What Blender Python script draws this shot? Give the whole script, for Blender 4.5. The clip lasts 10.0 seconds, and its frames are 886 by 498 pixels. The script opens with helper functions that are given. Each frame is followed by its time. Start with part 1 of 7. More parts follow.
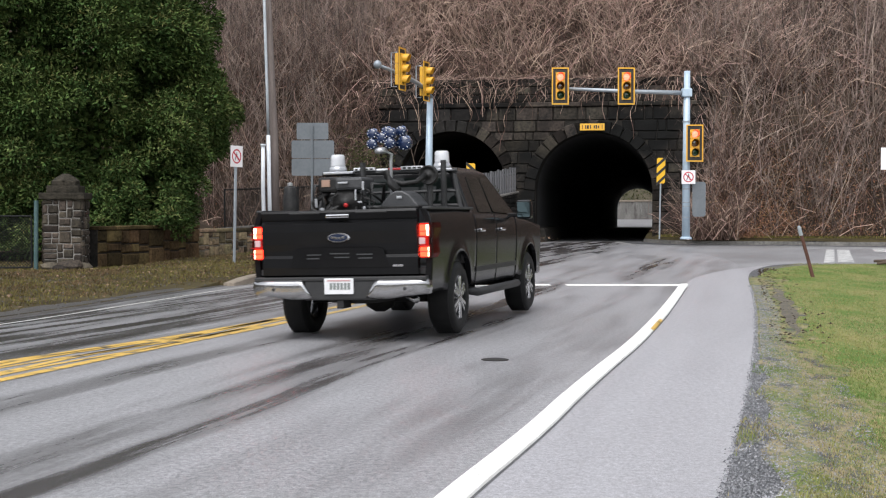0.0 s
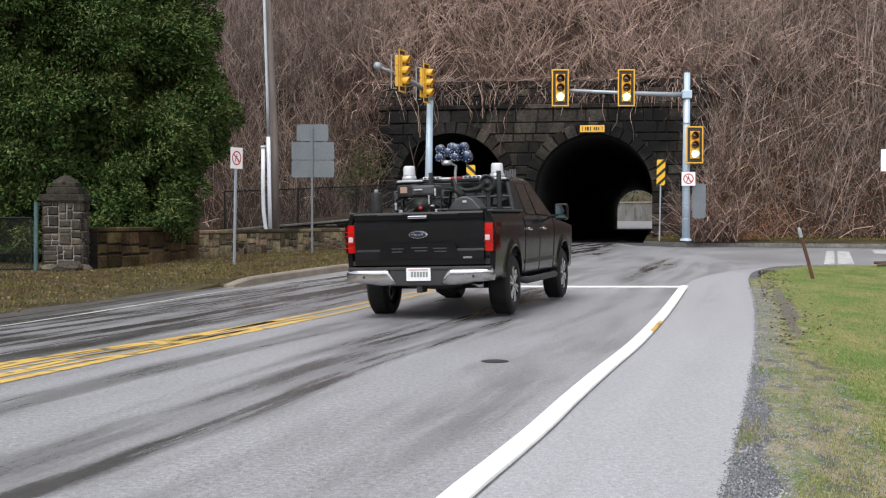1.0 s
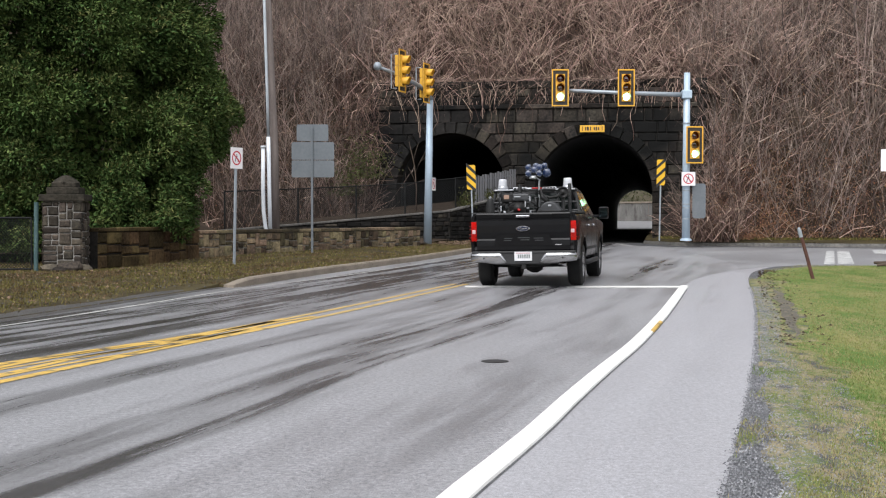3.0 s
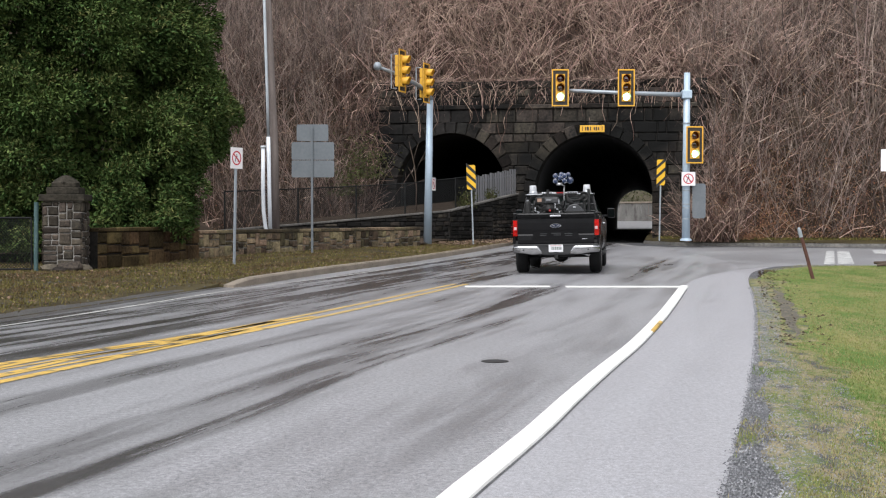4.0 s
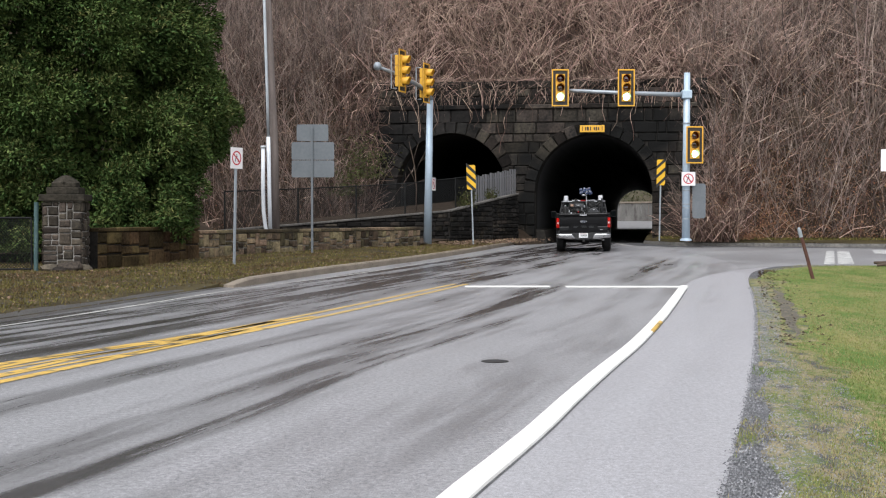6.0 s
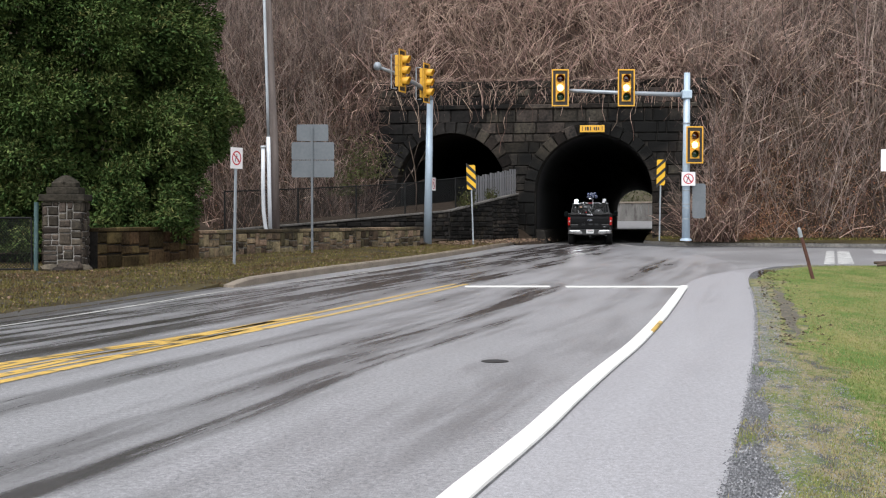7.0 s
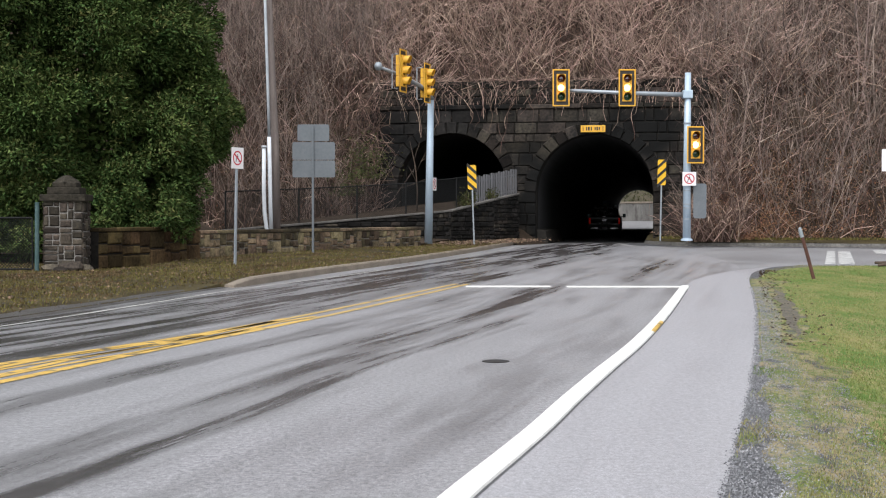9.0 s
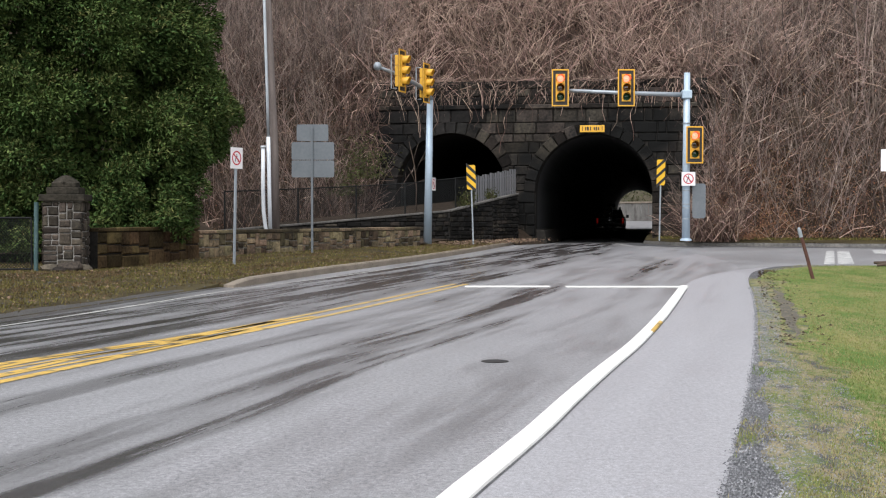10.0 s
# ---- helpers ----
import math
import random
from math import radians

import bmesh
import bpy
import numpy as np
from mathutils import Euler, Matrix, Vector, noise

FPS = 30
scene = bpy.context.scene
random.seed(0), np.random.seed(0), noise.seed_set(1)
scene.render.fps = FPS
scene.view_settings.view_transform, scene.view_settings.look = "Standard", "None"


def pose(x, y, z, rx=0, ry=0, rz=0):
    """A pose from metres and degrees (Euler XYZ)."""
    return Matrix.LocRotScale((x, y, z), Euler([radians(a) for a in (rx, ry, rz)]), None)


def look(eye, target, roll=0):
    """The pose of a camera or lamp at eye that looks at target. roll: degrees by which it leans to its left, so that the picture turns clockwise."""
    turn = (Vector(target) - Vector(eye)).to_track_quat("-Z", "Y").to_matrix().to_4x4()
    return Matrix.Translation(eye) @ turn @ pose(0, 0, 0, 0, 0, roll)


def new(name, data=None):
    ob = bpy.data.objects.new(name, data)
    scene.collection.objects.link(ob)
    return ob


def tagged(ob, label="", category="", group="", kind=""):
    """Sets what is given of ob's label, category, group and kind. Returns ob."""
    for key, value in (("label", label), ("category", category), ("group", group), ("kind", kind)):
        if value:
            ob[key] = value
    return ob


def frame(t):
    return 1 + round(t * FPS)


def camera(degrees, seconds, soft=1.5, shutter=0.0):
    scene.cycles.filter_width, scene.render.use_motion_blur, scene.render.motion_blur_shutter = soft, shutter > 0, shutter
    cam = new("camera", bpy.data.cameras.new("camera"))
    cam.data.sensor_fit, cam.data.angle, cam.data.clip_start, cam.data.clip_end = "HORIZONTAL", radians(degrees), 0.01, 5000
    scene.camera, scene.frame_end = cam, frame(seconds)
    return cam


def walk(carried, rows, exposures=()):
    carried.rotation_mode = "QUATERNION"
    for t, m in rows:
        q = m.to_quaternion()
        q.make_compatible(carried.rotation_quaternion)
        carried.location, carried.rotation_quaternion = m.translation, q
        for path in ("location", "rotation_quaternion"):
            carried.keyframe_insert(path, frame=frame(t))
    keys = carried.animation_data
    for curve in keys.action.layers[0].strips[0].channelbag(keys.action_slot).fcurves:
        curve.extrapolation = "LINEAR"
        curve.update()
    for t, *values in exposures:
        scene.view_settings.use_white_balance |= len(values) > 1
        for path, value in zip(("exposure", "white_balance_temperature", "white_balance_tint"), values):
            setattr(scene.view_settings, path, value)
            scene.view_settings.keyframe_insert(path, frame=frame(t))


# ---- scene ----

# ---- the camera, still on its tripod after a small settling nod ----
import itertools

cam = camera(36.45, 10.0, soft=1.15, shutter=0.4)
EYE = (0.0, 0.0, 1.389)


def aim(down, left=0.0):
    return pose(*EYE, 90 - down, 0, left)


walk(cam, [(0.0, aim(1.553)), (0.3, aim(1.50)), (0.5, aim(1.481)), (8.6, aim(1.481)), (9.0, aim(1.481, 0.035)), (9.4, aim(1.481)), (10.0, aim(1.481))],
     exposures=[(0.0, 0.85, 6350, 11), (10.0, 0.85, 6350, 11)])

# ---- overcast sky and a very soft sun ----
world = bpy.data.worlds.new("overcast")
scene.world = world
world.use_nodes = True
wn, wl = world.node_tree.nodes, world.node_tree.links
sky = wn.new("ShaderNodeTexSky")
sky.sky_type, sky.sun_disc = "NISHITA", False
sky.sun_elevation, sky.sun_rotation = radians(50), radians(200)
sky.dust_density = 1.5
grey = wn.new("ShaderNodeHueSaturation")
grey.inputs["Saturation"].default_value = 0.15
wl.new(sky.outputs[0], grey.inputs["Color"])
wl.new(grey.outputs[0], wn["Background"].inputs["Color"])
wn["Background"].inputs["Strength"].default_value = 0.15
sun = new("sun", bpy.data.lights.new("sun", "SUN"))
sun.data.energy, sun.data.angle, sun.data.color = 1.4, radians(40), (1.0, 0.985, 0.96)
sun.matrix_world = look((-8, -20, 34), (0, 0, 0))


# ---- materials ----
def mat(name, a, b=None, rough=0.7, metal=0.0, big=0.5, fine=12.0, bump=0.2, bump_scale=None, rough_to=None, spread=(0.35, 0.65),
        stretch=(1, 1, 1), per=None, turn=0.0, spec=0.5, coat=0.0, dirt=None, coord="Object", grain=0.45):
    """A procedural surface: two colours mixed at two scales, with grain, relief and uneven gloss."""
    m = bpy.data.materials.new(name)
    m.use_nodes = True
    n, l = m.node_tree.nodes, m.node_tree.links
    bs = n["Principled BSDF"]
    b = b or tuple(c * 0.8 for c in a)
    co = n.new("ShaderNodeTexCoord")
    mp = n.new("ShaderNodeMapping")
    mp.inputs["Scale"].default_value, mp.inputs["Rotation"].default_value = stretch, (0, 0, radians(turn))
    l.new(n.new("ShaderNodeNewGeometry").outputs["Position"] if coord == "World" else co.outputs[coord], mp.inputs["Vector"])
    n1, n2 = n.new("ShaderNodeTexNoise"), n.new("ShaderNodeTexNoise")
    n1.inputs["Scale"].default_value, n1.inputs["Detail"].default_value = big, 5
    n2.inputs["Scale"].default_value, n2.inputs["Detail"].default_value = fine, 4
    l.new(mp.outputs[0], n1.inputs["Vector"])
    l.new(co.outputs["Object"] if coord == "UV" else mp.outputs[0], n2.inputs["Vector"])
    mx = n.new("ShaderNodeMath")
    mx.operation = "MULTIPLY_ADD"
    mx.inputs[1].default_value = grain
    l.new(n2.outputs[0], mx.inputs[0])
    sc = n.new("ShaderNodeMath")
    sc.operation = "MULTIPLY"
    sc.inputs[1].default_value = 1 - grain
    l.new(n1.outputs[0], sc.inputs[0])
    l.new(sc.outputs[0], mx.inputs[2])
    ramp = n.new("ShaderNodeValToRGB")
    ramp.color_ramp.elements[0].position, ramp.color_ramp.elements[1].position = spread
    ramp.color_ramp.elements[0].color, ramp.color_ramp.elements[1].color = (*a, 1), (*b, 1)
    l.new(mx.outputs[0], ramp.inputs[0])
    col = ramp.outputs[0]
    if per:
        src = n.new("ShaderNodeObjectInfo").outputs["Random"] if per[0] == "object" else n.new("ShaderNodeNewGeometry").outputs["Random Per Island"]
        hs = n.new("ShaderNodeHueSaturation")
        mr = n.new("ShaderNodeMapRange")
        mr.inputs["To Min"].default_value, mr.inputs["To Max"].default_value = per[1], per[2]
        l.new(src, mr.inputs["Value"])
        l.new(mr.outputs[0], hs.inputs["Value"])
        if len(per) > 3:
            mh = n.new("ShaderNodeMapRange")
            mh.inputs["To Min"].default_value, mh.inputs["To Max"].default_value = 0.5 - per[3], 0.5 + per[3]
            fr = n.new("ShaderNodeMath")
            fr.operation = "FRACT"
            fm = n.new("ShaderNodeMath")
            fm.operation = "MULTIPLY"
            fm.inputs[1].default_value = 7.31
            l.new(src, fm.inputs[0])
            l.new(fm.outputs[0], fr.inputs[0])
            l.new(fr.outputs[0], mh.inputs["Value"])
            l.new(mh.outputs[0], hs.inputs["Hue"])
        l.new(col, hs.inputs["Color"])
        col = hs.outputs[0]
    if dirt:
        n3 = n.new("ShaderNodeTexNoise")
        n3.inputs["Scale"].default_value, n3.inputs["Detail"].default_value = dirt[1], 8
        l.new(co.outputs["Object"] if coord == "UV" else mp.outputs[0], n3.inputs["Vector"])
        dr = n.new("ShaderNodeValToRGB")
        dr.color_ramp.elements[0].position, dr.color_ramp.elements[1].position = dirt[2], dirt[2] + 0.12
        l.new(n3.outputs[0], dr.inputs[0])
        dm = n.new("ShaderNodeMix")
        dm.data_type = "RGBA"
        l.new(dr.outputs[0], dm.inputs[0])
        l.new(col, dm.inputs[6])
        dm.inputs[7].default_value = (*dirt[0], 1)
        col = dm.outputs[2]
    l.new(col, bs.inputs["Base Color"])
    bs.inputs["Metallic"].default_value = metal
    bs.inputs["Specular IOR Level"].default_value = spec
    bs.inputs["Coat Weight"].default_value = coat
    if rough_to is None:
        bs.inputs["Roughness"].default_value = rough
    else:
        rr = n.new("ShaderNodeMapRange")
        rr.inputs["From Min"].default_value, rr.inputs["From Max"].default_value = spread
        rr.inputs["To Min"].default_value, rr.inputs["To Max"].default_value = rough, rough_to
        l.new(n1.outputs[0], rr.inputs["Value"])
        l.new(rr.outputs[0], bs.inputs["Roughness"])
    if bump:
        bp = n.new("ShaderNodeBump")
        bp.inputs["Strength"].default_value, bp.inputs["Distance"].default_value = bump, 0.02
        src = n2
        if bump_scale:
            src = n.new("ShaderNodeTexNoise")
            src.inputs["Scale"].default_value, src.inputs["Detail"].default_value = bump_scale, 4
            l.new(co.outputs["Object"], src.inputs["Vector"])
        l.new(src.outputs[0], bp.inputs["Height"])
        l.new(bp.outputs[0], bs.inputs["Normal"])
    return m


def glow(name, colour, strength):
    m = bpy.data.materials.new(name)
    m.use_nodes = True
    bs = m.node_tree.nodes["Principled BSDF"]
    bs.inputs["Base Color"].default_value = (*[c * 0.5 for c in colour], 1)
    bs.inputs["Emission Color"].default_value, bs.inputs["Emission Strength"].default_value = (*colour, 1), strength
    return m


def lens(name, colour, gloss=0.12):
    """A thin coloured lens: light passes and takes its colour."""
    m = bpy.data.materials.new(name)
    m.use_nodes = True
    n, l = m.node_tree.nodes, m.node_tree.links
    n.remove(n["Principled BSDF"])
    tr, gl, mx = n.new("ShaderNodeBsdfTransparent"), n.new("ShaderNodeBsdfGlossy"), n.new("ShaderNodeMixShader")
    tr.inputs[0].default_value = (*colour, 1)
    gl.inputs["Roughness"].default_value = 0.15
    mx.inputs[0].default_value = gloss
    l.new(tr.outputs[0], mx.inputs[1])
    l.new(gl.outputs[0], mx.inputs[2])
    l.new(mx.outputs[0], n["Material Output"].inputs[0])
    return m


M = {}
def wet_asphalt(name, dry, wet_colour, tracks, rough_grain=1.0):
    """Speckled asphalt with darker, glossier wet streaks along the lane.
    tracks: (metres right of the centre line, half width, strength, from, to) each; from and to run along the road."""
    m = bpy.data.materials.new(name)
    m.use_nodes = True
    n, l = m.node_tree.nodes, m.node_tree.links
    bs = n["Principled BSDF"]

    def calc(op, a, b=None, c=None):
        q = n.new("ShaderNodeMath")
        q.operation = op
        for k, v in enumerate((a, b, c)):
            if v is None:
                continue
            if isinstance(v, (int, float)):
                q.inputs[k].default_value = v
            else:
                l.new(v, q.inputs[k])
        return q.outputs[0]

    def clouds(source, scale, detail, stretch=(1, 1, 1), rough=0.55):
        mp = n.new("ShaderNodeMapping")
        mp.inputs["Scale"].default_value = stretch
        l.new(source, mp.inputs["Vector"])
        t = n.new("ShaderNodeTexNoise")
        t.inputs["Scale"].default_value, t.inputs["Detail"].default_value, t.inputs["Roughness"].default_value = scale, detail, rough
        l.new(mp.outputs[0], t.inputs["Vector"])
        return t.outputs[0]

    def between(v, lo, hi, a, b):
        q = n.new("ShaderNodeMapRange")
        q.interpolation_type = "SMOOTHSTEP"
        for key, w in (("From Min", lo), ("From Max", hi), ("To Min", a), ("To Max", b)):
            q.inputs[key].default_value = w
        l.new(v, q.inputs["Value"])
        return q.outputs[0]
    co = n.new("ShaderNodeTexCoord")
    sep = n.new("ShaderNodeSeparateXYZ")
    l.new(co.outputs["UV"], sep.inputs[0])
    u, v = sep.outputs[0], sep.outputs[1]
    wobble = clouds(co.outputs["UV"], 0.7, 3, (0.6, 0.25, 1))
    x = calc("MULTIPLY_ADD", wobble, 0.5, calc("ADD", u, -0.25))
    frag = clouds(co.outputs["UV"], 1.0, 9, (2.4, 0.13, 1), 0.64)
    wide = clouds(co.outputs["UV"], 1.0, 8, (0.8, 0.13, 1), 0.66)
    total = calc("MULTIPLY", u, 0.0)
    for at, half, strength, v0, v1 in tracks:
        f = between(calc("ABSOLUTE", calc("ADD", x, -at)), half * 0.25, half, strength, 0.0)
        f = calc("MULTIPLY", f, between(v, v0 - 2, v0 + 1, 0.0, 1.0))
        f = calc("MULTIPLY", f, between(v, v1 - 2, v1 + 2, 1.0, 0.0))
        total = calc("MAXIMUM", total, f)
    torn = between(frag, 0.36, 0.6, 0.12, 1.0)
    wet = calc("MULTIPLY", total, torn)
    wet = calc("ADD", wet, calc("MULTIPLY", between(wide, 0.38, 0.64, 0.06, 0.55), between(frag, 0.36, 0.64, 0.12, 1.0)))
    wet = calc("MINIMUM", wet, 1.0)
    fine = clouds(co.outputs["Object"], 26, 9, (1, 0.8, 1), 0.84)
    chips = clouds(co.outputs["Object"], 120, 3, (1, 1, 1), 0.7)
    mix = n.new("ShaderNodeMix")
    mix.data_type = "RGBA"
    l.new(wet, mix.inputs[0])
    mix.inputs[6].default_value, mix.inputs[7].default_value = (*dry, 1), (*wet_colour, 1)
    hs = n.new("ShaderNodeHueSaturation")
    l.new(mix.outputs[2], hs.inputs["Color"])
    grain = calc("MULTIPLY", between(fine, 0.30, 0.70, 1 - 0.58 * rough_grain, 1 + 0.58 * rough_grain), between(chips, 0.40, 0.72, 1 - 0.24 * rough_grain, 1 + 0.7 * rough_grain))
    l.new(grain, hs.inputs["Value"])
    l.new(hs.outputs[0], bs.inputs["Base Color"])
    l.new(calc("MULTIPLY_ADD", wet, -0.16, 0.38), bs.inputs["Roughness"])
    bp = n.new("ShaderNodeBump")
    bp.inputs["Strength"].default_value, bp.inputs["Distance"].default_value = 0.28, 0.012
    l.new(chips, bp.inputs["Height"])
    l.new(bp.outputs[0], bs.inputs["Normal"])
    return m


M["asphalt"] = wet_asphalt("wet_asphalt", (0.285, 0.282, 0.291), (0.04, 0.034, 0.032), (
    (2.68, 0.2, 0.85, -40, 18), (2.15, 0.5, 0.5, 5, 14), (1.9, 0.5, 0.8, 14, 26), (0.9, 0.45, 0.45, -40, 26),
    (-2.3, 2.6, 0.95, -40, 70), (-0.15, 0.55, 0.85, 27, 48), (3.0, 0.5, 0.7, 27, 40)))
M["side_asphalt"] = mat("damp_side_asphalt", (0.16, 0.158, 0.162), (0.30, 0.298, 0.305), rough=0.34, rough_to=0.42, big=0.35, fine=50, bump=0.3, bump_scale=120, grain=0.55)
M["faded_line"] = mat("faded_white_paint", (0.62, 0.62, 0.6), (0.42, 0.42, 0.41), rough=0.45, big=1.5, fine=12, bump=0.2, dirt=((0.2, 0.2, 0.2), 2.6, 0.5))
M["tunnel_asphalt"] = mat("dark_tunnel_asphalt", (0.045, 0.044, 0.046), (0.09, 0.09, 0.09), rough=0.6, rough_to=0.8, big=1.0, fine=60, bump=0.3)
M["path"] = wet_asphalt("damp_path_asphalt", (0.35, 0.346, 0.362), (0.285, 0.281, 0.295), (), 0.6)
M["ground"] = mat("soil_and_litter", (0.022, 0.016, 0.011), (0.065, 0.047, 0.034), rough=0.95, big=0.6, fine=14, bump=0.6, spec=0.08)
M["lawn"] = mat("lawn_soil", (0.085, 0.15, 0.036), (0.24, 0.21, 0.095), rough=0.95, big=1.6, fine=16, bump=0.7, spec=0.1, grain=0.42, spread=(0.42, 0.66), stretch=(1, 0.28, 1))
M["worn_lawn"] = mat("worn_mossy_ground", (0.10, 0.135, 0.04), (0.25, 0.21, 0.13), rough=0.9, big=3.5, fine=26, bump=0.9, spec=0.15, grain=0.45, spread=(0.42, 0.58), dirt=((0.08, 0.08, 0.082), 4.5, 0.52), stretch=(1, 0.45, 1))
M["verge"] = mat("verge_soil", (0.024, 0.018, 0.012), (0.085, 0.07, 0.032), rough=0.95, big=0.8, fine=18, bump=0.6, spec=0.1)
M["gravel"] = mat("wet_gravel", (0.03, 0.031, 0.034), (0.15, 0.152, 0.16), rough=0.45, big=5, fine=70, bump=1.0, grain=0.7)
M["pebble"] = mat("pebble", (0.06, 0.062, 0.066), (0.2, 0.2, 0.21), rough=0.4, per=("island", 0.35, 1.9, 0.03), big=4, fine=30)
M["mud"] = mat("trodden_mud", (0.045, 0.036, 0.028), (0.15, 0.135, 0.10), rough=0.8, big=6, fine=30, bump=1.0, stretch=(1, 0.5, 1))
M["white_line"] = mat("worn_white_paint", (0.58, 0.575, 0.54), (0.4, 0.395, 0.37), rough=0.45, big=1.5, fine=30, bump=0.2, dirt=((0.2, 0.2, 0.2), 7, 0.58))
M["faded_yellow"] = mat("faded_yellow_paint", (0.58, 0.39, 0.11), (0.42, 0.29, 0.1), rough=0.45, big=1.2, fine=14, bump=0.2, dirt=((0.14, 0.125, 0.09), 4, 0.56))
M["yellow_line"] = mat("worn_yellow_paint", (0.7, 0.45, 0.09), (0.5, 0.31, 0.06), rough=0.45, big=1.5, fine=20, bump=0.2, dirt=((0.12, 0.10, 0.07), 5, 0.54))
M["kerb_white"] = mat("white_painted_kerb", (0.85, 0.84, 0.8), (0.72, 0.71, 0.67), rough=0.5, big=2, fine=25, bump=0.3, dirt=((0.3, 0.29, 0.26), 9, 0.66))
M["kerb"] = mat("weathered_kerb", (0.16, 0.13, 0.10), (0.26, 0.22, 0.17), rough=0.8, big=1.5, fine=20, bump=0.4)
M["iron"] = mat("cast_iron", (0.02, 0.02, 0.02), (0.04, 0.035, 0.03), rough=0.5, metal=0.6, big=4, fine=40)
M["portal"] = mat("sooty_stone", (0.008, 0.0076, 0.0072), (0.05, 0.041, 0.032), rough=0.8, coord="World", dirt=((0.007, 0.007, 0.0066), 0.3, 0.49), big=0.8, fine=9, bump=1.0, per=("object", 0.35, 2.0, 0.02), spread=(0.38, 0.68), spec=0.12)
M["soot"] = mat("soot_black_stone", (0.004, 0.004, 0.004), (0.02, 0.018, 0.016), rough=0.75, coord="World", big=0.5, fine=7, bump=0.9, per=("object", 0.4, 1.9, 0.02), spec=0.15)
M["mortar"] = mat("dark_mortar", (0.010, 0.0095, 0.009), (0.04, 0.036, 0.031), rough=0.9, big=0.6, fine=9, bump=0.5, spec=0.1)
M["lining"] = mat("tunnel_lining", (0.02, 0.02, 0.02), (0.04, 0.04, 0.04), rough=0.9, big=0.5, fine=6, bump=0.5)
M["concrete"] = mat("stained_concrete", (0.09, 0.086, 0.08), (0.18, 0.172, 0.16), rough=0.85, big=0.8, fine=12, bump=0.3, dirt=((0.07, 0.064, 0.058), 1.2, 0.55), stretch=(1.5, 1.5, 0.4))
M["fieldstone"] = mat("field_stone", (0.024, 0.021, 0.018), (0.10, 0.08, 0.06), rough=0.85, coord="World", big=2.5, fine=18, bump=0.8, spec=0.2, per=("object", 0.35, 1.5, 0.018))
M["wall_stone"] = mat("ochre_field_stone", (0.05, 0.041, 0.028), (0.22, 0.165, 0.10), rough=0.85, coord="World", big=2.0, fine=16, bump=0.8, spec=0.2, per=("object", 0.25, 1.6, 0.025))
M["mossy_stone"] = mat("dark_mossy_stone", (0.014, 0.0135, 0.010), (0.055, 0.047, 0.036), rough=0.9, coord="World", big=3, fine=16, bump=0.8, spec=0.15)
# Darker copy of the ochre wall stone, carrying the evergreen's shade in its colour.
M["ochre_stone"] = mat("tree_shaded_ochre_stone", (0.022, 0.015, 0.008), (0.10, 0.066, 0.032), rough=0.9, coord="World", big=1.6, fine=14, bump=0.8, spec=0.12, per=("object", 0.4, 1.5, 0.02))
M["pale_mortar"] = mat("pale_mortar", (0.17, 0.16, 0.145), (0.3, 0.285, 0.26), rough=0.95, big=3, fine=30, bump=0.4)
M["wall_mortar"] = mat("mossy_mortar", (0.12, 0.108, 0.086), (0.3, 0.27, 0.225), rough=0.95, big=3, fine=30, bump=0.4)
M["galv"] = mat("galvanised_steel", (0.27, 0.3, 0.33), (0.38, 0.41, 0.44), rough=0.45, metal=0.35, big=2, fine=25, bump=0.05)
M["mast"] = mat("painted_mast_steel", (0.36, 0.46, 0.55), (0.46, 0.55, 0.63), rough=0.45, metal=0.2, big=1.5, fine=20, bump=0.05, dirt=((0.3, 0.3, 0.3), 3, 0.68))
M["sign_back"] = mat("sign_back_aluminium", (0.13, 0.145, 0.157), (0.17, 0.185, 0.197), rough=0.5, metal=0.4, big=2, fine=12, bump=0.03)
M["sign_white"] = mat("sign_white", (0.8, 0.78, 0.78), (0.72, 0.7, 0.7), rough=0.4, big=3, fine=14, bump=0.02)
M["sign_red"] = mat("sign_red", (0.5, 0.03, 0.05), (0.42, 0.03, 0.05), rough=0.4, bump=0)
M["sign_black"] = mat("sign_black", (0.012, 0.012, 0.012), (0.02, 0.02, 0.02), rough=0.45, bump=0)
M["sign_yellow"] = mat("sign_yellow", (0.85, 0.5, 0.02), (0.75, 0.43, 0.02), rough=0.4, big=3, fine=14, bump=0.02)
M["signal_yellow"] = mat("signal_yellow", (0.75, 0.4, 0.03), (0.62, 0.33, 0.03), rough=0.45, big=4, fine=25, bump=0.04)
M["signal_black"] = mat("signal_black", (0.015, 0.013, 0.01), (0.03, 0.025, 0.02), rough=0.5, bump=0.05)
M["pole_wood"] = mat("weathered_pole_wood", (0.13, 0.105, 0.095), (0.24, 0.2, 0.18), rough=0.9, big=1.5, fine=18, stretch=(6, 6, 0.5), bump=0.5)
M["pvc"] = mat("white_pvc", (0.72, 0.75, 0.78), (0.62, 0.65, 0.68), rough=0.4, big=1.5, fine=8, bump=0.03)
M["pipe_grey"] = mat("grey_pipe", (0.38, 0.42, 0.45), (0.5, 0.53, 0.56), rough=0.45, big=2, fine=10, bump=0.03)
M["fence"] = mat("dark_fence_steel", (0.008, 0.009, 0.009), (0.02, 0.02, 0.02), rough=0.7, spec=0.15, big=4, fine=20, bump=0.05)
M["gatepost"] = mat("green_painted_post", (0.03, 0.07, 0.07), (0.07, 0.12, 0.12), rough=0.6, big=4, fine=20, bump=0.2)
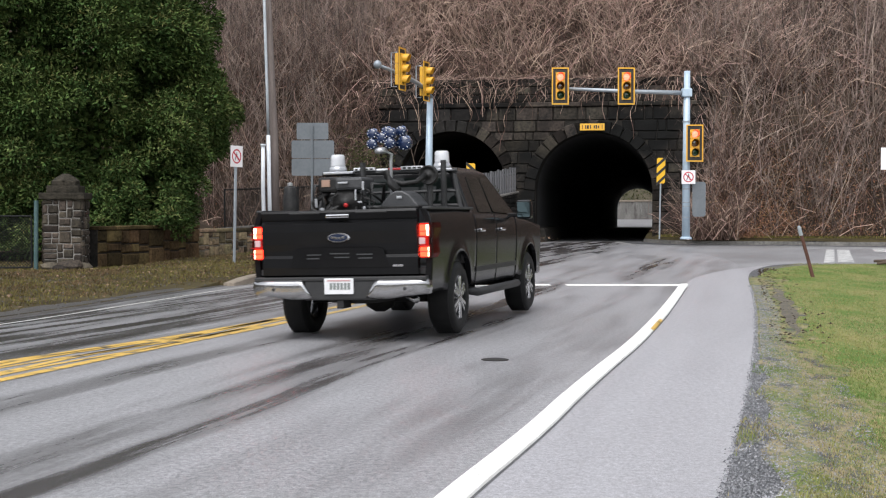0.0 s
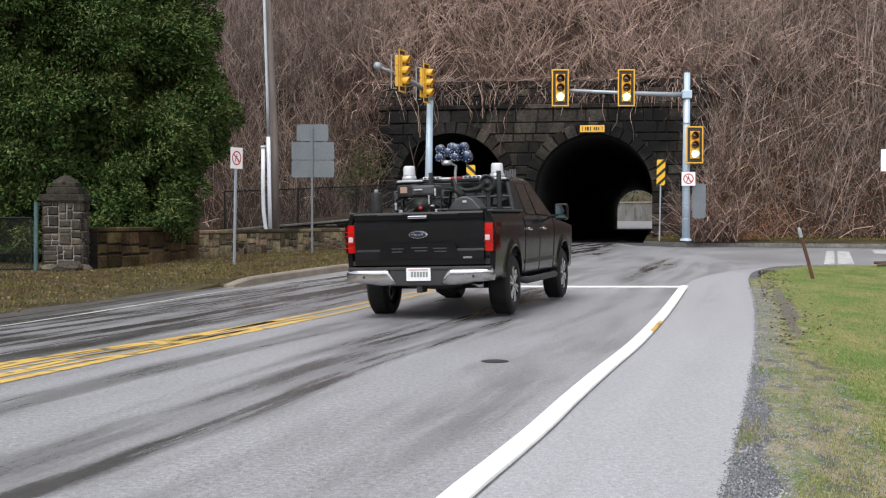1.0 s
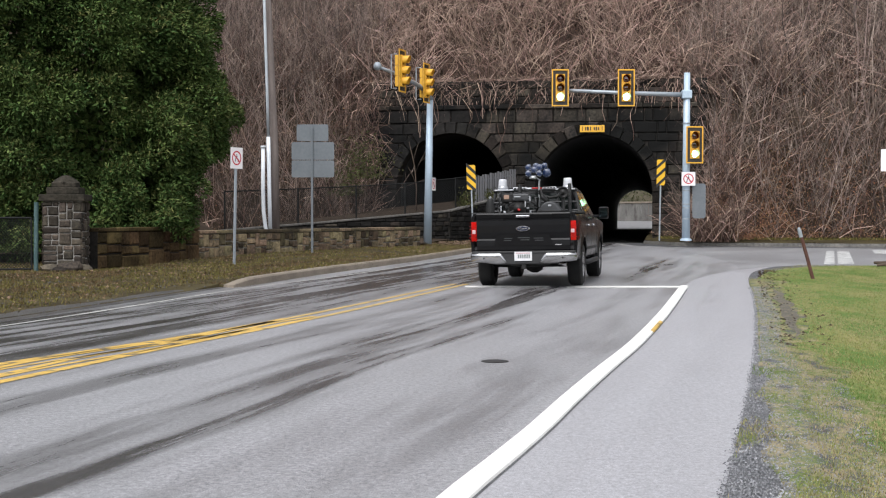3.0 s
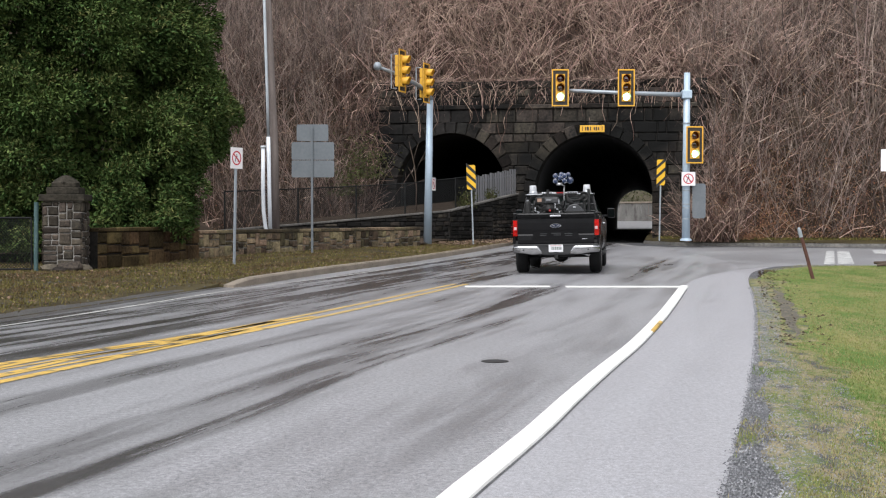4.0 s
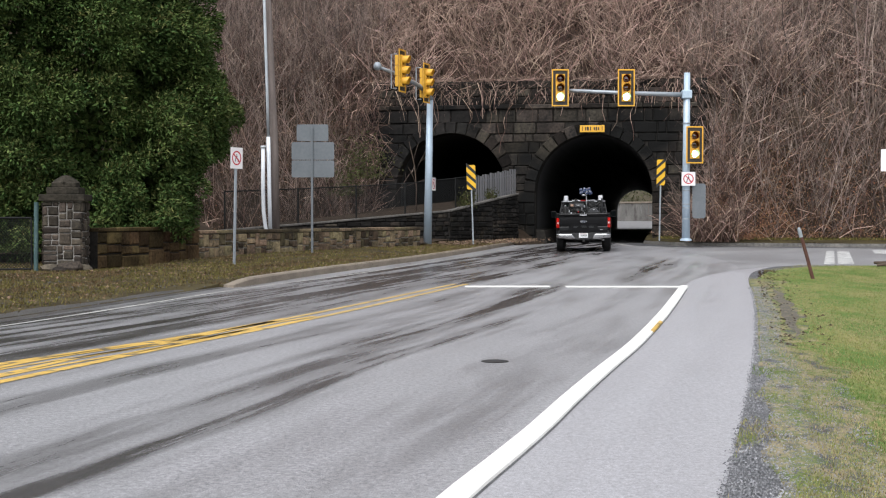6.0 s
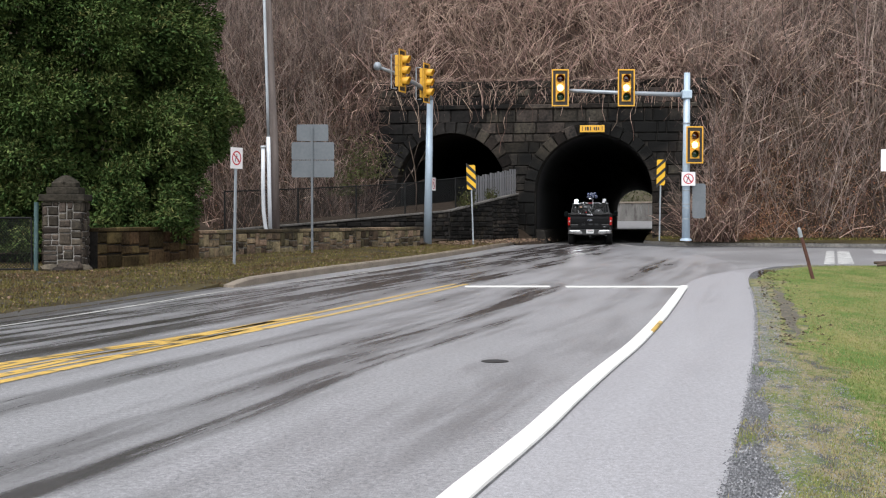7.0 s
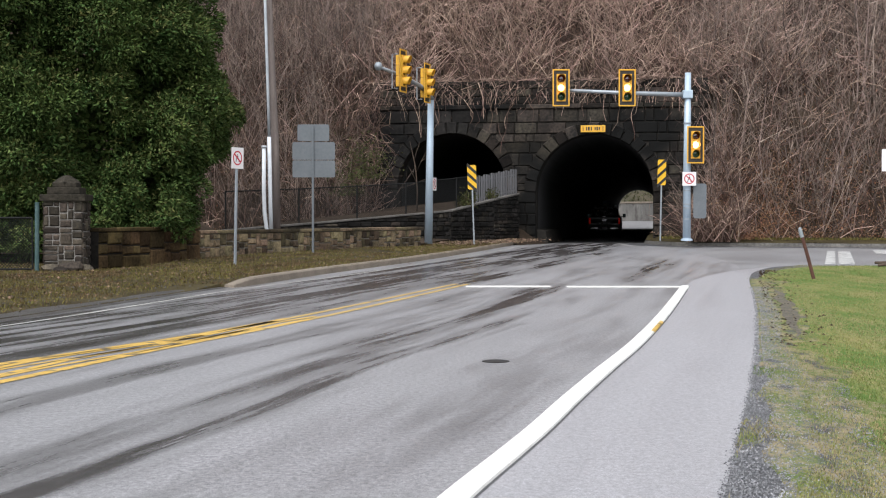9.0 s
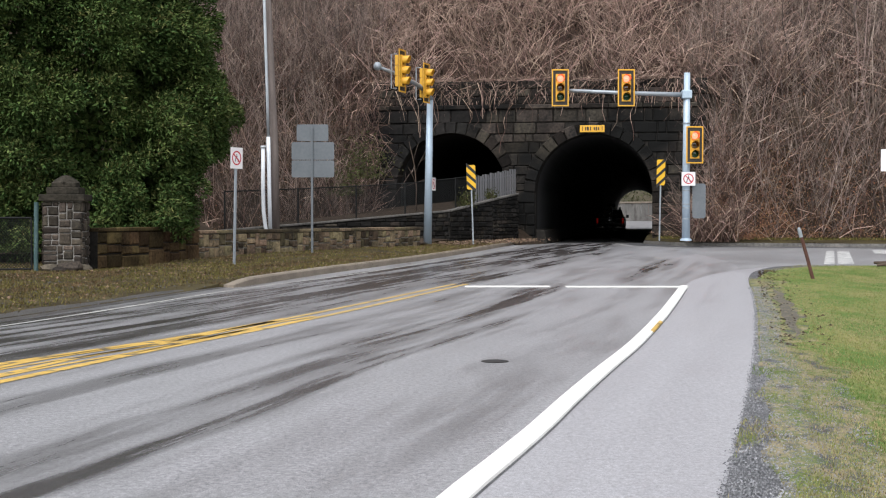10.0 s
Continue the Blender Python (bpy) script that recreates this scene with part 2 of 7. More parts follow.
M["picket"] = mat("weathered_grey_boards", (0.11, 0.11, 0.115), (0.17, 0.17, 0.175), rough=0.85, big=2, fine=20, stretch=(4, 4, 0.6), bump=0.3, per=("object", 0.8, 1.2))
M["rust"] = mat("rusty_post", (0.05, 0.02, 0.014), (0.12, 0.05, 0.034), rough=0.8, big=4, fine=30, bump=0.4)
M["old_kerb"] = mat("dark_broken_kerb", (0.045, 0.043, 0.04), (0.16, 0.15, 0.135), rough=0.85, big=1.2, fine=12, bump=0.8, grain=0.5)
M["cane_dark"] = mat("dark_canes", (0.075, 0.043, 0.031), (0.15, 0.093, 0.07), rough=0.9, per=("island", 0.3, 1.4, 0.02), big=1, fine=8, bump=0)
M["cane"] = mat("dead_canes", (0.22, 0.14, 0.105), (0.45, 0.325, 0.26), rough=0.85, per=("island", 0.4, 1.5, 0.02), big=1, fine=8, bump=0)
M["stem"] = mat("bare_saplings", (0.09, 0.06, 0.048), (0.31, 0.24, 0.20), rough=0.85, per=("island", 0.22, 1.7, 0.018), big=1, fine=8, bump=0)
M["rust_leaf"] = mat("rusty_dead_leaves", (0.2, 0.1, 0.05), (0.3, 0.16, 0.09), rough=0.9, per=("island", 0.5, 1.3, 0.02), big=1, fine=8, bump=0)
M["bark"] = mat("conifer_bark", (0.05, 0.035, 0.025), (0.1, 0.07, 0.05), rough=0.9, big=3, fine=20, stretch=(3, 3, 0.6), bump=0.6)
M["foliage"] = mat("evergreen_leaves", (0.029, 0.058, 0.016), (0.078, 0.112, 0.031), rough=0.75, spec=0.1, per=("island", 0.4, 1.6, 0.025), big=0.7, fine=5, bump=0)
M["foliage_tip"] = mat("evergreen_lit_tips", (0.075, 0.095, 0.025), (0.14, 0.155, 0.055), rough=0.7, spec=0.15, per=("island", 0.6, 1.4, 0.035), big=0.7, fine=5, bump=0)
M["far_scrub"] = mat("far_scrub", (0.03, 0.033, 0.016), (0.085, 0.07, 0.045), rough=0.95, big=0.5, fine=4, bump=0.5)
M["shrub_leaf"] = mat("shrub_leaves", (0.035, 0.042, 0.013), (0.075, 0.075, 0.03), rough=0.8, spec=0.15, per=("island", 0.6, 1.4, 0.03), big=0.8, fine=5, bump=0)
M["grass"] = mat("grass_blades", (0.115, 0.175, 0.045), (0.25, 0.24, 0.09), rough=0.8, spread=(0.40, 0.58), per=("island", 0.65, 1.35, 0.015), big=0.8, fine=2.5, bump=0, spec=0.1, stretch=(1, 0.35, 1))
M["straw"] = mat("straw_blades", (0.26, 0.215, 0.105), (0.38, 0.32, 0.175), rough=0.85, per=("island", 0.8, 1.2, 0.015), big=0.5, fine=2.5, bump=0, spec=0.1)
M["dry_grass"] = mat("dry_grass_blades", (0.062, 0.044, 0.019), (0.145, 0.103, 0.052), rough=0.85, per=("island", 0.6, 1.4, 0.03), big=0.5, fine=2.5, bump=0, spec=0.1)
M["olive_grass"] = mat("olive_winter_grass", (0.078, 0.074, 0.018), (0.165, 0.138, 0.046), rough=0.85, per=("island", 0.6, 1.4, 0.02), big=0.6, fine=3, bump=0, spec=0.1)
M["wet_soil"] = mat("wet_road_soil", (0.025, 0.022, 0.02), (0.085, 0.078, 0.072), rough=0.5, big=2.0, fine=40, bump=0.9)
M["litter"] = mat("brown_leaf_litter", (0.10, 0.06, 0.035), (0.21, 0.145, 0.095), rough=0.9, per=("island", 0.5, 1.5, 0.02), big=1, fine=5, bump=0)
# Colour of the unseen backdrop that cuts low sky from reflections.
M["woods"] = mat("dark_reflection_backdrop", (0.035, 0.03, 0.025), (0.09, 0.08, 0.07), rough=0.95, big=0.15, fine=1.2, stretch=(1, 1, 0.3), bump=0.3)
M["bulb"] = glow("signal_bulb", (1.0, 0.97, 0.9), 5.5)
M["lens_red"] = lens("red_lens", (0.95, 0.065, 0.04))
M["lens_amber"] = lens("amber_lens", (0.95, 0.5, 0.14))
M["lens_green"] = lens("green_lens", (0.35, 0.85, 0.55), 0.06)


# ---- mesh helpers ----
def part(name, bm, material, parent=None, label="", smooth=False):
    me = bpy.data.meshes.new(name)
    if isinstance(bm, tuple):
        me.from_pydata(bm[0], [], bm[1])
    else:
        bm.normal_update()
        bm.to_mesh(me)
        bm.free()
    me.materials.append(M[material] if isinstance(material, str) else material)
    if smooth:
        for p in me.polygons:
            p.use_smooth = True
    ob = new(name, me)
    if parent:
        ob.parent = parent
    if label:
        tagged(ob, label)
    return ob


def empty(name, m, label, category, group="", kind=""):
    ob = new(name)
    ob.empty_display_size = 0.2
    ob.matrix_world = m
    return tagged(ob, label, category, group, kind)


def box(bm, x0, x1, y0, y1, z0, z1, bevel=0.0, m=None):
    vs = [bm.verts.new((x, y, z)) for x in (x0, x1) for y in (y0, y1) for z in (z0, z1)]
    fs = [bm.faces.new([vs[i] for i in q]) for q in ((0, 1, 3, 2), (4, 6, 7, 5), (0, 4, 5, 1), (2, 3, 7, 6), (0, 2, 6, 4), (1, 5, 7, 3))]
    if bevel:
        es = list({e for f in fs for e in f.edges})
        r = bmesh.ops.bevel(bm, geom=es, offset=bevel, segments=2, profile=0.6, affect="EDGES")
        vs = list({v for f in r["faces"] for v in f.verts} | {v for v in vs if v.is_valid})
    if m is not None:
        for v in vs:
            v.co = m @ v.co
    return vs


def tube(bm, pts, radii, seg=10, caps=True):
    """A round bar through the points."""
    pts = [Vector(p) for p in pts]
    rings = []
    for i, p in enumerate(pts):
        d = (pts[min(i + 1, len(pts) - 1)] - pts[max(i - 1, 0)]).normalized()
        side = d.cross(Vector((0, 0, 1)) if abs(d.z) < 0.9 else Vector((0, 1, 0))).normalized()
        up = side.cross(d)
        r = radii[i] if isinstance(radii, (list, tuple)) else radii
        rings.append([bm.verts.new(p + (side * math.cos(a) + up * math.sin(a)) * r) for a in (2 * math.pi * k / seg for k in range(seg))])
    for a, b in itertools.pairwise(rings):
        for k in range(seg):
            bm.faces.new((a[k], a[(k + 1) % seg], b[(k + 1) % seg], b[k]))
    if caps:
        bm.faces.new(rings[0][::-1])
        bm.faces.new(rings[-1])
    bmesh.ops.recalc_face_normals(bm, faces=bm.faces)


def spin(bm, profile, centre, axis="x", seg=32):
    """A turned shape: profile of (radius, along) round an axis through centre."""
    c = Vector(centre)
    rings = []
    for r, h in profile:
        ring = []
        for k in range(seg):
            a = 2 * math.pi * k / seg
            u, v = r * math.cos(a), r * math.sin(a)
            ring.append(bm.verts.new(c + Vector({"x": (h, u, v), "y": (u, h, v), "z": (u, v, h)}[axis])))
        rings.append(ring)
    for a, b in itertools.pairwise(rings):
        for k in range(seg):
            bm.faces.new((a[k], a[(k + 1) % seg], b[(k + 1) % seg], b[k]))
    bmesh.ops.remove_doubles(bm, verts=[v for r in rings for v in r], dist=1e-5)
    bmesh.ops.recalc_face_normals(bm, faces=bm.faces)


def prism(bm, outline, a, b, axis="x"):
    """An outline extruded from a to b along an axis."""
    def put(p, h):
        return bm.verts.new({"x": (h, p[0], p[1]), "y": (p[0], h, p[1]), "z": (p[0], p[1], h)}[axis])
    lo, hi = [put(p, a) for p in outline], [put(p, b) for p in outline]
    n = len(outline)
    faces = [bm.faces.new(lo), bm.faces.new(hi[::-1])]
    faces += [bm.faces.new((lo[k], hi[k], hi[(k + 1) % n], lo[(k + 1) % n])) for k in range(n)]
    bmesh.ops.recalc_face_normals(bm, faces=faces)
    return lo + hi


def smooth_line(pts, step=0.5):
    """A smooth curve through plan points, sampled evenly."""
    P = [Vector(p).to_2d() for p in pts]
    P = [2 * P[0] - P[1]] + P + [2 * P[-1] - P[-2]]
    out = []
    for i in range(1, len(P) - 2):
        n = max(2, int((P[i + 1] - P[i]).length / step))
        for k in range(n):
            t = k / n
            out.append(0.5 * (2 * P[i] + (P[i + 1] - P[i - 1]) * t + (2 * P[i - 1] - 5 * P[i] + 4 * P[i + 1] - P[i + 2]) * t * t
                              + (3 * P[i] - P[i - 1] - 3 * P[i + 1] + P[i + 2]) * t ** 3))
    return out + [P[-2]]


def ribbon(pts, outline, closed=False):
    """A cross-section of (offset to the right, height) swept along a plan curve."""
    bm = bmesh.new()
    rows = []
    for i, p in enumerate(pts):
        d = (pts[min(i + 1, len(pts) - 1)] - pts[max(i - 1, 0)]).normalized()
        s = Vector((d.y, -d.x))
        rows.append([bm.verts.new((p.x + s.x * o, p.y + s.y * o, h)) for o, h in outline])
    for a, b in itertools.pairwise(rows):
        for k in range(len(outline) - (0 if closed else 1)):
            q = (k + 1) % len(outline)
            bm.faces.new((a[k], a[q], b[q], b[k]))
    if closed:
        bm.faces.new(rows[0][::-1])
        bm.faces.new(rows[-1])
    bmesh.ops.recalc_face_normals(bm, faces=bm.faces)
    return bm


def band(left, right, z=0.0, n=60):
    """A sheet between two plan curves, resampled alike."""
    def at(c, t):
        k = t * (len(c) - 1)
        i = min(int(k), len(c) - 2)
        return c[i].lerp(c[i + 1], k - i)
    verts, faces, cols = [], [], 13
    for i in range(n + 1):
        a, b = at(left, i / n), at(right, i / n)
        for j in range(cols):
            p = a.lerp(b, j / (cols - 1))
            verts.append((p.x, p.y, z))
    for i in range(n):
        for j in range(cols - 1):
            k = i * cols + j
            faces.append((k, k + 1, k + cols + 1, k + cols))
    return verts, faces


def lane_uv(ob, centre):
    """Lay metres right of a centre line and metres along the road into the UV map, so that wear runs with the lane."""
    me = ob.data
    ys, xs = [p.y for p in centre], [p.x for p in centre]
    slope = (xs[-1] - xs[-4]) / (ys[-1] - ys[-4])
    uv = me.uv_layers.new(name="lane").data
    for lp in me.loops:
        p = me.vertices[lp.vertex_index].co
        mid = float(np.interp(p.y, ys, xs)) + max(0.0, p.y - ys[-1]) * slope
        uv[lp.index].uv = (p.x - mid, p.y)
    return ob


# ---- plan curves ----
LEFT_EDGE = smooth_line([(-24, -30), (-16.2, -10), (-11.5, 2), (-8.3, 10), (-6.1, 16.6), (-4.45, 24.7), (-2.75, 31.5), (-0.55, 41), (1.2, 50), (3.0, 60), (3.9, 64)])
WHITE_LINE = smooth_line([(-23.2, -30), (-15.4, -10), (-10.6, 3), (-7.6, 10), (-5.48, 16.63), (-3.79, 24.73), (-2.12, 30.9), (0.1, 41.03), (1.9, 50), (3.7, 61)])
YELLOW_LINE = smooth_line([(-16, -30), (-10, -10), (-5.6, 4), (-4.3, 8.6), (-3.72, 11.0), (-2.95, 13.8), (-2.02, 16.95), (-1.21, 19.95), (0.46, 26.74)])
KERB_LINE = smooth_line([(-9.6, -30), (-4.2, -10), (-1.35, 1.0), (-0.55, 4.0), (0.03, 6.41), (0.36, 7.66), (0.63, 8.7), (0.96, 10.07), (1.43, 11.93), (2.13, 14.65), (3.13, 18.95), (4.62, 25.75)], 0.3)
PATH_EDGE = smooth_line([(-9.0, -30), (-3.6, -10), (-0.6, 1), (0.6, 4), (1.37, 6.55), (1.7, 7.83), (2.42, 10.62), (3.49, 14.96), (5.08, 21.94), (6.5, 28.6), (7.68, 32.9), (9.3, 36.2), (12.0, 36.5), (30, 35), (60, 33)])
GRAVEL_EDGE = smooth_line([(-8.4, -30), (-3.0, -10), (0.1, 1), (1.1, 4), (1.82, 6.55), (2.17, 7.83), (2.75, 10.3), (3.12, 12.2), (3.55, 14.6), (4.5, 18.6), (5.5, 23.3), (6.75, 28.9)])
CORNER = smooth_line([(6.75, 28.9), (7.15, 30.2), (8.1, 32.8), (9.6, 35.3), (11.6, 36.1)])[1:]
KERB_LEFT = [p for p in smooth_line([(-4.0, 25.45), (-3.72, 26.6), (-3.4, 28.3), (-2.75, 31.5)])[:-1]] + [p for p in LEFT_EDGE if p.y > 31.5]
PORTAL = pose(7.04, 63, 0, 0, 0, -9.6)
TUNNEL = 118.0  # length of the barrel


def drift(y):
    """Sideways and downward run of the tunnel, metres into it."""
    t = max(0.0, y) / TUNNEL
    return -0.72 * t, -0.56 * t



# ---- ground, road and path ----
def ground_sheets():
    v, f = [], []
    xs = [-1500, -400, -120, -60, -30, -15, 0, 15, 30, 60, 120, 400, 1500]
    ys = [-1500, -300, -60, -20, 0, 20, 40, 60, 90, 160, 220, 400, 1500]
    for y in ys:
        for x in xs:
            v.append((x, y, -2.0 if 80 < y < 230 and 10 < x < 40 else -0.06))
    w = len(xs)
    for j, i in itertools.product(range(len(ys) - 1), range(w - 1)):
        f.append((j * w + i, j * w + i + 1, (j + 1) * w + i + 1, (j + 1) * w + i))
    tagged(part("ground", (v, f), "ground"), "brown leaf-littered soil reaching to the horizon", "ground", kind="structure")
    # the asphalt: main road into the tunnel and the side street
    right = smooth_line([(-9.5, -30), (-4.1, -10), (-1.3, 1), (-0.5, 4), (0.1, 6.3), (1.2, 10.6), (2.8, 17.2), (4.95, 27), (7.2, 32.9), (8.4, 40), (9.0, 50), (9.75, 62), (9.9, 64)])
    tagged(lane_uv(part("road", band(LEFT_EDGE, right, 0.0, 120), "asphalt"), YELLOW_LINE), "wet grey asphalt road curving into the tunnel", "road", kind="structure")
    side_a = smooth_line([(7.2, 32.4), (9.3, 36.0), (12, 36.4), (30, 35), (60, 33)])
    side_b = smooth_line([(9.0, 62.6), (10.2, 58.6), (13.7, 57.4), (22, 55), (60, 50)])
    tagged(part("side_street", band(side_b, side_a, -0.004), "side_asphalt"), "wet asphalt side street", "road", kind="structure")
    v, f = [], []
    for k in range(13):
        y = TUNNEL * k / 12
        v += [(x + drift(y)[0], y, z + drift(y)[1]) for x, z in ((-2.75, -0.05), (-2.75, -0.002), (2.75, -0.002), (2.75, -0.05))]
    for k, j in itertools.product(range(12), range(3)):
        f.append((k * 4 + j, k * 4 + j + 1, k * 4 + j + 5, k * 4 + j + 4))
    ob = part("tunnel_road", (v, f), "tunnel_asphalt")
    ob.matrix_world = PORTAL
    tagged(ob, "dark asphalt roadway running through the tunnel", "road", kind="structure")
    inner = KERB_LINE + smooth_line([(4.74, 26.5), (5.7, 29.6), (7.0, 32.8), (8.6, 35.4)])[1:]
    tagged(lane_uv(part("footpath", band(inner, [p for p in PATH_EDGE if p.y < 36.25 and p.x < 9.35], 0.004, 90), "path"), KERB_LINE), "pale damp asphalt footpath beside the road", "path", kind="structure")
    tagged(part("gravel_strip", band([p for p in PATH_EDGE if p.y < 36.6 and p.x < 11.6], GRAVEL_EDGE + CORNER, 0.0, 90), "gravel"), "wet grey gravel strip at the lawn's edge", "gravel", kind="structure")
    lawn_l = GRAVEL_EDGE + CORNER + smooth_line([(11.6, 36.1), (30, 34.8)])[1:]
    lawn_r = smooth_line([(40, -30), (42, -10), (45, 8), (60, 20), (45, 30), (30, 34.9)])
    tagged(part("lawn", band(lawn_l, lawn_r, 0.012, 90), "lawn"), "patchy green and straw-coloured lawn", "lawn", kind="structure")
    # left verge, rising a little to the stone wall
    v, f = [], []
    base = [p for p in LEFT_EDGE if p.y > -29]
    for i, p in enumerate(base):
        v.append((p.x + 0.04, p.y, -0.05))
        for j in range(9):
            u = j / 8
            rise = min(1.0, max(0.0, (p.y - 24.2) / 2.6)) * (1 - min(1.0, 1.6 * u) * min(1.0, max(0.0, (37 - p.y) / 6)))
            bump = 0.03 * noise.noise((p.x + j * 0.9, p.y * 0.4, 3.0))
            v.append((p.x - u * (9 if p.y < 42 else 5), p.y + u * 7 * (1 if p.y < 50 else 0.3), 0.01 + 0.11 * rise + 0.26 * u * min(1, max(0, (p.y + u * 7 - 36) / 8)) + bump * (u > 0)))
    for i, j in itertools.product(range(len(base) - 1), range(9)):
        k = i * 10 + j
        f.append((k, k + 10, k + 11, k + 1))
    tagged(part("verge", (v, f), "verge"), "rough verge of dead grass and leaves", "verge", kind="structure")


def markings():
    tagged(part("edge_line", ribbon(WHITE_LINE, [(-0.036, 0.005), (0.036, 0.005)]), "white_line"), "thin worn white edge line", "road marking", kind="structure")
    def strand(share, wide, wave, until, start=-40):
        """One painted line; share runs from the right-hand line to the left-hand one, which part near the bend."""
        pts = []
        for p in YELLOW_LINE:
            if start < p.y < until:
                gap = float(np.interp(p.y, [6, 12.5, 15, 18, 27], [1.1, 0.8, 0.42, 0.34, 0.24]))
                pts.append(Vector((p.x + 0.03 - gap * share + wave * math.sin(p.y * 1.7 + share * 17), p.y)))
        return ribbon(pts, [(-wide / 2, 0.005), (wide / 2, 0.005)])
    for share, wide in ((0.0, 0.13), (1.0, 0.13)):
        tagged(part("centre_line", strand(share, wide, 0.012, 18.2), "yellow_line"), "worn yellow centre line", "road marking", kind="structure")
        tagged(part("centre_line", strand(share, wide - 0.02, 0.0, 60, 17.6), "faded_yellow"), "faded yellow centre line", "road marking", kind="structure")
    for share, wide, wave, until in ((0.2, 0.07, 0.05, 16.5), (0.42, 0.09, 0.06, 18.5), (0.58, 0.06, 0.05, 15.5), (0.8, 0.1, 0.05, 17.5)):  # careless repainting between the lines
        tagged(part("centre_line", strand(share, wide, wave, until), "yellow_line"), "wavering repainted yellow centre line", "road marking", kind="structure")
    bm = bmesh.new()
    box(bm, 0.42, 2.05, 25.55, 26.05, 0.002, 0.006)
    tagged(part("stop_line", bm, "kerb_white"), "worn white stop line", "road marking", kind="structure")
    bm = bmesh.new()
    box(bm, 2.35, 4.6, 25.45, 25.95, 0.002, 0.006)
    tagged(part("stop_line", bm, "kerb_white"), "white stop line meeting the kerb", "road marking", kind="structure")
    o = [(-0.088, 0.0), (-0.08, 0.018), (-0.058, 0.029), (0.05, 0.03), (0.074, 0.02), (0.082, 0.0)]
    tagged(part("kerb_white", ribbon(KERB_LINE, o, True), "kerb_white"), "low white-painted kerb between road and footpath", "kerb", kind="structure")
    near = [p for p in KERB_LINE if 5 < p.y < 25]
    # The kerb's soft shadow, with some grit, laid down as a dark ribbon.
    tagged(part("kerb_shadow_line", ribbon(near, [(0.08, 0.007), (0.088, 0.007), (0.097, 0.0062)]), "gravel"), "dark line along the kerb, its shadow and grit put into colour", "grit", kind="structure")
    patch = [p for p in KERB_LINE if 15.6 < p.y < 17.4]
    tagged(part("yellow_patch", ribbon(patch, [(0.04, 0.0325), (0.055, 0.0315), (0.077, 0.0215), (0.086, 0.0)]), "yellow_line"), "old yellow paint showing on the kerb", "road marking", kind="structure")
    o = [(-0.17, 0.0), (-0.17, 0.13), (-0.14, 0.155), (0.0, 0.15), (0.03, 0.12), (0.05, 0.0)]
    def sunk(bm):
        """Let a swept edge die away into the ground at its near end."""
        for v in bm.verts:
            v.co.z *= min(1.0, max(0.05, (v.co.y - 25.0) / 1.3)) if v.co.z > 0 else 1.0
        return bm
    tagged(part("kerb_left", sunk(ribbon(KERB_LEFT, o, True)), "kerb"), "weathered brown concrete kerb along the verge", "kerb", kind="structure")
    far = smooth_line([(9.45, 63.2), (9.75, 60.5), (10.6, 58.5), (13.7, 57.5), (22, 55.1), (60, 50.1)])
    tagged(part("kerb_far", ribbon(far, [(-0.25, 0.0), (-0.25, 0.13), (-0.2, 0.165), (0.0, 0.155), (0.05, 0.0)], True), "old_kerb"), "broken concrete kerb along the side street", "kerb", kind="structure")
    for x0, y0, w, d in ((10.65, 37.6, 0.3, 12.6), (11.05, 37.6, 0.45, 12.6), (15.3, 47.6, 0.7, 4.3)):
        bm = bmesh.new()
        k = 0.29
        prism(bm, [(x0, y0), (x0 + w, y0), (x0 + w + k * d, y0 + d), (x0 + k * d, y0 + d)], -0.003, 0.004, "z")
        tagged(part("painted_bar", bm, "faded_line"), "broad worn white bar painted on the side street", "road marking", kind="structure")
    give_way = smooth_line([(7.75, 58.4), (8.9, 56.6), (10.13, 54.6), (12.5, 52.6)])
    tagged(part("edge_line", ribbon(give_way, [(-0.05, 0.003), (0.05, 0.003)]), "white_line"), "thin white line across the side street's mouth", "road marking", kind="structure")
    tagged(part("grit_strip", ribbon(far, [(0.06, 0.004), (0.5, 0.008), (1.3, 0.003)]), "gravel"), "dark grit washed along the far kerb", "grit", kind="structure")
    tagged(part("kerb_backing", sunk(ribbon([p for p in KERB_LEFT if p.y < 36], [(-0.16, -0.02), (-0.16, 0.12), (-0.45, 0.125), (-1.0, 0.09), (-1.5, -0.02)], True)), "verge"), "soil heaped behind the kerb's end", "verge", kind="structure")
    near_edge = [p for p in LEFT_EDGE if 8 < p.y < 25.8]
    tagged(part("grit_edge", ribbon(near_edge, [(-0.6, 0.006), (-0.25, 0.014), (0.2, 0.003)]), "wet_soil"), "dark grit and mud along the road's broken edge", "grit", kind="structure")
    bm = bmesh.new()
    box(bm, 8.15, 8.27, 58.2, 63.5, 0.001, 0.005)
    tagged(part("lane_line", bm, "white_line"), "short white lane line at the tunnel mouth", "road marking", kind="structure")
    bm = bmesh.new()
    spin(bm, [(0.0, 0.008), (0.03, 0.009), (0.08, 0.007), (0.115, 0.008), (0.13, 0.005), (0.13, -0.02)], (0.49, 12.66, 0), "z", 32)
    tagged(part("manhole_cover", bm, "iron"), "dark round iron cover set in the road", "manhole cover")


# ---- tunnel portal ----
ARCHES = ((0.0, 2.72, 2.42), (-6.75, 2.62, 2.6))  # centre, radius, springing height
WALL_L, WALL_R, WALL_TOP = -10.6, 5.2, 7.7


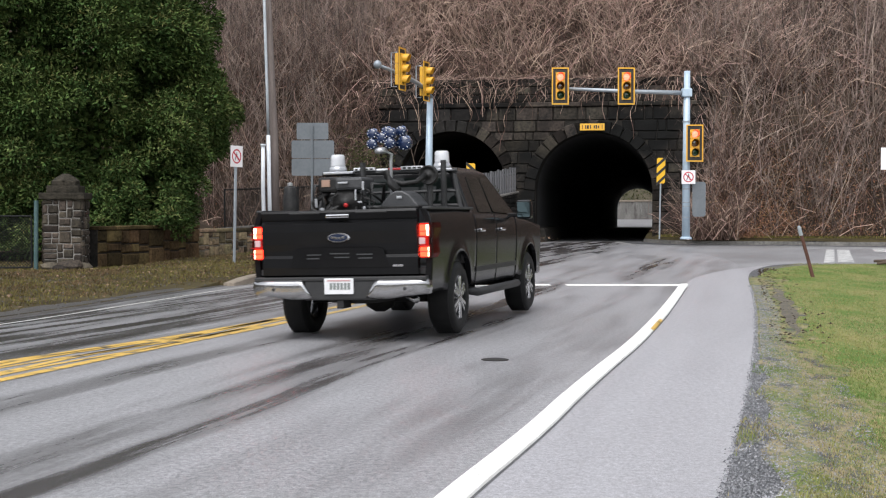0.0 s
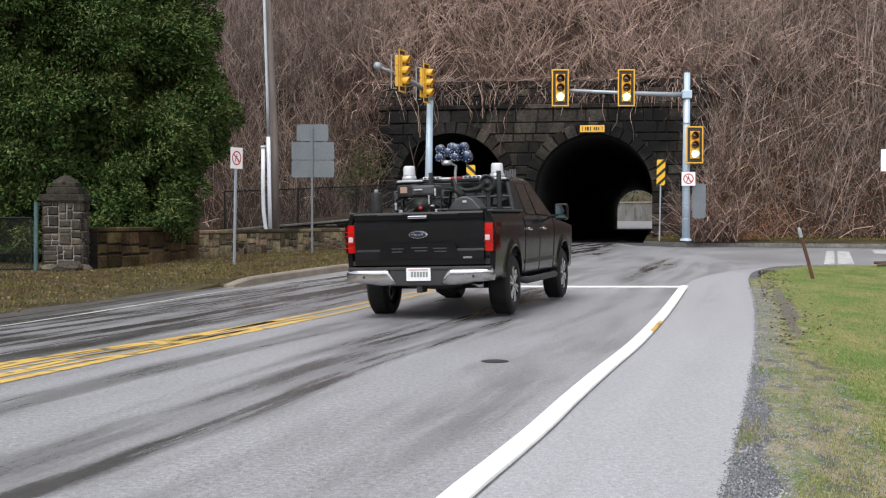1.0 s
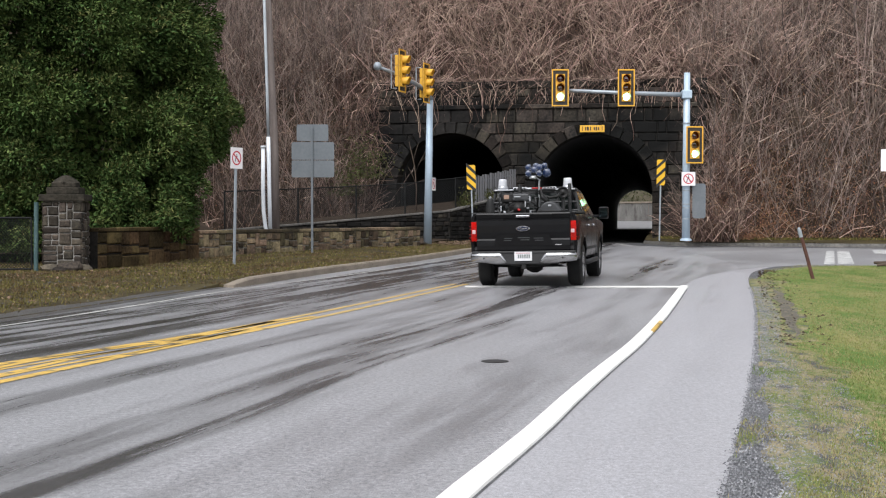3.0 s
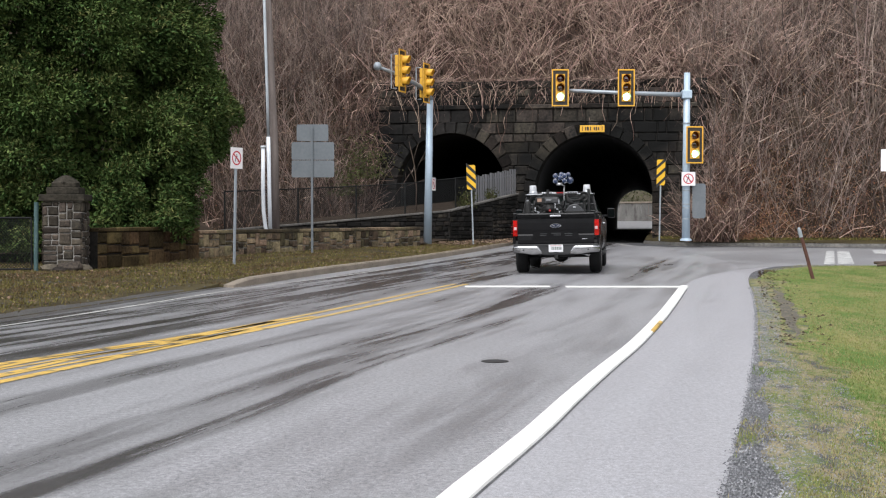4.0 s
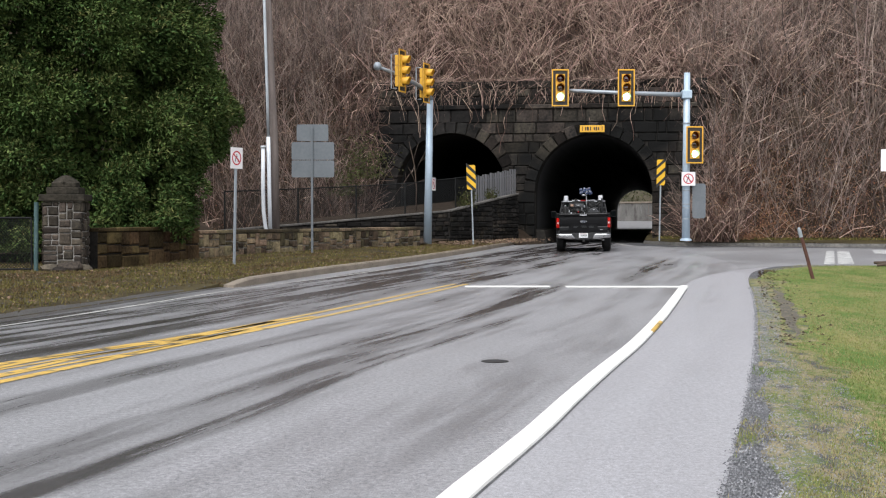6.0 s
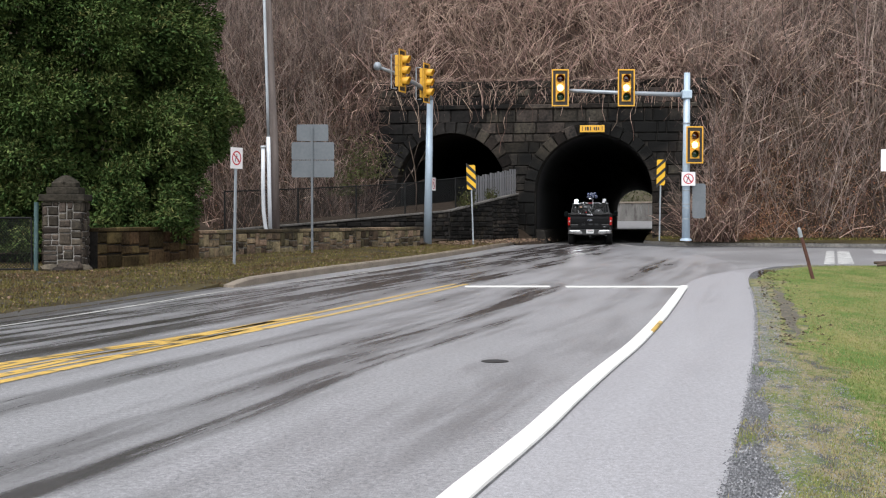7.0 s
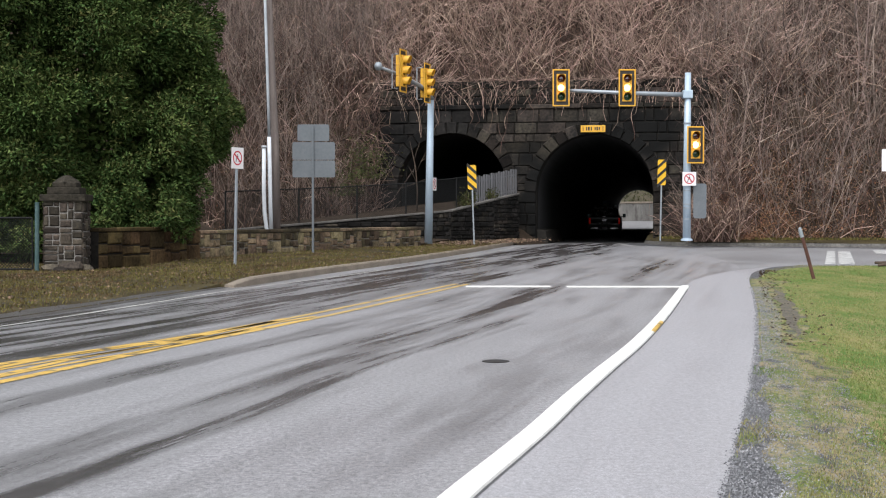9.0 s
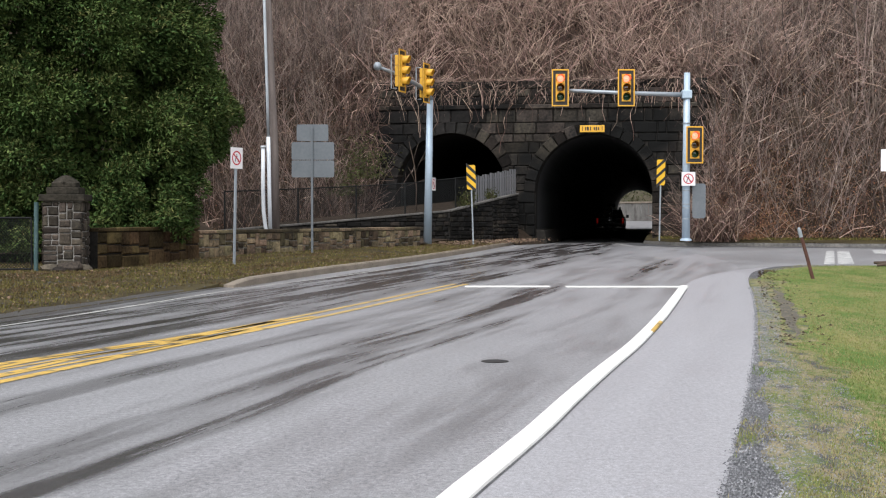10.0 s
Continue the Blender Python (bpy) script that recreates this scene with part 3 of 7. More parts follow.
def arch_top(x, extra=0.0):
    """Height of an arch's edge above x, or None beside it."""
    for c, r, s in ARCHES:
        q = (r + extra) ** 2 - (x - c) ** 2
        if q >= 0:
            return s + math.sqrt(q)
    return None


def portal_structure():
    xs = sorted({WALL_L, WALL_R} | {c + r * math.cos(math.pi * k / 32) for c, r, s in ARCHES for k in range(33)})
    bm = bmesh.new()
    for a, b in itertools.pairwise(xs):
        ta, tb = arch_top((a + b) / 2), arch_top((a + b) / 2)
        za = zb = -0.1
        if ta is not None:
            c, r, s = next(q for q in ARCHES if abs((a + b) / 2 - q[0]) < q[1])
            za, zb = (s + math.sqrt(max(0, r * r - (x - c) ** 2)) for x in (a, b))
        lo = [bm.verts.new(p) for p in ((a, 0, za), (b, 0, zb), (b, 0, 6.35), (a, 0, 6.35))]
        hi = [bm.verts.new(p) for p in ((a, 0.9, za), (b, 0.9, zb), (b, 0.9, 6.35), (a, 0.9, 6.35))]
        bm.faces.new(lo)
        bm.faces.new(hi[::-1])
        for k in range(4):
            bm.faces.new((lo[k], hi[k], hi[(k + 1) % 4], lo[(k + 1) % 4]))
    box(bm, WALL_L - 0.8, WALL_L - 0.003, 0.1, 0.9, -0.1, 6.3)  # rough butt end
    wall = part("wall_portal", bm, "mortar")
    wall.matrix_world = PORTAL
    tagged(wall, "soot-blackened cut-stone tunnel headwall with two arches", "wall", kind="structure")
    bm = bmesh.new()
    box(bm, WALL_L - 0.1, WALL_R, 0.25, 1.2, 6.351, WALL_TOP)
    ob = part("wall_parapet", bm, "mortar")
    ob.matrix_world = PORTAL
    tagged(ob, "dark mossy stone parapet above the arches", "wall", kind="structure")
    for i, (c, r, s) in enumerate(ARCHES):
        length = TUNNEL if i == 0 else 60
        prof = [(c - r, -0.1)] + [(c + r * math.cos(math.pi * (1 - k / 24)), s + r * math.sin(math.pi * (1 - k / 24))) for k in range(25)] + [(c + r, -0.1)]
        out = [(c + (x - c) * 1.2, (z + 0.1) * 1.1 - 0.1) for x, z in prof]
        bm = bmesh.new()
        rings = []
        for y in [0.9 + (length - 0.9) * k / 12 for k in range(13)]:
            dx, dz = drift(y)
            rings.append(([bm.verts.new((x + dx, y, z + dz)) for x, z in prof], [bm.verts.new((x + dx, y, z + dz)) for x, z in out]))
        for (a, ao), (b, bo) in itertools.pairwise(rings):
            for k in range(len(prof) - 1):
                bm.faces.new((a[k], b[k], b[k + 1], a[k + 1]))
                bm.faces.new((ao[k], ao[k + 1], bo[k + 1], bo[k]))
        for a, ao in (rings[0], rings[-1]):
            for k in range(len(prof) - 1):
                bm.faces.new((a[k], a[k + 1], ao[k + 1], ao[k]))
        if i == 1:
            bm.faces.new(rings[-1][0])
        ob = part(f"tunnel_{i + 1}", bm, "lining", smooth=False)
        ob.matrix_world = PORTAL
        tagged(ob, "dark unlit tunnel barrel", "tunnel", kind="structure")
    # concrete footing at the mouth, and what lies beyond the far end
    bm = bmesh.new()
    prism(bm, [(-2.15, -0.05), (-2.3, 0.62), (-2.72, 0.68), (-2.72, -0.05)], 0.1, 9.0, "y")
    bmesh.ops.bevel(bm, geom=list(bm.edges), offset=0.05, segments=2, profile=0.5, affect="EDGES")
    ob = part("footing", bm, "mortar")
    ob.matrix_world = PORTAL
    tagged(ob, "low stained concrete footing beside the roadway", "wall", kind="structure")
    v, f = [], []
    for i in range(9):  # earth heaped between the ramp wall and the mouth
        a = i / 8
        for j in range(7):
            u = j / 6
            h = 1.0 * (1 - u) ** 1.3 * (1 - 0.55 * a) + 0.08 * noise.noise((i * 0.7, j * 0.7, 2.0))
            v.append((-3.9 + 1.75 * u - 0.9 * a, -0.1 - 3.2 * a, max(-0.05, h)))
    for i, j in itertools.product(range(8), range(6)):
        k = i * 7 + j
        f.append((k, k + 7, k + 8, k + 1))
    ob = part("earth_heap", (v, f), "ground", smooth=True)
    ob.matrix_world = PORTAL
    tagged(ob, "brown earth heaped beside the tunnel mouth", "ground", kind="structure")
    v, f = [], []
    for i in range(31):  # hillside beyond the far end
        for j in range(13):
            x, y = -30 + 3 * i, 141.5 + 2.5 * j
            v.append((x, y, 2.6 + 0.85 * (y - 141.5) + 0.9 * noise.noise((x * 0.3, y * 0.3, 8.0))))
    for i, j in itertools.product(range(30), range(12)):
        k = i * 13 + j
        f.append((k, k + 13, k + 14, k + 1))
    ob = part("hillside_beyond", (v, f), "far_scrub")
    ob.matrix_world = PORTAL
    tagged(ob, "green-brown hillside beyond the tunnel", "hillside", kind="structure")
    rnd = random.Random(41)
    sv, sf = [], []
    for _ in range(2600):  # scrub on that hillside
        x, y = rnd.uniform(-8, 14), rnd.uniform(141.5, 150)
        p = Vector((x, y, 2.5 + 0.85 * (y - 141.5) + rnd.uniform(0, 0.9)))
        a, b = (Vector((rnd.gauss(0, 1), rnd.gauss(0, 1), rnd.gauss(0, 1))).normalized() * rnd.uniform(0.1, 0.28) for _ in "ab")
        k = len(sv)
        sv.extend((p - a, p + b * 0.6, p + a, p - b * 0.6))
        sf.append((k, k + 1, k + 2, k + 3))
    ob = part("scrub_beyond", (sv, sf), "shrub_leaf")
    ob.matrix_world = PORTAL
    tagged(ob, "olive and brown scrub above the wall beyond the tunnel", "scrub", kind="stuff")
    v, f = [], []
    for k in range(9):  # road climbing away beyond the far end
        y = TUNNEL + 23 * k / 8
        z = drift(TUNNEL)[1] + 0.95 * (k / 8) ** 1.3
        v += [(-16, y, z), (30, y, z)]
    f = [(2 * k, 2 * k + 1, 2 * k + 3, 2 * k + 2) for k in range(8)]
    ob = part("road_beyond", (v, f), "side_asphalt")
    ob.matrix_world = PORTAL
    tagged(ob, "pale wet road climbing away beyond the tunnel", "road", kind="structure")
    wall = new("wall_beyond")
    wall.matrix_world = PORTAL
    tagged(wall, "pale stained concrete wall beyond the tunnel", "wall", kind="structure")
    for k in range(11):
        x = -11 + 3.4 * k
        bm = bmesh.new()
        box(bm, x, x + 3.36, 140.4, 141.4, -0.3, 2.95 + 0.03 * k, 0.03)
        part("panel", bm, "concrete", wall)
        bm = bmesh.new()
        box(bm, x, x + 3.38, 140.3, 141.5, 2.953 + 0.03 * k, 3.2 + 0.03 * k, 0.03)
        part("coping", bm, "kerb", wall)


def hill_height(x, y):
    """Height of the embankment in the portal's frame; None where it is open."""
    lump = 0.5 * noise.noise((x * 0.16, y * 0.16, 1.0)) + 0.2 * noise.noise((x * 0.6, y * 0.6, 5.0))
    if WALL_L - 0.2 <= x <= WALL_R - 1.0:
        h = 6.9 + (y - 0.9) * 0.8
        base = y >= 0.85
    else:
        toe = -3.2 - 0.11 * max(0.0, min(x, 40) - 7) if x > 0 else -2.0
        edge = (x - (WALL_R - 1.0)) if x > 0 else (WALL_L - 0.2 - x)
        k = min(1.0, edge / 1.6)
        k = k * k * (3 - 2 * k)
        front = max(0.0, y - toe) * (7.4 / (1.2 - toe))
        h = front * k if y < 0.9 else max((6.9 + (y - 0.9) * 0.8) * 1.0, 0)
        if y >= 0.9 and y < 2:
            h = 6.9 + (y - 0.9) * 0.8
        base = y >= toe - 0.2
    h = min(h, 30)
    back = (117.5 - y) * 0.9 + 6.5
    return (min(h, back) + (lump if h > 0.3 else 0)) if base else None


def embankment():
    xs = [x * 1.0 for x in range(-60, -10)] + [WALL_L - 0.2] + [x * 1.0 for x in range(-10, 4)] + [WALL_R - 1.0] + [x * 0.5 for x in range(9, 20)] + [x * 1.0 for x in range(10, 75)]
    ys = [-5.2, -4.6, -4, -3.4, -2.8, -2.2, -1.6, -1, -0.4, 0.2, 0.87, 1.2] + [2 + k * 1.2 for k in range(25)] + [36, 45, 60, 75, 88, 100, 110, 117.4]
    v, f, ids = [], [], {}
    for j, y in enumerate(ys):
        for i, x in enumerate(xs):
            h = hill_height(x, y)
            if h is not None:
                ids[i, j] = len(v)
                v.append((x, y, h))
    for j, i in itertools.product(range(len(ys) - 1), range(len(xs) - 1)):
        q = [(i, j), (i + 1, j), (i + 1, j + 1), (i, j + 1)]
        if all(k in ids for k in q):
            f.append(tuple(ids[k] for k in q))
    ob = part("embankment", (v, f), "ground", smooth=True)
    ob.matrix_world = PORTAL
    tagged(ob, "steep railway embankment of brown soil and litter", "hillside", kind="structure")


def sticks(data, a, b, r0, r1, bend, rnd):
    """Add one thin bent stem of two pieces to (verts, faces)."""
    v, f = data
    mid = (a + b) / 2 + bend
    k = len(v)
    d = (b - a).normalized()
    s = d.cross(Vector((0.3, 1, 0.2))).normalized()
    u = s.cross(d)
    for p, r in ((a, r0), (mid, (r0 + r1) / 2), (b, r1)):
        for c, e in ((1, 0), (-0.5, 0.87), (-0.5, -0.87)):
            v.append(p + s * (r * c) + u * (r * e))
    for i in (0, 3):
        for j in range(3):
            q = (j + 1) % 3
            f.append((k + i + j, k + i + q, k + i + 3 + q, k + i + 3 + j))
    return mid


def brush():
    """Dead canes, bare saplings and dry leaves over the whole slope."""
    rnd = random.Random(7)
    canes, dark, stems, leaves = ([], []), ([], []), ([], []), ([], [])
    def spot(x0, x1, y0, y1):
        x, y = rnd.uniform(x0, x1), rnd.uniform(y0, y1)
        h = hill_height(x, y)
        return None if h is None else Vector((x, y, h - 0.05))
    def cane(p, ln, lean, canes=canes):
        d = Vector((rnd.gauss(0, lean), rnd.gauss(-0.25, lean * 0.6), rnd.uniform(0.5, 1.0))).normalized()
        tip = p + d * ln
        bend = Vector((rnd.gauss(0, 0.1), rnd.gauss(-0.05, 0.1), rnd.uniform(0.0, 0.2))) * ln
        r = rnd.uniform(0.010, 0.029)
        mid = sticks(canes, p, tip, r, r * 0.4, bend, rnd)
        for _ in range(rnd.choice((0, 1, 2))):
            q = mid.lerp(tip, rnd.random())
            sticks(canes, q, q + Vector((rnd.gauss(0, 0.35), rnd.gauss(0, 0.25), rnd.gauss(-0.05, 0.35))) * ln * 0.5, r * 0.6, r * 0.25, Vector((0, 0, 0.03)), rnd)
    def sapling(p, ln):
        tip = p + Vector((rnd.gauss(0, 0.36), rnd.gauss(-0.1, 0.25), 1)).normalized() * ln
        r = rnd.uniform(0.010, 0.026)
        bend = Vector((rnd.gauss(0, 0.04), rnd.gauss(0, 0.04), 0)) * ln
        sticks(stems, p, tip, r, r * 0.3, bend, rnd)
        for _ in range(rnd.randint(2, 6)):
            q = p.lerp(tip, rnd.uniform(0.3, 0.95)) + bend * 0.7
            d = Vector((rnd.gauss(0, 0.5), rnd.gauss(0, 0.4), rnd.uniform(0.3, 1.0)))
            sticks(stems, q, q + d * ln * 0.28, r * 0.5, r * 0.2, Vector((0, 0, -0.03)), rnd)
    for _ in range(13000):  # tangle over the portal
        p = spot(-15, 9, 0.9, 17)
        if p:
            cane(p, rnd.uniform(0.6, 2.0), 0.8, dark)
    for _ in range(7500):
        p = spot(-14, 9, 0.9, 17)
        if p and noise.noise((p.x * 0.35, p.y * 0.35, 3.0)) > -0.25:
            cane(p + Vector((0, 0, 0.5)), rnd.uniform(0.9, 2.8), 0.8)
    for _ in range(1500):  # canes that hang over the parapet
        x = rnd.uniform(WALL_L, WALL_R)
        p = Vector((x, 0.9, 7.3))
        reach = rnd.random() ** 2.0 * (0.85 + 0.6 * noise.noise((x * 0.5, 0, 7)))
        tip = p + Vector((rnd.gauss(-0.2, 0.7), rnd.uniform(-1.2, -0.5), 0.5 - 2.2 * reach))
        r = rnd.uniform(0.008, 0.02)
        sticks(canes if rnd.random() < 0.6 else dark, p, tip, r, r * 0.4, Vector((0, -0.25, rnd.uniform(0.1, 0.5))), rnd)
    for _ in range(9000):
        p = spot(-22, -10.6, -2, 14)
        if p:
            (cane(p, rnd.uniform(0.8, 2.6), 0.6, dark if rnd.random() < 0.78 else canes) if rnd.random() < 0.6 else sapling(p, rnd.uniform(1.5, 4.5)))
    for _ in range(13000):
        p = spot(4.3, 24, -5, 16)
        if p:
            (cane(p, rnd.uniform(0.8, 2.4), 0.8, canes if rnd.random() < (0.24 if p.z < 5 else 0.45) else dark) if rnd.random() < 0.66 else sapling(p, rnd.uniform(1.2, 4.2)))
    for _ in range(90):  # taller grey saplings and slung vines
        p = spot(5.0, 24, -3.5, 14) or spot(5.0, 24, 1, 14)
        if p:
            r = rnd.uniform(0.03, 0.055)
            tip = p + Vector((rnd.gauss(0, 0.9), rnd.gauss(-0.3, 0.4), rnd.uniform(3.5, 7.0)))
            mid = sticks(stems, p, tip, r, r * 0.35, Vector((rnd.gauss(0, 0.25), 0, 0)), rnd)
            for _ in range(5):
                q = mid.lerp(tip, rnd.random())
                sticks(stems, q, q + Vector((rnd.gauss(0, 0.8), rnd.gauss(0, 0.4), rnd.uniform(0.4, 1.6))), r * 0.45, r * 0.15, Vector((0, 0, 0.05)), rnd)
    for _ in range(130):
        p = spot(4.6, 24, -3.0, 10)
        if p:
            p.z += rnd.uniform(1.0, 2.6)
            side = rnd.choice((-1, 1))
            tip = p + Vector((side * rnd.uniform(1.0, 3.2), rnd.uniform(-1.0, 0.2), -rnd.uniform(0.3, 2.4)))
            sticks(canes, p, tip, 0.02, 0.012, Vector((0, -0.2, rnd.uniform(0.1, 0.5))), rnd)
    for _ in range(700):  # growth that swallows the wall's far end
        x = rnd.uniform(WALL_L - 1.4, WALL_L + 0.5)
        p = Vector((x, rnd.uniform(-1.0, -0.15), rnd.uniform(1.6, 7.2)))
        sticks(dark if rnd.random() < 0.95 else canes, p, p + Vector((rnd.gauss(0, 0.5), rnd.gauss(-0.2, 0.2), rnd.gauss(-0.2, 0.7))), 0.016, 0.008, Vector((rnd.gauss(0, 0.1), -0.08, 0.1)), rnd)
    for _ in range(1500):
        p = spot(-14, 9, 6, 20)
        if p:
            sapling(p, rnd.uniform(1.5, 4))
    for _ in range(800):  # thick growth against the wall's end
        p = Vector((rnd.uniform(4.2, 6.5), rnd.uniform(-4.5, -0.3), 0.2))
        p.z = max(0.2, hill_height(max(p.x, 4.3), p.y) or 0.2)
        cane(p, rnd.uniform(0.6, 2.4), 0.5, dark if rnd.random() < 0.6 else canes)
    for _ in range(34):  # long vines down the stone face
        x = rnd.uniform(WALL_L, WALL_R)
        z, y = 7.6, -0.1
        q = Vector((x, y - 0.2, z))
        for _ in range(rnd.randint(2, 5)):
            n = q + Vector((rnd.gauss(0, 0.25), 0, -rnd.uniform(0.4, 1.0)))
            n.y = -0.2
            if n.z < (arch_top(n.x, 0.15) or 0.5):
                break
            sticks(canes if rnd.random() < 0.5 else dark, q, n, 0.014, 0.012, Vector((rnd.gauss(0, 0.06), -0.05, 0)), rnd)
            q = n
    for _ in range(15000):  # rusty scrub beside the mast
        p = Vector((4.6 + abs(rnd.gauss(0, 3.6)), rnd.uniform(-4.0, -1.0), 0))
        p.z = max(0.3, hill_height(p.x, p.y) or 0.3) + abs(rnd.gauss(0, 0.7)) * max(0.3, 0.8 + noise.noise((p.x * 0.8, 0, 4)))
        a, b = (Vector((rnd.gauss(0, 1), rnd.gauss(0, 1), rnd.gauss(0, 1))).normalized() * rnd.uniform(0.025, 0.06) for _ in "ab")
        k = len(leaves[0])
        leaves[0].extend((p - a, p + b * 0.5, p + a, p - b * 0.5))
        leaves[1].append((k, k + 1, k + 2, k + 3))
    for _ in range(26000):  # dry leaves caught low down
        p = spot(*rnd.choice(((4.3, 24, -4.6, -1.5), (4.3, 24, -4.6, 4), (-24, -10, -2, 6), (-14, 9, 0.9, 10))))
        if p:
            p = p + Vector((0, 0, rnd.random() ** 2 * 1.0))
            a, b = (Vector((rnd.gauss(0, 1), rnd.gauss(0, 1), rnd.gauss(0, 1))).normalized() * rnd.uniform(0.03, 0.08) for _ in "ab")
            k = len(leaves[0])
            leaves[0].extend((p - a, p + b * 0.6, p + a, p - b * 0.6))
            leaves[1].append((k, k + 1, k + 2, k + 3))
    for name, d, m, lab in (("cane_thicket", canes, "cane", "tangled dead tan canes covering the embankment"), ("bramble_thicket", dark, "cane_dark", "darker tangled canes close to the slope"), ("sapling_thicket", stems, "stem", "bare grey-brown saplings crowding the slope"), ("dry_leaves", leaves, "rust_leaf", "rusty dead leaves caught in the brush")):
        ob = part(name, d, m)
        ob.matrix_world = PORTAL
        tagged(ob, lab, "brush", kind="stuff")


# ---- evergreen ----
def evergreen():
    rnd = random.Random(3)
    tree = empty("evergreen_tree", pose(-12.0, 41.8, 0.0), "tall dense dark green evergreen tree behind the stone wall", "tree")
    bm = bmesh.new()
    tube(bm, [(0, 0, -0.1), (0.05, 0, 2), (0, 0.1, 6), (0.1, 0, 11.5)], [0.42, 0.36, 0.22, 0.05], 12)
    for _ in range(70):
        z = rnd.uniform(0.9, 10.5)
        a = rnd.uniform(0, 2 * math.pi)
        ln = (4.2 - 0.33 * max(0, z - 3)) * rnd.uniform(0.5, 0.75)
        tube(bm, [(0, 0, z), (math.cos(a) * ln * 0.6, math.sin(a) * ln * 0.6, z + 0.1), (math.cos(a) * ln, math.sin(a) * ln, z + 0.6)], [0.07, 0.04, 0.015], 5, False)
    part("trunk", bm, "bark", tree, "brown fibrous trunk with limbs")

    def reach(z, a):
        lim = float(np.interp(z, [0, 1.2, 2.6, 4.5, 7.5, 10, 13], [3.4, 3.8, 4.55, 5.2, 4.6, 3.3, 0.3]))
        return lim * (0.97 + 0.36 * noise.noise((math.cos(a) * 2.6, math.sin(a) * 2.6, z * 0.55)))

    def leaf(data, p, d, face, ln, wd):
        """One small leaf spray at p, pointing along d, its flat side towards face."""
        w = d.cross(face).normalized() * wd
        v, f = data
        k = len(v)
        v.extend((p, p + d * ln * 0.45 + w, p + d * ln, p + d * ln * 0.45 - w))
        f.append((k, k + 1, k + 2, k + 3))
    crown, tips = ([], []), ([], [])
    boughs = []
    for _ in range(900):
        z = rnd.uniform(1.1, 12.0)
        a = rnd.uniform(math.pi * 0.85, math.pi * 2.2)
        r = reach(z, a) * (rnd.uniform(0.86, 1.02) if rnd.random() < 0.72 else rnd.uniform(0.55, 0.85))
        boughs.append((Vector((r * math.cos(a), r * math.sin(a), z)), a, rnd.uniform(0.36, 0.8)))
    for _ in range(22):  # boughs that droop over the stone wall
        boughs.append((Vector((rnd.uniform(2.2, 4.9), rnd.uniform(-5.4, -4.2), rnd.uniform(0.8, 2.2))), -1.1, rnd.uniform(0.22, 0.42)))
    for _ in range(60):  # low growth behind the gate
        boughs.append((Vector((rnd.uniform(-4.0, 0.9), rnd.uniform(-5.2, -3.6), rnd.uniform(0.2, 1.6))), -1.7, rnd.uniform(0.3, 0.5)))
    for c, a, s in boughs:
        out = Vector((math.cos(a), math.sin(a), 0.0))
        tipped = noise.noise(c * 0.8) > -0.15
        for _ in range(int(900 * s * s + 120)):
            n = Vector((rnd.gauss(0, 1), rnd.gauss(0, 1), rnd.gauss(0.35, 0.9)))
            n = (n.normalized() + out * 0.75).normalized()
            p = c + Vector((n.x, n.y, n.z * 0.72)) * s * rnd.uniform(0.7, 1.08)
            d = (n * 0.55 + out * 0.3 + Vector((rnd.gauss(0, 0.45), rnd.gauss(0, 0.45), rnd.gauss(-0.15, 0.45)))).normalized()
            face = (n + Vector((rnd.gauss(0, 0.45), rnd.gauss(0, 0.45), rnd.gauss(0.45, 0.4)))).normalized()
            if p.x > 5.15 + 0.15 * math.sin(p.z * 3):
                continue
            # Only upward sprays take the paler tip colour, which paints in light from above.
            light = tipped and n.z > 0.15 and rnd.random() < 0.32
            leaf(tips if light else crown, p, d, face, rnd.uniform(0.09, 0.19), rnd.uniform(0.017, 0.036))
    for _ in range(52000):  # shaded inner foliage
        z, a = rnd.uniform(0.5, 12.5), rnd.uniform(0, 2 * math.pi)
        r = reach(z, a) * rnd.uniform(0.6, 0.84)
        d, face = (Vector((rnd.gauss(0, 1), rnd.gauss(0, 1), rnd.gauss(0, 1))).normalized() for _ in "ab")
        leaf(crown, Vector((r * math.cos(a), r * math.sin(a), z)), d, face, rnd.uniform(0.2, 0.34), rnd.uniform(0.06, 0.1))
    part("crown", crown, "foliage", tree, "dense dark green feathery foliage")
    part("new_growth", tips, "foliage_tip", tree, "yellow-green shoot tips on bough tops, top light put into the colour")


def unseen_backdrop():
    """A dark ring all round, low behind the view; unseen, added to darken reflections."""
    v, f = [], []
    n = 120
    for k in range(n + 1):
        a = math.radians(100 + 340 * k / n)
        for j in range(5):
            r = 75 + 3 * j + 4 * noise.noise((math.cos(a) * 6, math.sin(a) * 6, j))
            z = (-0.1, 5, 10, 14, 16)[j] + (j > 0) * 2.5 * noise.noise((math.cos(a) * 14, math.sin(a) * 14, j * 0.4))
            v.append((r * math.cos(a) * 1.1, r * math.sin(a), z))
    for k, j in itertools.product(range(n), range(4)):
        q = k * 5 + j
        f.append((q, q + 5, q + 6, q + 1))
    tagged(part("backdrop", (v, f), "woods", smooth=True), "unseen dark woods-like ring added to darken reflections and low sky", "woods", kind="structure")


def build_structure():
    unseen_backdrop()
    ground_sheets()
    markings()
    portal_structure()
    embankment()
    brush()
    evergreen()


build_structure()


# ---- traffic signals ----
LIT = {"red": 0.37, "amber": 0.0, "green": -0.37}
BULBS = []


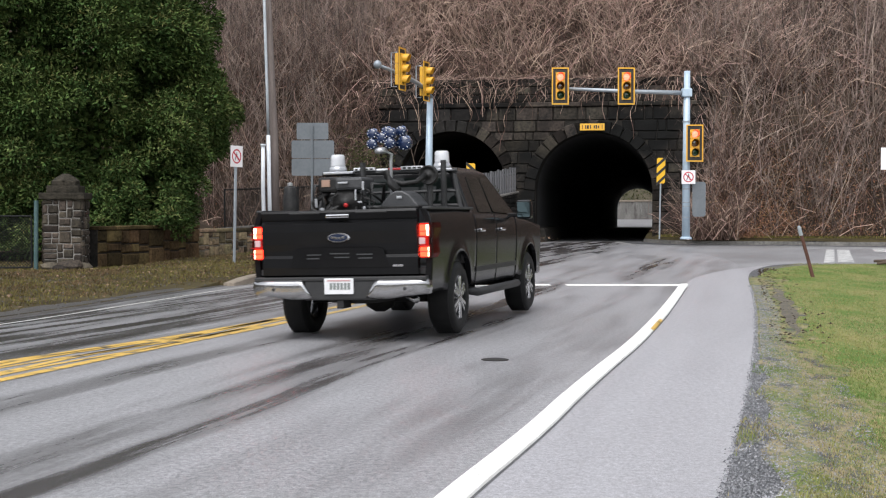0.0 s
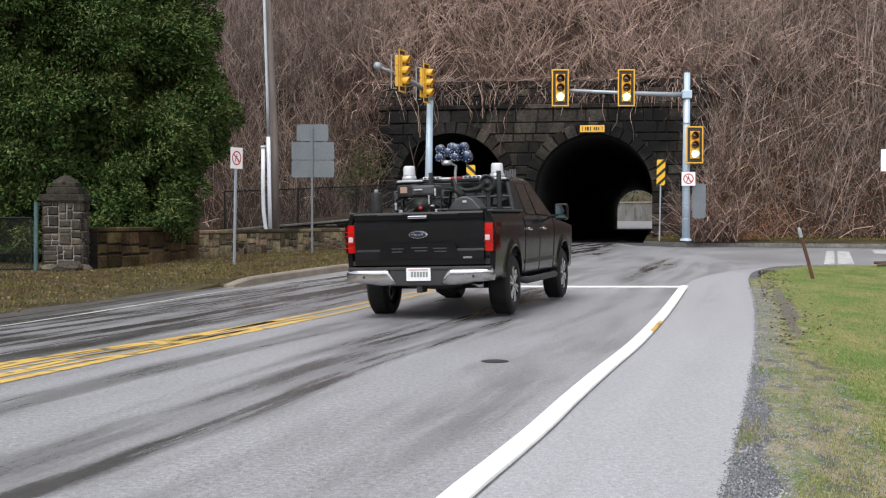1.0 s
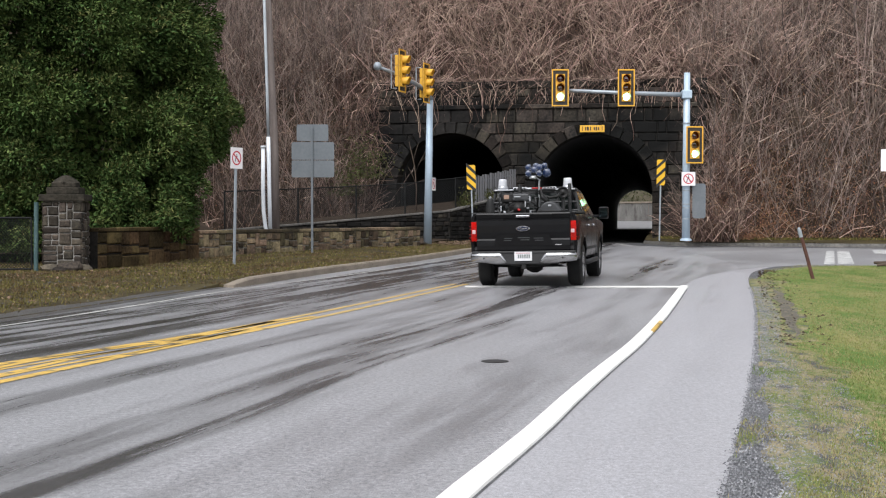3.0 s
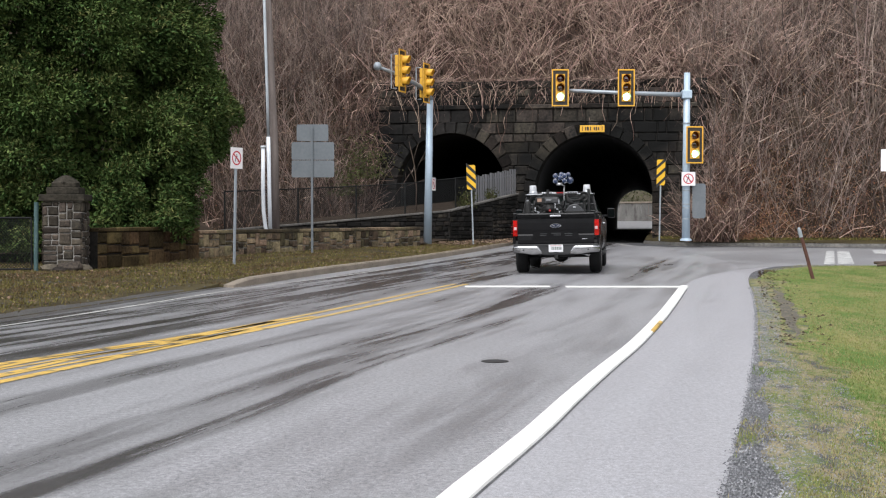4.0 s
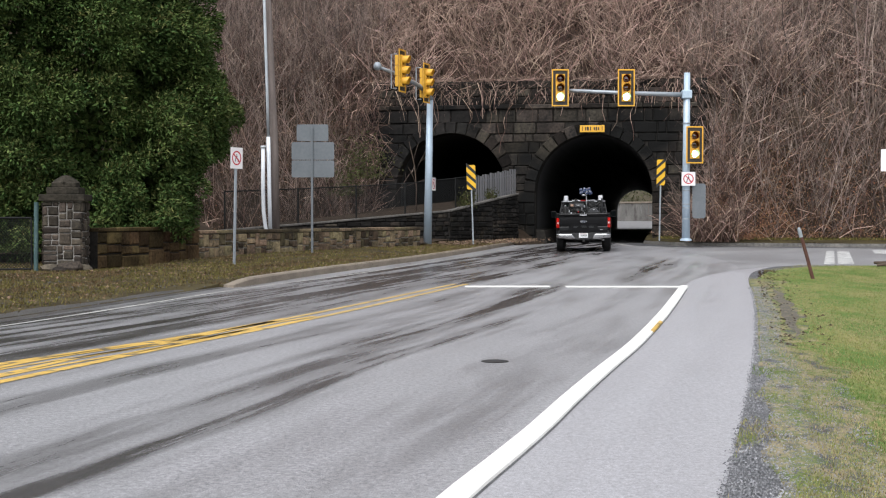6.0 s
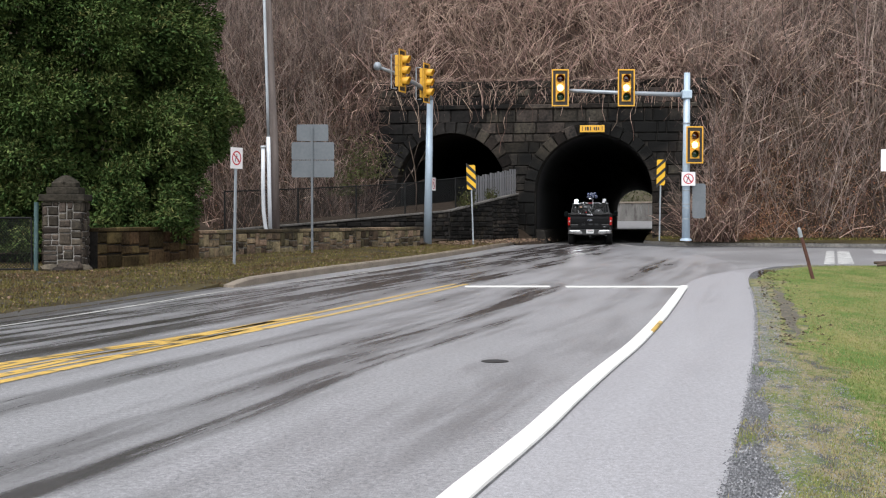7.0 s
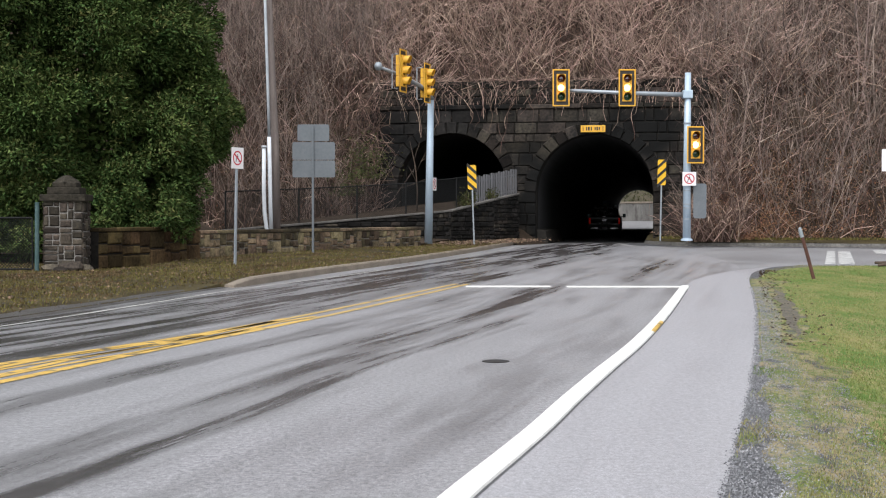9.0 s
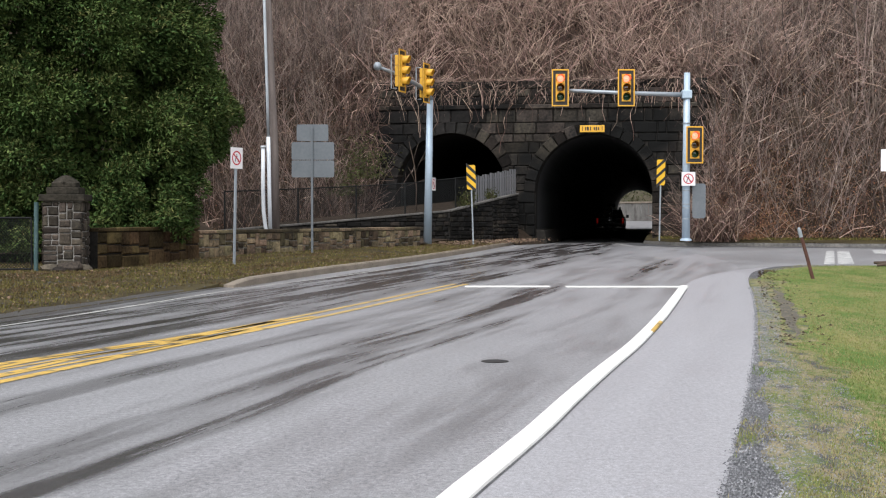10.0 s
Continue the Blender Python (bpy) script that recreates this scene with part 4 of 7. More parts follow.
def signal_head(m, lit, group):
    """A three-lens signal with a black, yellow-edged backplate; the lamp behind the lenses shifts with the phase. It faces -y."""
    head = empty("traffic_signal", m, "yellow three-lens traffic signal with a black backplate", "traffic signal", group)
    bm = bmesh.new()
    box(bm, -0.30, 0.30, 0.035, 0.047, -0.71, 0.71)
    part("backplate", bm, "signal_black", head, "matt black backplate")
    bm = bmesh.new()
    for a, b, c, d in ((-0.345, 0.345, 0.70, 0.75), (-0.345, 0.345, -0.75, -0.70), (-0.345, -0.295, -0.70, 0.70), (0.295, 0.345, -0.70, 0.70)):
        box(bm, a, b, -0.006, 0.018, c, d)
    part("border", bm, "signal_yellow", head, "yellow reflective border")
    bm = bmesh.new()  # housing: three hollow sections
    for z in LIT.values():
        box(bm, -0.185, 0.185, 0.10, 0.22, z - 0.18, z + 0.18, 0.02)
        for k in range(24):
            a, b = 2 * math.pi * k / 24, 2 * math.pi * (k + 1) / 24
            def rim(t):
                s = 0.183 / max(abs(math.cos(t)), abs(math.sin(t)))
                return (s * math.cos(t), s * math.sin(t))
            q = [(0.155 * math.cos(a), 0.155 * math.sin(a)), (0.155 * math.cos(b), 0.155 * math.sin(b)), rim(b), rim(a)]
            bm.faces.new([bm.verts.new((x, -0.035, z + h)) for x, h in q])
        for s in (-1, 1):
            box(bm, s * 0.183 - 0.003, s * 0.183 + 0.003, -0.034, 0.1, z - 0.18, z + 0.18)
            box(bm, -0.18, 0.18, -0.034, 0.1, z + s * 0.18 - 0.003, z + s * 0.18 + 0.003)
    part("housing", bm, "signal_yellow", head, "yellow metal housing")
    for name, z in LIT.items():
        bm = bmesh.new()
        spin(bm, [(0.0, -0.02), (0.06, -0.018), (0.11, -0.01), (0.15, 0.006)], (0, 0, z), "y", 24)
        part(name + "_lens", bm, "lens_" + name, head, name + " glass lens", smooth=True)
        bm = bmesh.new()
        n = 20
        for r in (0.157, 0.163):
            ring = []
            for k in range(n + 1):
                a = math.radians(-35 + 250 * k / n)
                deep = -0.30 + 0.14 * (1 - math.sin(a)) / 2
                ring.append((bm.verts.new((r * math.cos(a), -0.03, z + r * math.sin(a))), bm.verts.new((r * math.cos(a), deep, z + r * math.sin(a)))))
            for a, b in itertools.pairwise(ring):
                bm.faces.new((a[0], a[1], b[1], b[0]))
        part("visor", bm, "signal_yellow", head, "yellow cutaway visor")
    bm = bmesh.new()
    spin(bm, [(0.0, 0.012), (0.14, 0.012), (0.14, 0.03), (0.0, 0.03)], (0, 0, 0), "y", 24)
    bulb = part("lamp", bm, "bulb", head, "lit signal lamp")
    if lit:
        BULBS.append(bulb)
    else:
        bulb.location = (0, 0.05, LIT["red"])
    bm = bmesh.new()
    tube(bm, [(0, 0.22, 0.6), (0, 0.42, 0.6), (0, 0.42, -0.6), (0, 0.22, -0.6)], 0.022, 8)
    part("bracket", bm, "galv", head, "galvanised bracket")
    return head


def ped_symbol(parent, w, h, ring=True):
    """The plain no-walking sign: ring, bar and a simple upright mark on a white plate facing -y."""
    bm = bmesh.new()
    box(bm, -w / 2, w / 2, -0.004, 0.0, -h / 2, h / 2)
    part("plate", bm, "sign_white", parent, "white reflective plate")
    r = 0.38 * min(w, h)
    bm = bmesh.new()
    for k in range(28):
        a, b = 2 * math.pi * k / 28, 2 * math.pi * (k + 1) / 28
        bm.faces.new([bm.verts.new((q * math.cos(t) * 1.0, -0.006, q * math.sin(t) * (1.25 if h > w * 1.15 else 1))) for q, t in ((r, a), (r, b), (r * 0.8, b), (r * 0.8, a))])
    box(bm, -r * 0.9, r * 0.9, -0.008, -0.006, -0.02, 0.02, m=Matrix.Rotation(radians(45), 4, "Y"))
    part("prohibition_ring", bm, "sign_red", parent, "red ring and slash")
    bm = bmesh.new()
    for x0, x1, z0, z1, t in ((-0.04, 0.04, 0.34, 0.5, 0), (-0.06, 0.06, -0.05, 0.3, 6), (-0.12, -0.05, -0.55, 0.0, 14), (0.05, 0.12, -0.55, 0.0, -14)):
        box(bm, x0 * r * 2.0, x1 * r * 2.0, -0.0054, -0.0042, z0 * r * 1.3, z1 * r * 1.3, m=Matrix.Rotation(radians(t), 4, "Y"))
    part("mark", bm, "sign_black", parent, "black symbol bars")


def mast_right():
    mast = empty("signal_mast", pose(9.93, 55, 0.3), "pale blue-grey steel mast with a long signal arm", "signal mast")
    bm = bmesh.new()
    tube(bm, [(0, 0, 0.0), (0, 0, 3.4), (0.02, 0, 6.85)], [0.165, 0.15, 0.125], 20)
    part("pole", bm, "mast", mast, smooth=True)
    bm = bmesh.new()
    spin(bm, [(0.0, 0.0), (0.24, 0.0), (0.24, 0.06), (0.19, 0.1), (0.0, 0.1)], (0, 0, 0.0), "z", 20)
    part("base_plate", bm, "mast", mast)
    bm = bmesh.new()
    tube(bm, [(-0.1, 0, 5.96), (-2.5, 0, 6.03), (-5.2, 0, 6.15)], [0.095, 0.08, 0.06], 14)
    part("arm", bm, "galv", mast, "galvanised tapered arm", smooth=True)
    bm = bmesh.new()
    box(bm, -0.2, 0.2, -0.19, 0.19, 5.8, 6.14, 0.04)
    part("clamp", bm, "mast", mast)
    for z in (0.9, 1.35, 1.5, 2.05, 4.8):
        bm = bmesh.new()
        spin(bm, [(0.155, -0.02), (0.172, -0.02), (0.172, 0.02), (0.155, 0.02)], (0, 0, z), "z", 20)
        part("strap", bm, "galv", mast)
    g = "signals at the tunnel crossing"
    signal_head(pose(4.76, 54.75, 6.52), True, g)
    signal_head(pose(7.44, 54.75, 6.52), True, g)
    signal_head(pose(10.2, 54.6, 4.2, 0, 0, 0), True, g)
    s = empty("no_walking_sign", pose(9.98, 54.76, 2.83), "square white and red no-walking sign on the mast", "sign")
    ped_symbol(s, 0.56, 0.56)
    bm = bmesh.new()
    w, h = 0.27, 0.71
    o = [(-w, -h + 0.07), (-w + 0.07, -h), (w - 0.07, -h), (w, -h + 0.07), (w, h - 0.07), (w - 0.07, h), (-w + 0.07, h), (-w, h - 0.07)]
    prism(bm, o, 0, 0.01, "y")
    ob = part("sign_panel", bm, "sign_back")
    ob.matrix_world = pose(10.44, 54.9, 1.93)
    tagged(ob, "blank grey back of a tall aluminium sign on the mast", "sign")


def mast_left():
    mast = empty("signal_mast", pose(-0.6, 52, 0.12, 0, 1.0, 0), "pale blue-grey signal mast standing on the verge", "signal mast")
    bm = bmesh.new()
    tube(bm, [(0, 0, 0), (0, 0, 3), (0, 0, 5.75)], [0.16, 0.14, 0.115], 20)
    part("pole", bm, "mast", mast, smooth=True)
    bm = bmesh.new()
    spin(bm, [(0.0, 0.0), (0.22, 0.0), (0.22, 0.05), (0.17, 0.09), (0.0, 0.09)], (0, 0, 0.0), "z", 20)
    part("base_plate", bm, "mast", mast)
    bm = bmesh.new()
    tube(bm, [(0.05, 0, 5.72), (-0.4, -1.2, 6.1), (-1.0, -3.6, 6.2), (-1.75, -5.2, 6.35)], [0.09, 0.08, 0.07, 0.055], 12)
    part("arm", bm, "galv", mast, "galvanised arm reaching over the road", smooth=True)
    bm = bmesh.new()
    spin(bm, [(0.0, -0.14), (0.09, -0.12), (0.14, -0.03), (0.14, 0.05), (0.09, 0.13), (0.0, 0.16)], (-1.78, -5.2, 6.36), "z", 16)
    part("sensor", bm, "galv", mast, "round grey detector", smooth=True)
    g = "signals at the tunnel crossing"
    signal_head(pose(-0.62, 51.2, 6.36, 0, 0, 72), False, g)
    signal_head(pose(-1.42, 47.4, 6.42, 0, 0, 72), False, g)
    s = empty("no_walking_sign", pose(-0.36, 51.9, 2.55, 0, 0, 70), "small white no-walking sign strapped to the mast", "sign")
    ped_symbol(s, 0.42, 0.5)


def object_marker(x, y, z0, z1, z2, lean, flip):
    s = empty("object_marker", pose(x, y, z0, 0, lean, 0), "yellow and black diagonally striped hazard marker on a post", "sign", "hazard markers at the tunnel")
    bm = bmesh.new()
    box(bm, -0.03, 0.03, -0.02, 0.02, -0.1, z2 - z0 - 0.1, 0.006)
    part("post", bm, "galv", s)
    h, w, c = (z2 - z1) / 2, 0.18, (z1 + z2) / 2 - z0
    bm = bmesh.new()
    o = [(-w, -h + 0.05), (-w + 0.05, -h), (w - 0.05, -h), (w, -h + 0.05), (w, h - 0.05), (w - 0.05, h), (-w + 0.05, h), (-w, h - 0.05)]
    prism(bm, [(a, b + c) for a, b in o], -0.032, -0.024, "y")
    part("plate", bm, "sign_yellow", s, "yellow reflective plate")
    for k in range(3):
        bm = bmesh.new()
        zc = c + h * (0.72 - 0.72 * k) - 0.02
        d = 0.17 * flip
        prism(bm, [(-w, zc - d - 0.075), (w, zc + d - 0.075), (w, zc + d + 0.075), (-w, zc - d + 0.075)], -0.036, -0.033, "y")
        part("stripe", bm, "sign_black", s, "black diagonal stripe")


def signs():
    object_marker(9.33, 58, 0.35, 2.64, 3.74, 1.0, 1)
    object_marker(1.22, 54, 0.15, 2.38, 3.36, -2.0, -1)
    s = empty("road_sign", pose(-4.09, 42, 0.1), "three grey road sign panels seen from behind on a post", "sign")
    bm = bmesh.new()
    box(bm, -0.035, 0.035, 0.02, 0.08, -0.15, 4.0, 0.008)
    part("post", bm, "sign_back", s)
    for x0, x1, z0, z1 in ((-0.48, 0.51, 3.57, 4.09), (-0.64, 0.69, 2.99, 3.54), (-0.64, 0.69, 2.44, 2.97)):
        bm = bmesh.new()
        box(bm, x0, x1, 0.085, 0.095, z0, z1)
        bmesh.ops.bevel(bm, geom=[e for e in bm.edges if abs(e.verts[0].co.y - e.verts[1].co.y) > 0.005], offset=0.05, segments=4, profile=0.5, affect="EDGES")
        part("panel", bm, "sign_back", s, "bare aluminium sign back")
    s = empty("no_walking_sign", pose(-5.42, 35, 0.02, 0, 1.4, 48), "narrow white no-walking sign on a thin galvanised post", "sign")
    bm = bmesh.new()
    box(bm, -0.03, 0.03, 0.0, 0.05, -0.1, 3.0, 0.006)
    part("post", bm, "galv", s)
    face = new("sign_face")
    face.parent = s
    face.location = (0, -0.005, 2.83)
    ped_symbol(face, 0.4, 0.55)
    s = empty("road_sign", pose(16.6, 50, 0.0), "pale blank sign on a post beside the side street", "sign")
    bm = bmesh.new()
    box(bm, -0.35, 0.45, -0.01, 0.0, 2.98, 3.8, 0.003)
    part("panel", bm, "sign_white", s)
    bm = bmesh.new()
    box(bm, 0.02, 0.08, 0.002, 0.05, 0.0, 3.7, 0.005)
    part("post", bm, "galv", s)
    # the clearance plate over the arch
    s = empty("clearance_sign", PORTAL @ pose(-0.05, -0.27, 5.37), "yellow clearance plate over the tunnel arch", "sign")
    bm = bmesh.new()
    box(bm, -0.57, 0.57, -0.02, 0.0, -0.16, 0.16, 0.006)
    part("plate", bm, "signal_yellow", s)
    for x, w, h in ((-0.46, 0.03, 0.2), (-0.3, 0.05, 0.17), (-0.2, 0.09, 0.17), (-0.08, 0.05, 0.17), (0.1, 0.06, 0.13), (0.19, 0.07, 0.17), (0.29, 0.06, 0.13), (0.46, 0.03, 0.2)):
        bm = bmesh.new()
        box(bm, x - w / 2, x + w / 2, -0.024, -0.021, -h / 2, h / 2)
        part("bar", bm, "sign_black", s)


# ---- left side: pole, pipes, gate, fences, walls ----
def left_side():
    bm = bmesh.new()
    tube(bm, [(-6.45, 52, -0.1), (-6.5, 52, 4), (-6.72, 52, 9), (-6.9, 52, 13.5)], [0.155, 0.15, 0.135, 0.12], 16)
    tagged(part("utility_pole", bm, "pole_wood", smooth=True), "weathered wooden utility pole behind the stone wall", "utility pole")
    bm = bmesh.new()
    tube(bm, [(-6.70, 51.7, 4.25), (-6.74, 51.7, 6), (-6.84, 51.7, 9.6), (-6.92, 51.7, 13)], 0.055, 10)
    bm2 = bmesh.new()
    tube(bm2, [(-6.62, 51.7, 0.3), (-6.66, 51.7, 1.8), (-6.70, 51.7, 4.35)], 0.075, 12)
    riser = empty("cable_riser", pose(0, 0, 0), "pale conduit pipes running up beside the pole", "conduit")
    part("conduit", bm, "pipe_grey", riser, "long grey conduit", smooth=True)
    part("sleeve", bm2, "pvc", riser, "white plastic sleeve", smooth=True)
    bm = bmesh.new()
    tube(bm, [(-6.68, 51.4, 0.35), (-6.78, 51.4, 0.9), (-6.85, 51.4, 1.5), (-6.87, 51.4, 2.3), (-6.86, 51.4, 3.95)], 0.075, 12)
    tube(bm, [(-6.86, 51.4, 3.92), (-6.86, 51.4, 4.0)], 0.1, 12)
    part("vent_pipe", bm, "pvc", riser, "bent white plastic pipe with a cap", smooth=True)
    # chain-link gate beside the pillar
    gate = empty("chain_link_gate", pose(-9.84, 32.5, 0.0), "dark chain-link gate hung beside the stone pillar", "gate")
    bm = bmesh.new()
    tube(bm, [(0, 0, -0.05), (0.02, 0, 1.68)], 0.055, 12)
    part("gate_post", bm, "gatepost", gate, "green weathered gate post")
    bm = bmesh.new()
    for p, q in (((-4, -0.4, 1.3), (-0.1, 0, 1.3)), ((-4, -0.4, 0.06), (-0.1, 0, 0.06)), ((-0.1, 0, 0.06), (-0.1, 0, 1.3)), ((-2.2, -0.21, 0.06), (-2.2, -0.21, 1.3))):
        tube(bm, [p, q], 0.024, 8)
    part("gate_frame", bm, "fence", gate)
    part("mesh", chain_link((-4, -0.4), (-0.1, 0), 0.06, 1.3, 0.06, 1.3, 0.075), "fence", gate, "woven black wire mesh")
    # fence on the ramp wall
    fence = empty("chain_link_fence", pose(0, 0, 0), "dark chain-link fence along the ramp to the disused arch", "fence")
    P = [(-8.6, 53.0, 0.75, 2.28), (-5.9, 54.8, 0.98, 2.42), (-3.6, 55.8, 1.1, 2.55), (-1.6, 56.9, 1.28, 2.68), (0.55, 58.5, 1.65, 2.95), (1.5, 59.5, 1.85, 3.1)]
    for x, y, z0, z1 in P:
        bm = bmesh.new()
        tube(bm, [(x, y, z0 - 0.3), (x, y, z1 + 0.04)], 0.035, 8)
        part("post", bm, "fence", fence)
    for a, b in itertools.pairwise(P):
        bm = bmesh.new()
        tube(bm, [(a[0], a[1], a[3]), (b[0], b[1], b[3])], 0.024, 8)
        part("rail", bm, "fence", fence)
        part("mesh", chain_link(a[:2], b[:2], a[2], a[3], b[2], b[3], 0.08), "fence", fence)
    boards = empty("board_fence", pose(0, 0, 0), "weathered grey board fence beside the tunnel mouth", "fence")
    for k in range(17):
        t = k / 16
        x, y = 1.45 + 1.85 * t, 59.4 + 2.3 * t
        bm = bmesh.new()
        z0, z1 = 1.8 + 0.5 * t, 3.05 + 0.42 * t + 0.03 * math.sin(k * 2.3)
        box(bm, -0.06, 0.06, -0.012, 0.012, z0, z1, 0.004)
        b = part("board", bm, "picket", boards)
        b.matrix_world = pose(x, y, 0, 0, 0, 50)
    bm = bmesh.new()
    tube(bm, [(1.45, 59.45, 2.85), (3.3, 61.75, 3.2)], 0.03, 6)
    tube(bm, [(1.45, 59.45, 2.05), (3.3, 61.75, 2.5)], 0.03, 6)
    part("rail", bm, "picket", boards)


def chain_link(a, b, za0, za1, zb0, zb1, step):
    """Crossing wires between two posts."""
    a, b = Vector(a), Vector(b)
    n = int((b - a).length / step)
    v, f = [], []
    h = za1 - za0
    k = max(1, int(h / step))

    def at(i, u):
        t = i / n
        p = a.lerp(b, t)
        lo, hi = za0 + (zb0 - za0) * t, za1 + (zb1 - za1) * t
        return Vector((p.x, p.y, lo + (hi - lo) * u))
    for s in (1, -1):
        for i in range(-k, n + k + 1):
            u0, u1 = 0.0, 1.0
            i0, i1 = (i, i + s * k)
            pts = []
            for ii, u in ((i0, 0.0), (i1, 1.0)):
                pts.append((ii, u))
            (p0, q0), (p1, q1) = pts
            def clip(p, q, pp, qq):
                if p < 0:
                    return 0, q + (qq - q) * (0 - p) / (pp - p)
                if p > n:
                    return n, q + (qq - q) * (n - p) / (pp - p)
                return p, q
            if (p0 < 0 and p1 < 0) or (p0 > n and p1 > n):
                continue
            A, B = clip(p0, q0, p1, q1), clip(p1, q1, p0, q0)
            if A[0] == B[0]:
                continue
            P, Q = at(*A), at(*B)
            r = 0.005
            m = len(v)
            for w in (P, Q):
                v.extend((w + Vector((r, 0, 0)), w + Vector((-r, 0, r)), w + Vector((-r, 0.3 * r, -r))))
            for j in range(3):
                f.append((m + j, m + (j + 1) % 3, m + 3 + (j + 1) % 3, m + 3 + j))
    return v, f


def ramp():
    """Retaining wall of the ramp and the terrace behind it."""
    P = [(-8.8, 52.6, 0.7), (-5.2, 55.0, 1.0), (0.3, 57.6, 1.5), (2.2, 59.7, 2.0), (3.45, 61.9, 2.3)]
    v, f = [], []
    for x, y, z in P:
        v += [(x, y, -0.1), (x, y, z), (x - 0.15, y + 0.35, z), (x - 0.15, y + 0.35, -0.1)]
    for i in range(len(P) - 1):
        k = i * 4
        for j in range(4):
            f.append((k + j, k + (j + 1) % 4, k + 4 + (j + 1) % 4, k + 4 + j))
    n = len(v)
    f += [(0, 1, 2, 3), (n - 4, n - 1, n - 2, n - 3)]
    tagged(part("wall_ramp", (v, f), "mortar"), "dark stone retaining wall of the ramp", "wall", kind="structure")
    v, f = [], []
    for i, (x, y, z) in enumerate(P):
        for j in range(6):
            u = j / 5
            ex, ey, ez = PORTAL @ Vector((-10.5 + 6.8 * i / 4, -0.02, 1.6 + 0.7 * i / 4))
            q = Vector((x - 0.1, y + 0.3, z - 0.03)).lerp(Vector((ex, ey, ez)), u)
            v.append(q + Vector((0, 0, 0.1 * noise.noise(q * 0.7))))
    for i, j in itertools.product(range(len(P) - 1), range(5)):
        k = i * 6 + j
        f.append((k, k + 1, k + 7, k + 6))
    tagged(part("terrace", (v, f), "ground", smooth=True), "leaf-littered terrace before the disused arch", "ground", kind="structure")
    v, f = [], []  # rough ground between the low wall and the ramp
    A = [(-30, 40, 0.3), (-9, 36, 0.3), (-7.0, 38.8, 0.35), (-4, 44.2, 0.35), (-0.9, 49.8, 0.3)]
    B = [(-30, 60, 2.5), (-12, 58, 2.0), (-8.8, 52.9, 0.66), (-5.2, 55.2, 0.6), (0.3, 57.5, 0.3)]
    for a, b in zip(A, B):
        for j in range(6):
            q = Vector(a).lerp(Vector(b), j / 5)
            v.append(q + Vector((0, 0, 0.08 * noise.noise(q * 0.5))))
    for i, j in itertools.product(range(4), range(5)):
        k = i * 6 + j
        f.append((k, k + 1, k + 7, k + 6))
    tagged(part("rough_ground", (v, f), "ground", smooth=True), "rough brown ground behind the stone wall", "ground", kind="structure")
    # bank behind the far kerb
    v, f = [], []
    far = smooth_line([(9.45, 63.0), (9.85, 60.5), (10.7, 58.6), (13.7, 57.6), (22, 55.2), (60, 50.2)], 1.0)
    for p in far:
        for j, (o, z) in enumerate(((0.0, 0.17), (1.0, 0.36), (2.5, 0.45), (7, 0.6))):
            v.append((p.x + o * 0.25, p.y + o, z + 0.04 * noise.noise((p.x, p.y, j))))
    for i, j in itertools.product(range(len(far) - 1), range(3)):
        k = i * 4 + j
        f.append((k, k + 4, k + 5, k + 1))
    tagged(part("bank", (v, f), "verge", smooth=True), "narrow mossy bank behind the far kerb", "verge", kind="structure")


def small_things():
    bm = bmesh.new()
    tube(bm, [(7.9, 28.6, -0.1), (7.75, 28.6, 0.45), (7.6, 28.6, 0.97)], [0.04, 0.039, 0.037], 12)
    post = part("leaning_post", bm, "rust")
    tagged(post, "leaning rusty steel post on the lawn", "post")
    bm = bmesh.new()
    spin(bm, [(0.0, 0.22), (0.028, 0.205), (0.041, 0.16), (0.042, 0.0), (0.0, 0.0)], (0, 0, 0), "z", 12)
    cap = part("cap", bm, "galv", post, "flaking pale top")
    cap.matrix_world = pose(7.615, 28.6, 0.9, 0, -15, 0)
    rnd = random.Random(11)
    for k in range(9):
        bm = bmesh.new()
        a, r = rnd.uniform(-0.5, 0.5), rnd.uniform(0.025, 0.06)
        x, y, h = 11.3 + 0.22 * k + rnd.uniform(-0.2, 0.2), 34.6 + rnd.uniform(-0.4, 0.4), 0.03 + r + 0.05 * (k % 3)
        tube(bm, [(x - 0.3, y - a, h), (x, y + rnd.uniform(-0.06, 0.06), h + rnd.uniform(0, 0.05)), (x + 0.35, y + a, h - 0.01)], [r * 0.8, r, r * 0.7], 8)
        tagged(part("log", bm, "bark"), "short rotting brown branch heaped on the grass", "branch", "branches by the side street")
    for x, y, s in ((-9.4, 32.3, 0.22), (-8.95, 32.35, 0.28), (-8.7, 32.6, 0.2), (-9.15, 32.1, 0.16)):
        bm = bmesh.new()
        bmesh.ops.create_icosphere(bm, subdivisions=2, radius=s)
        for v in bm.verts:
            v.co = Vector((v.co.x * 1.2, v.co.y, v.co.z * 0.55)) * (1 + 0.35 * noise.noise(v.co * 6))
        bmesh.ops.translate(bm, verts=bm.verts, vec=(x, y, s * 0.35))
        tagged(part("rubble_stone", bm, "fieldstone"), "pale loose stone fallen beside the pillar", "stone", "rubble at the pillar's foot")


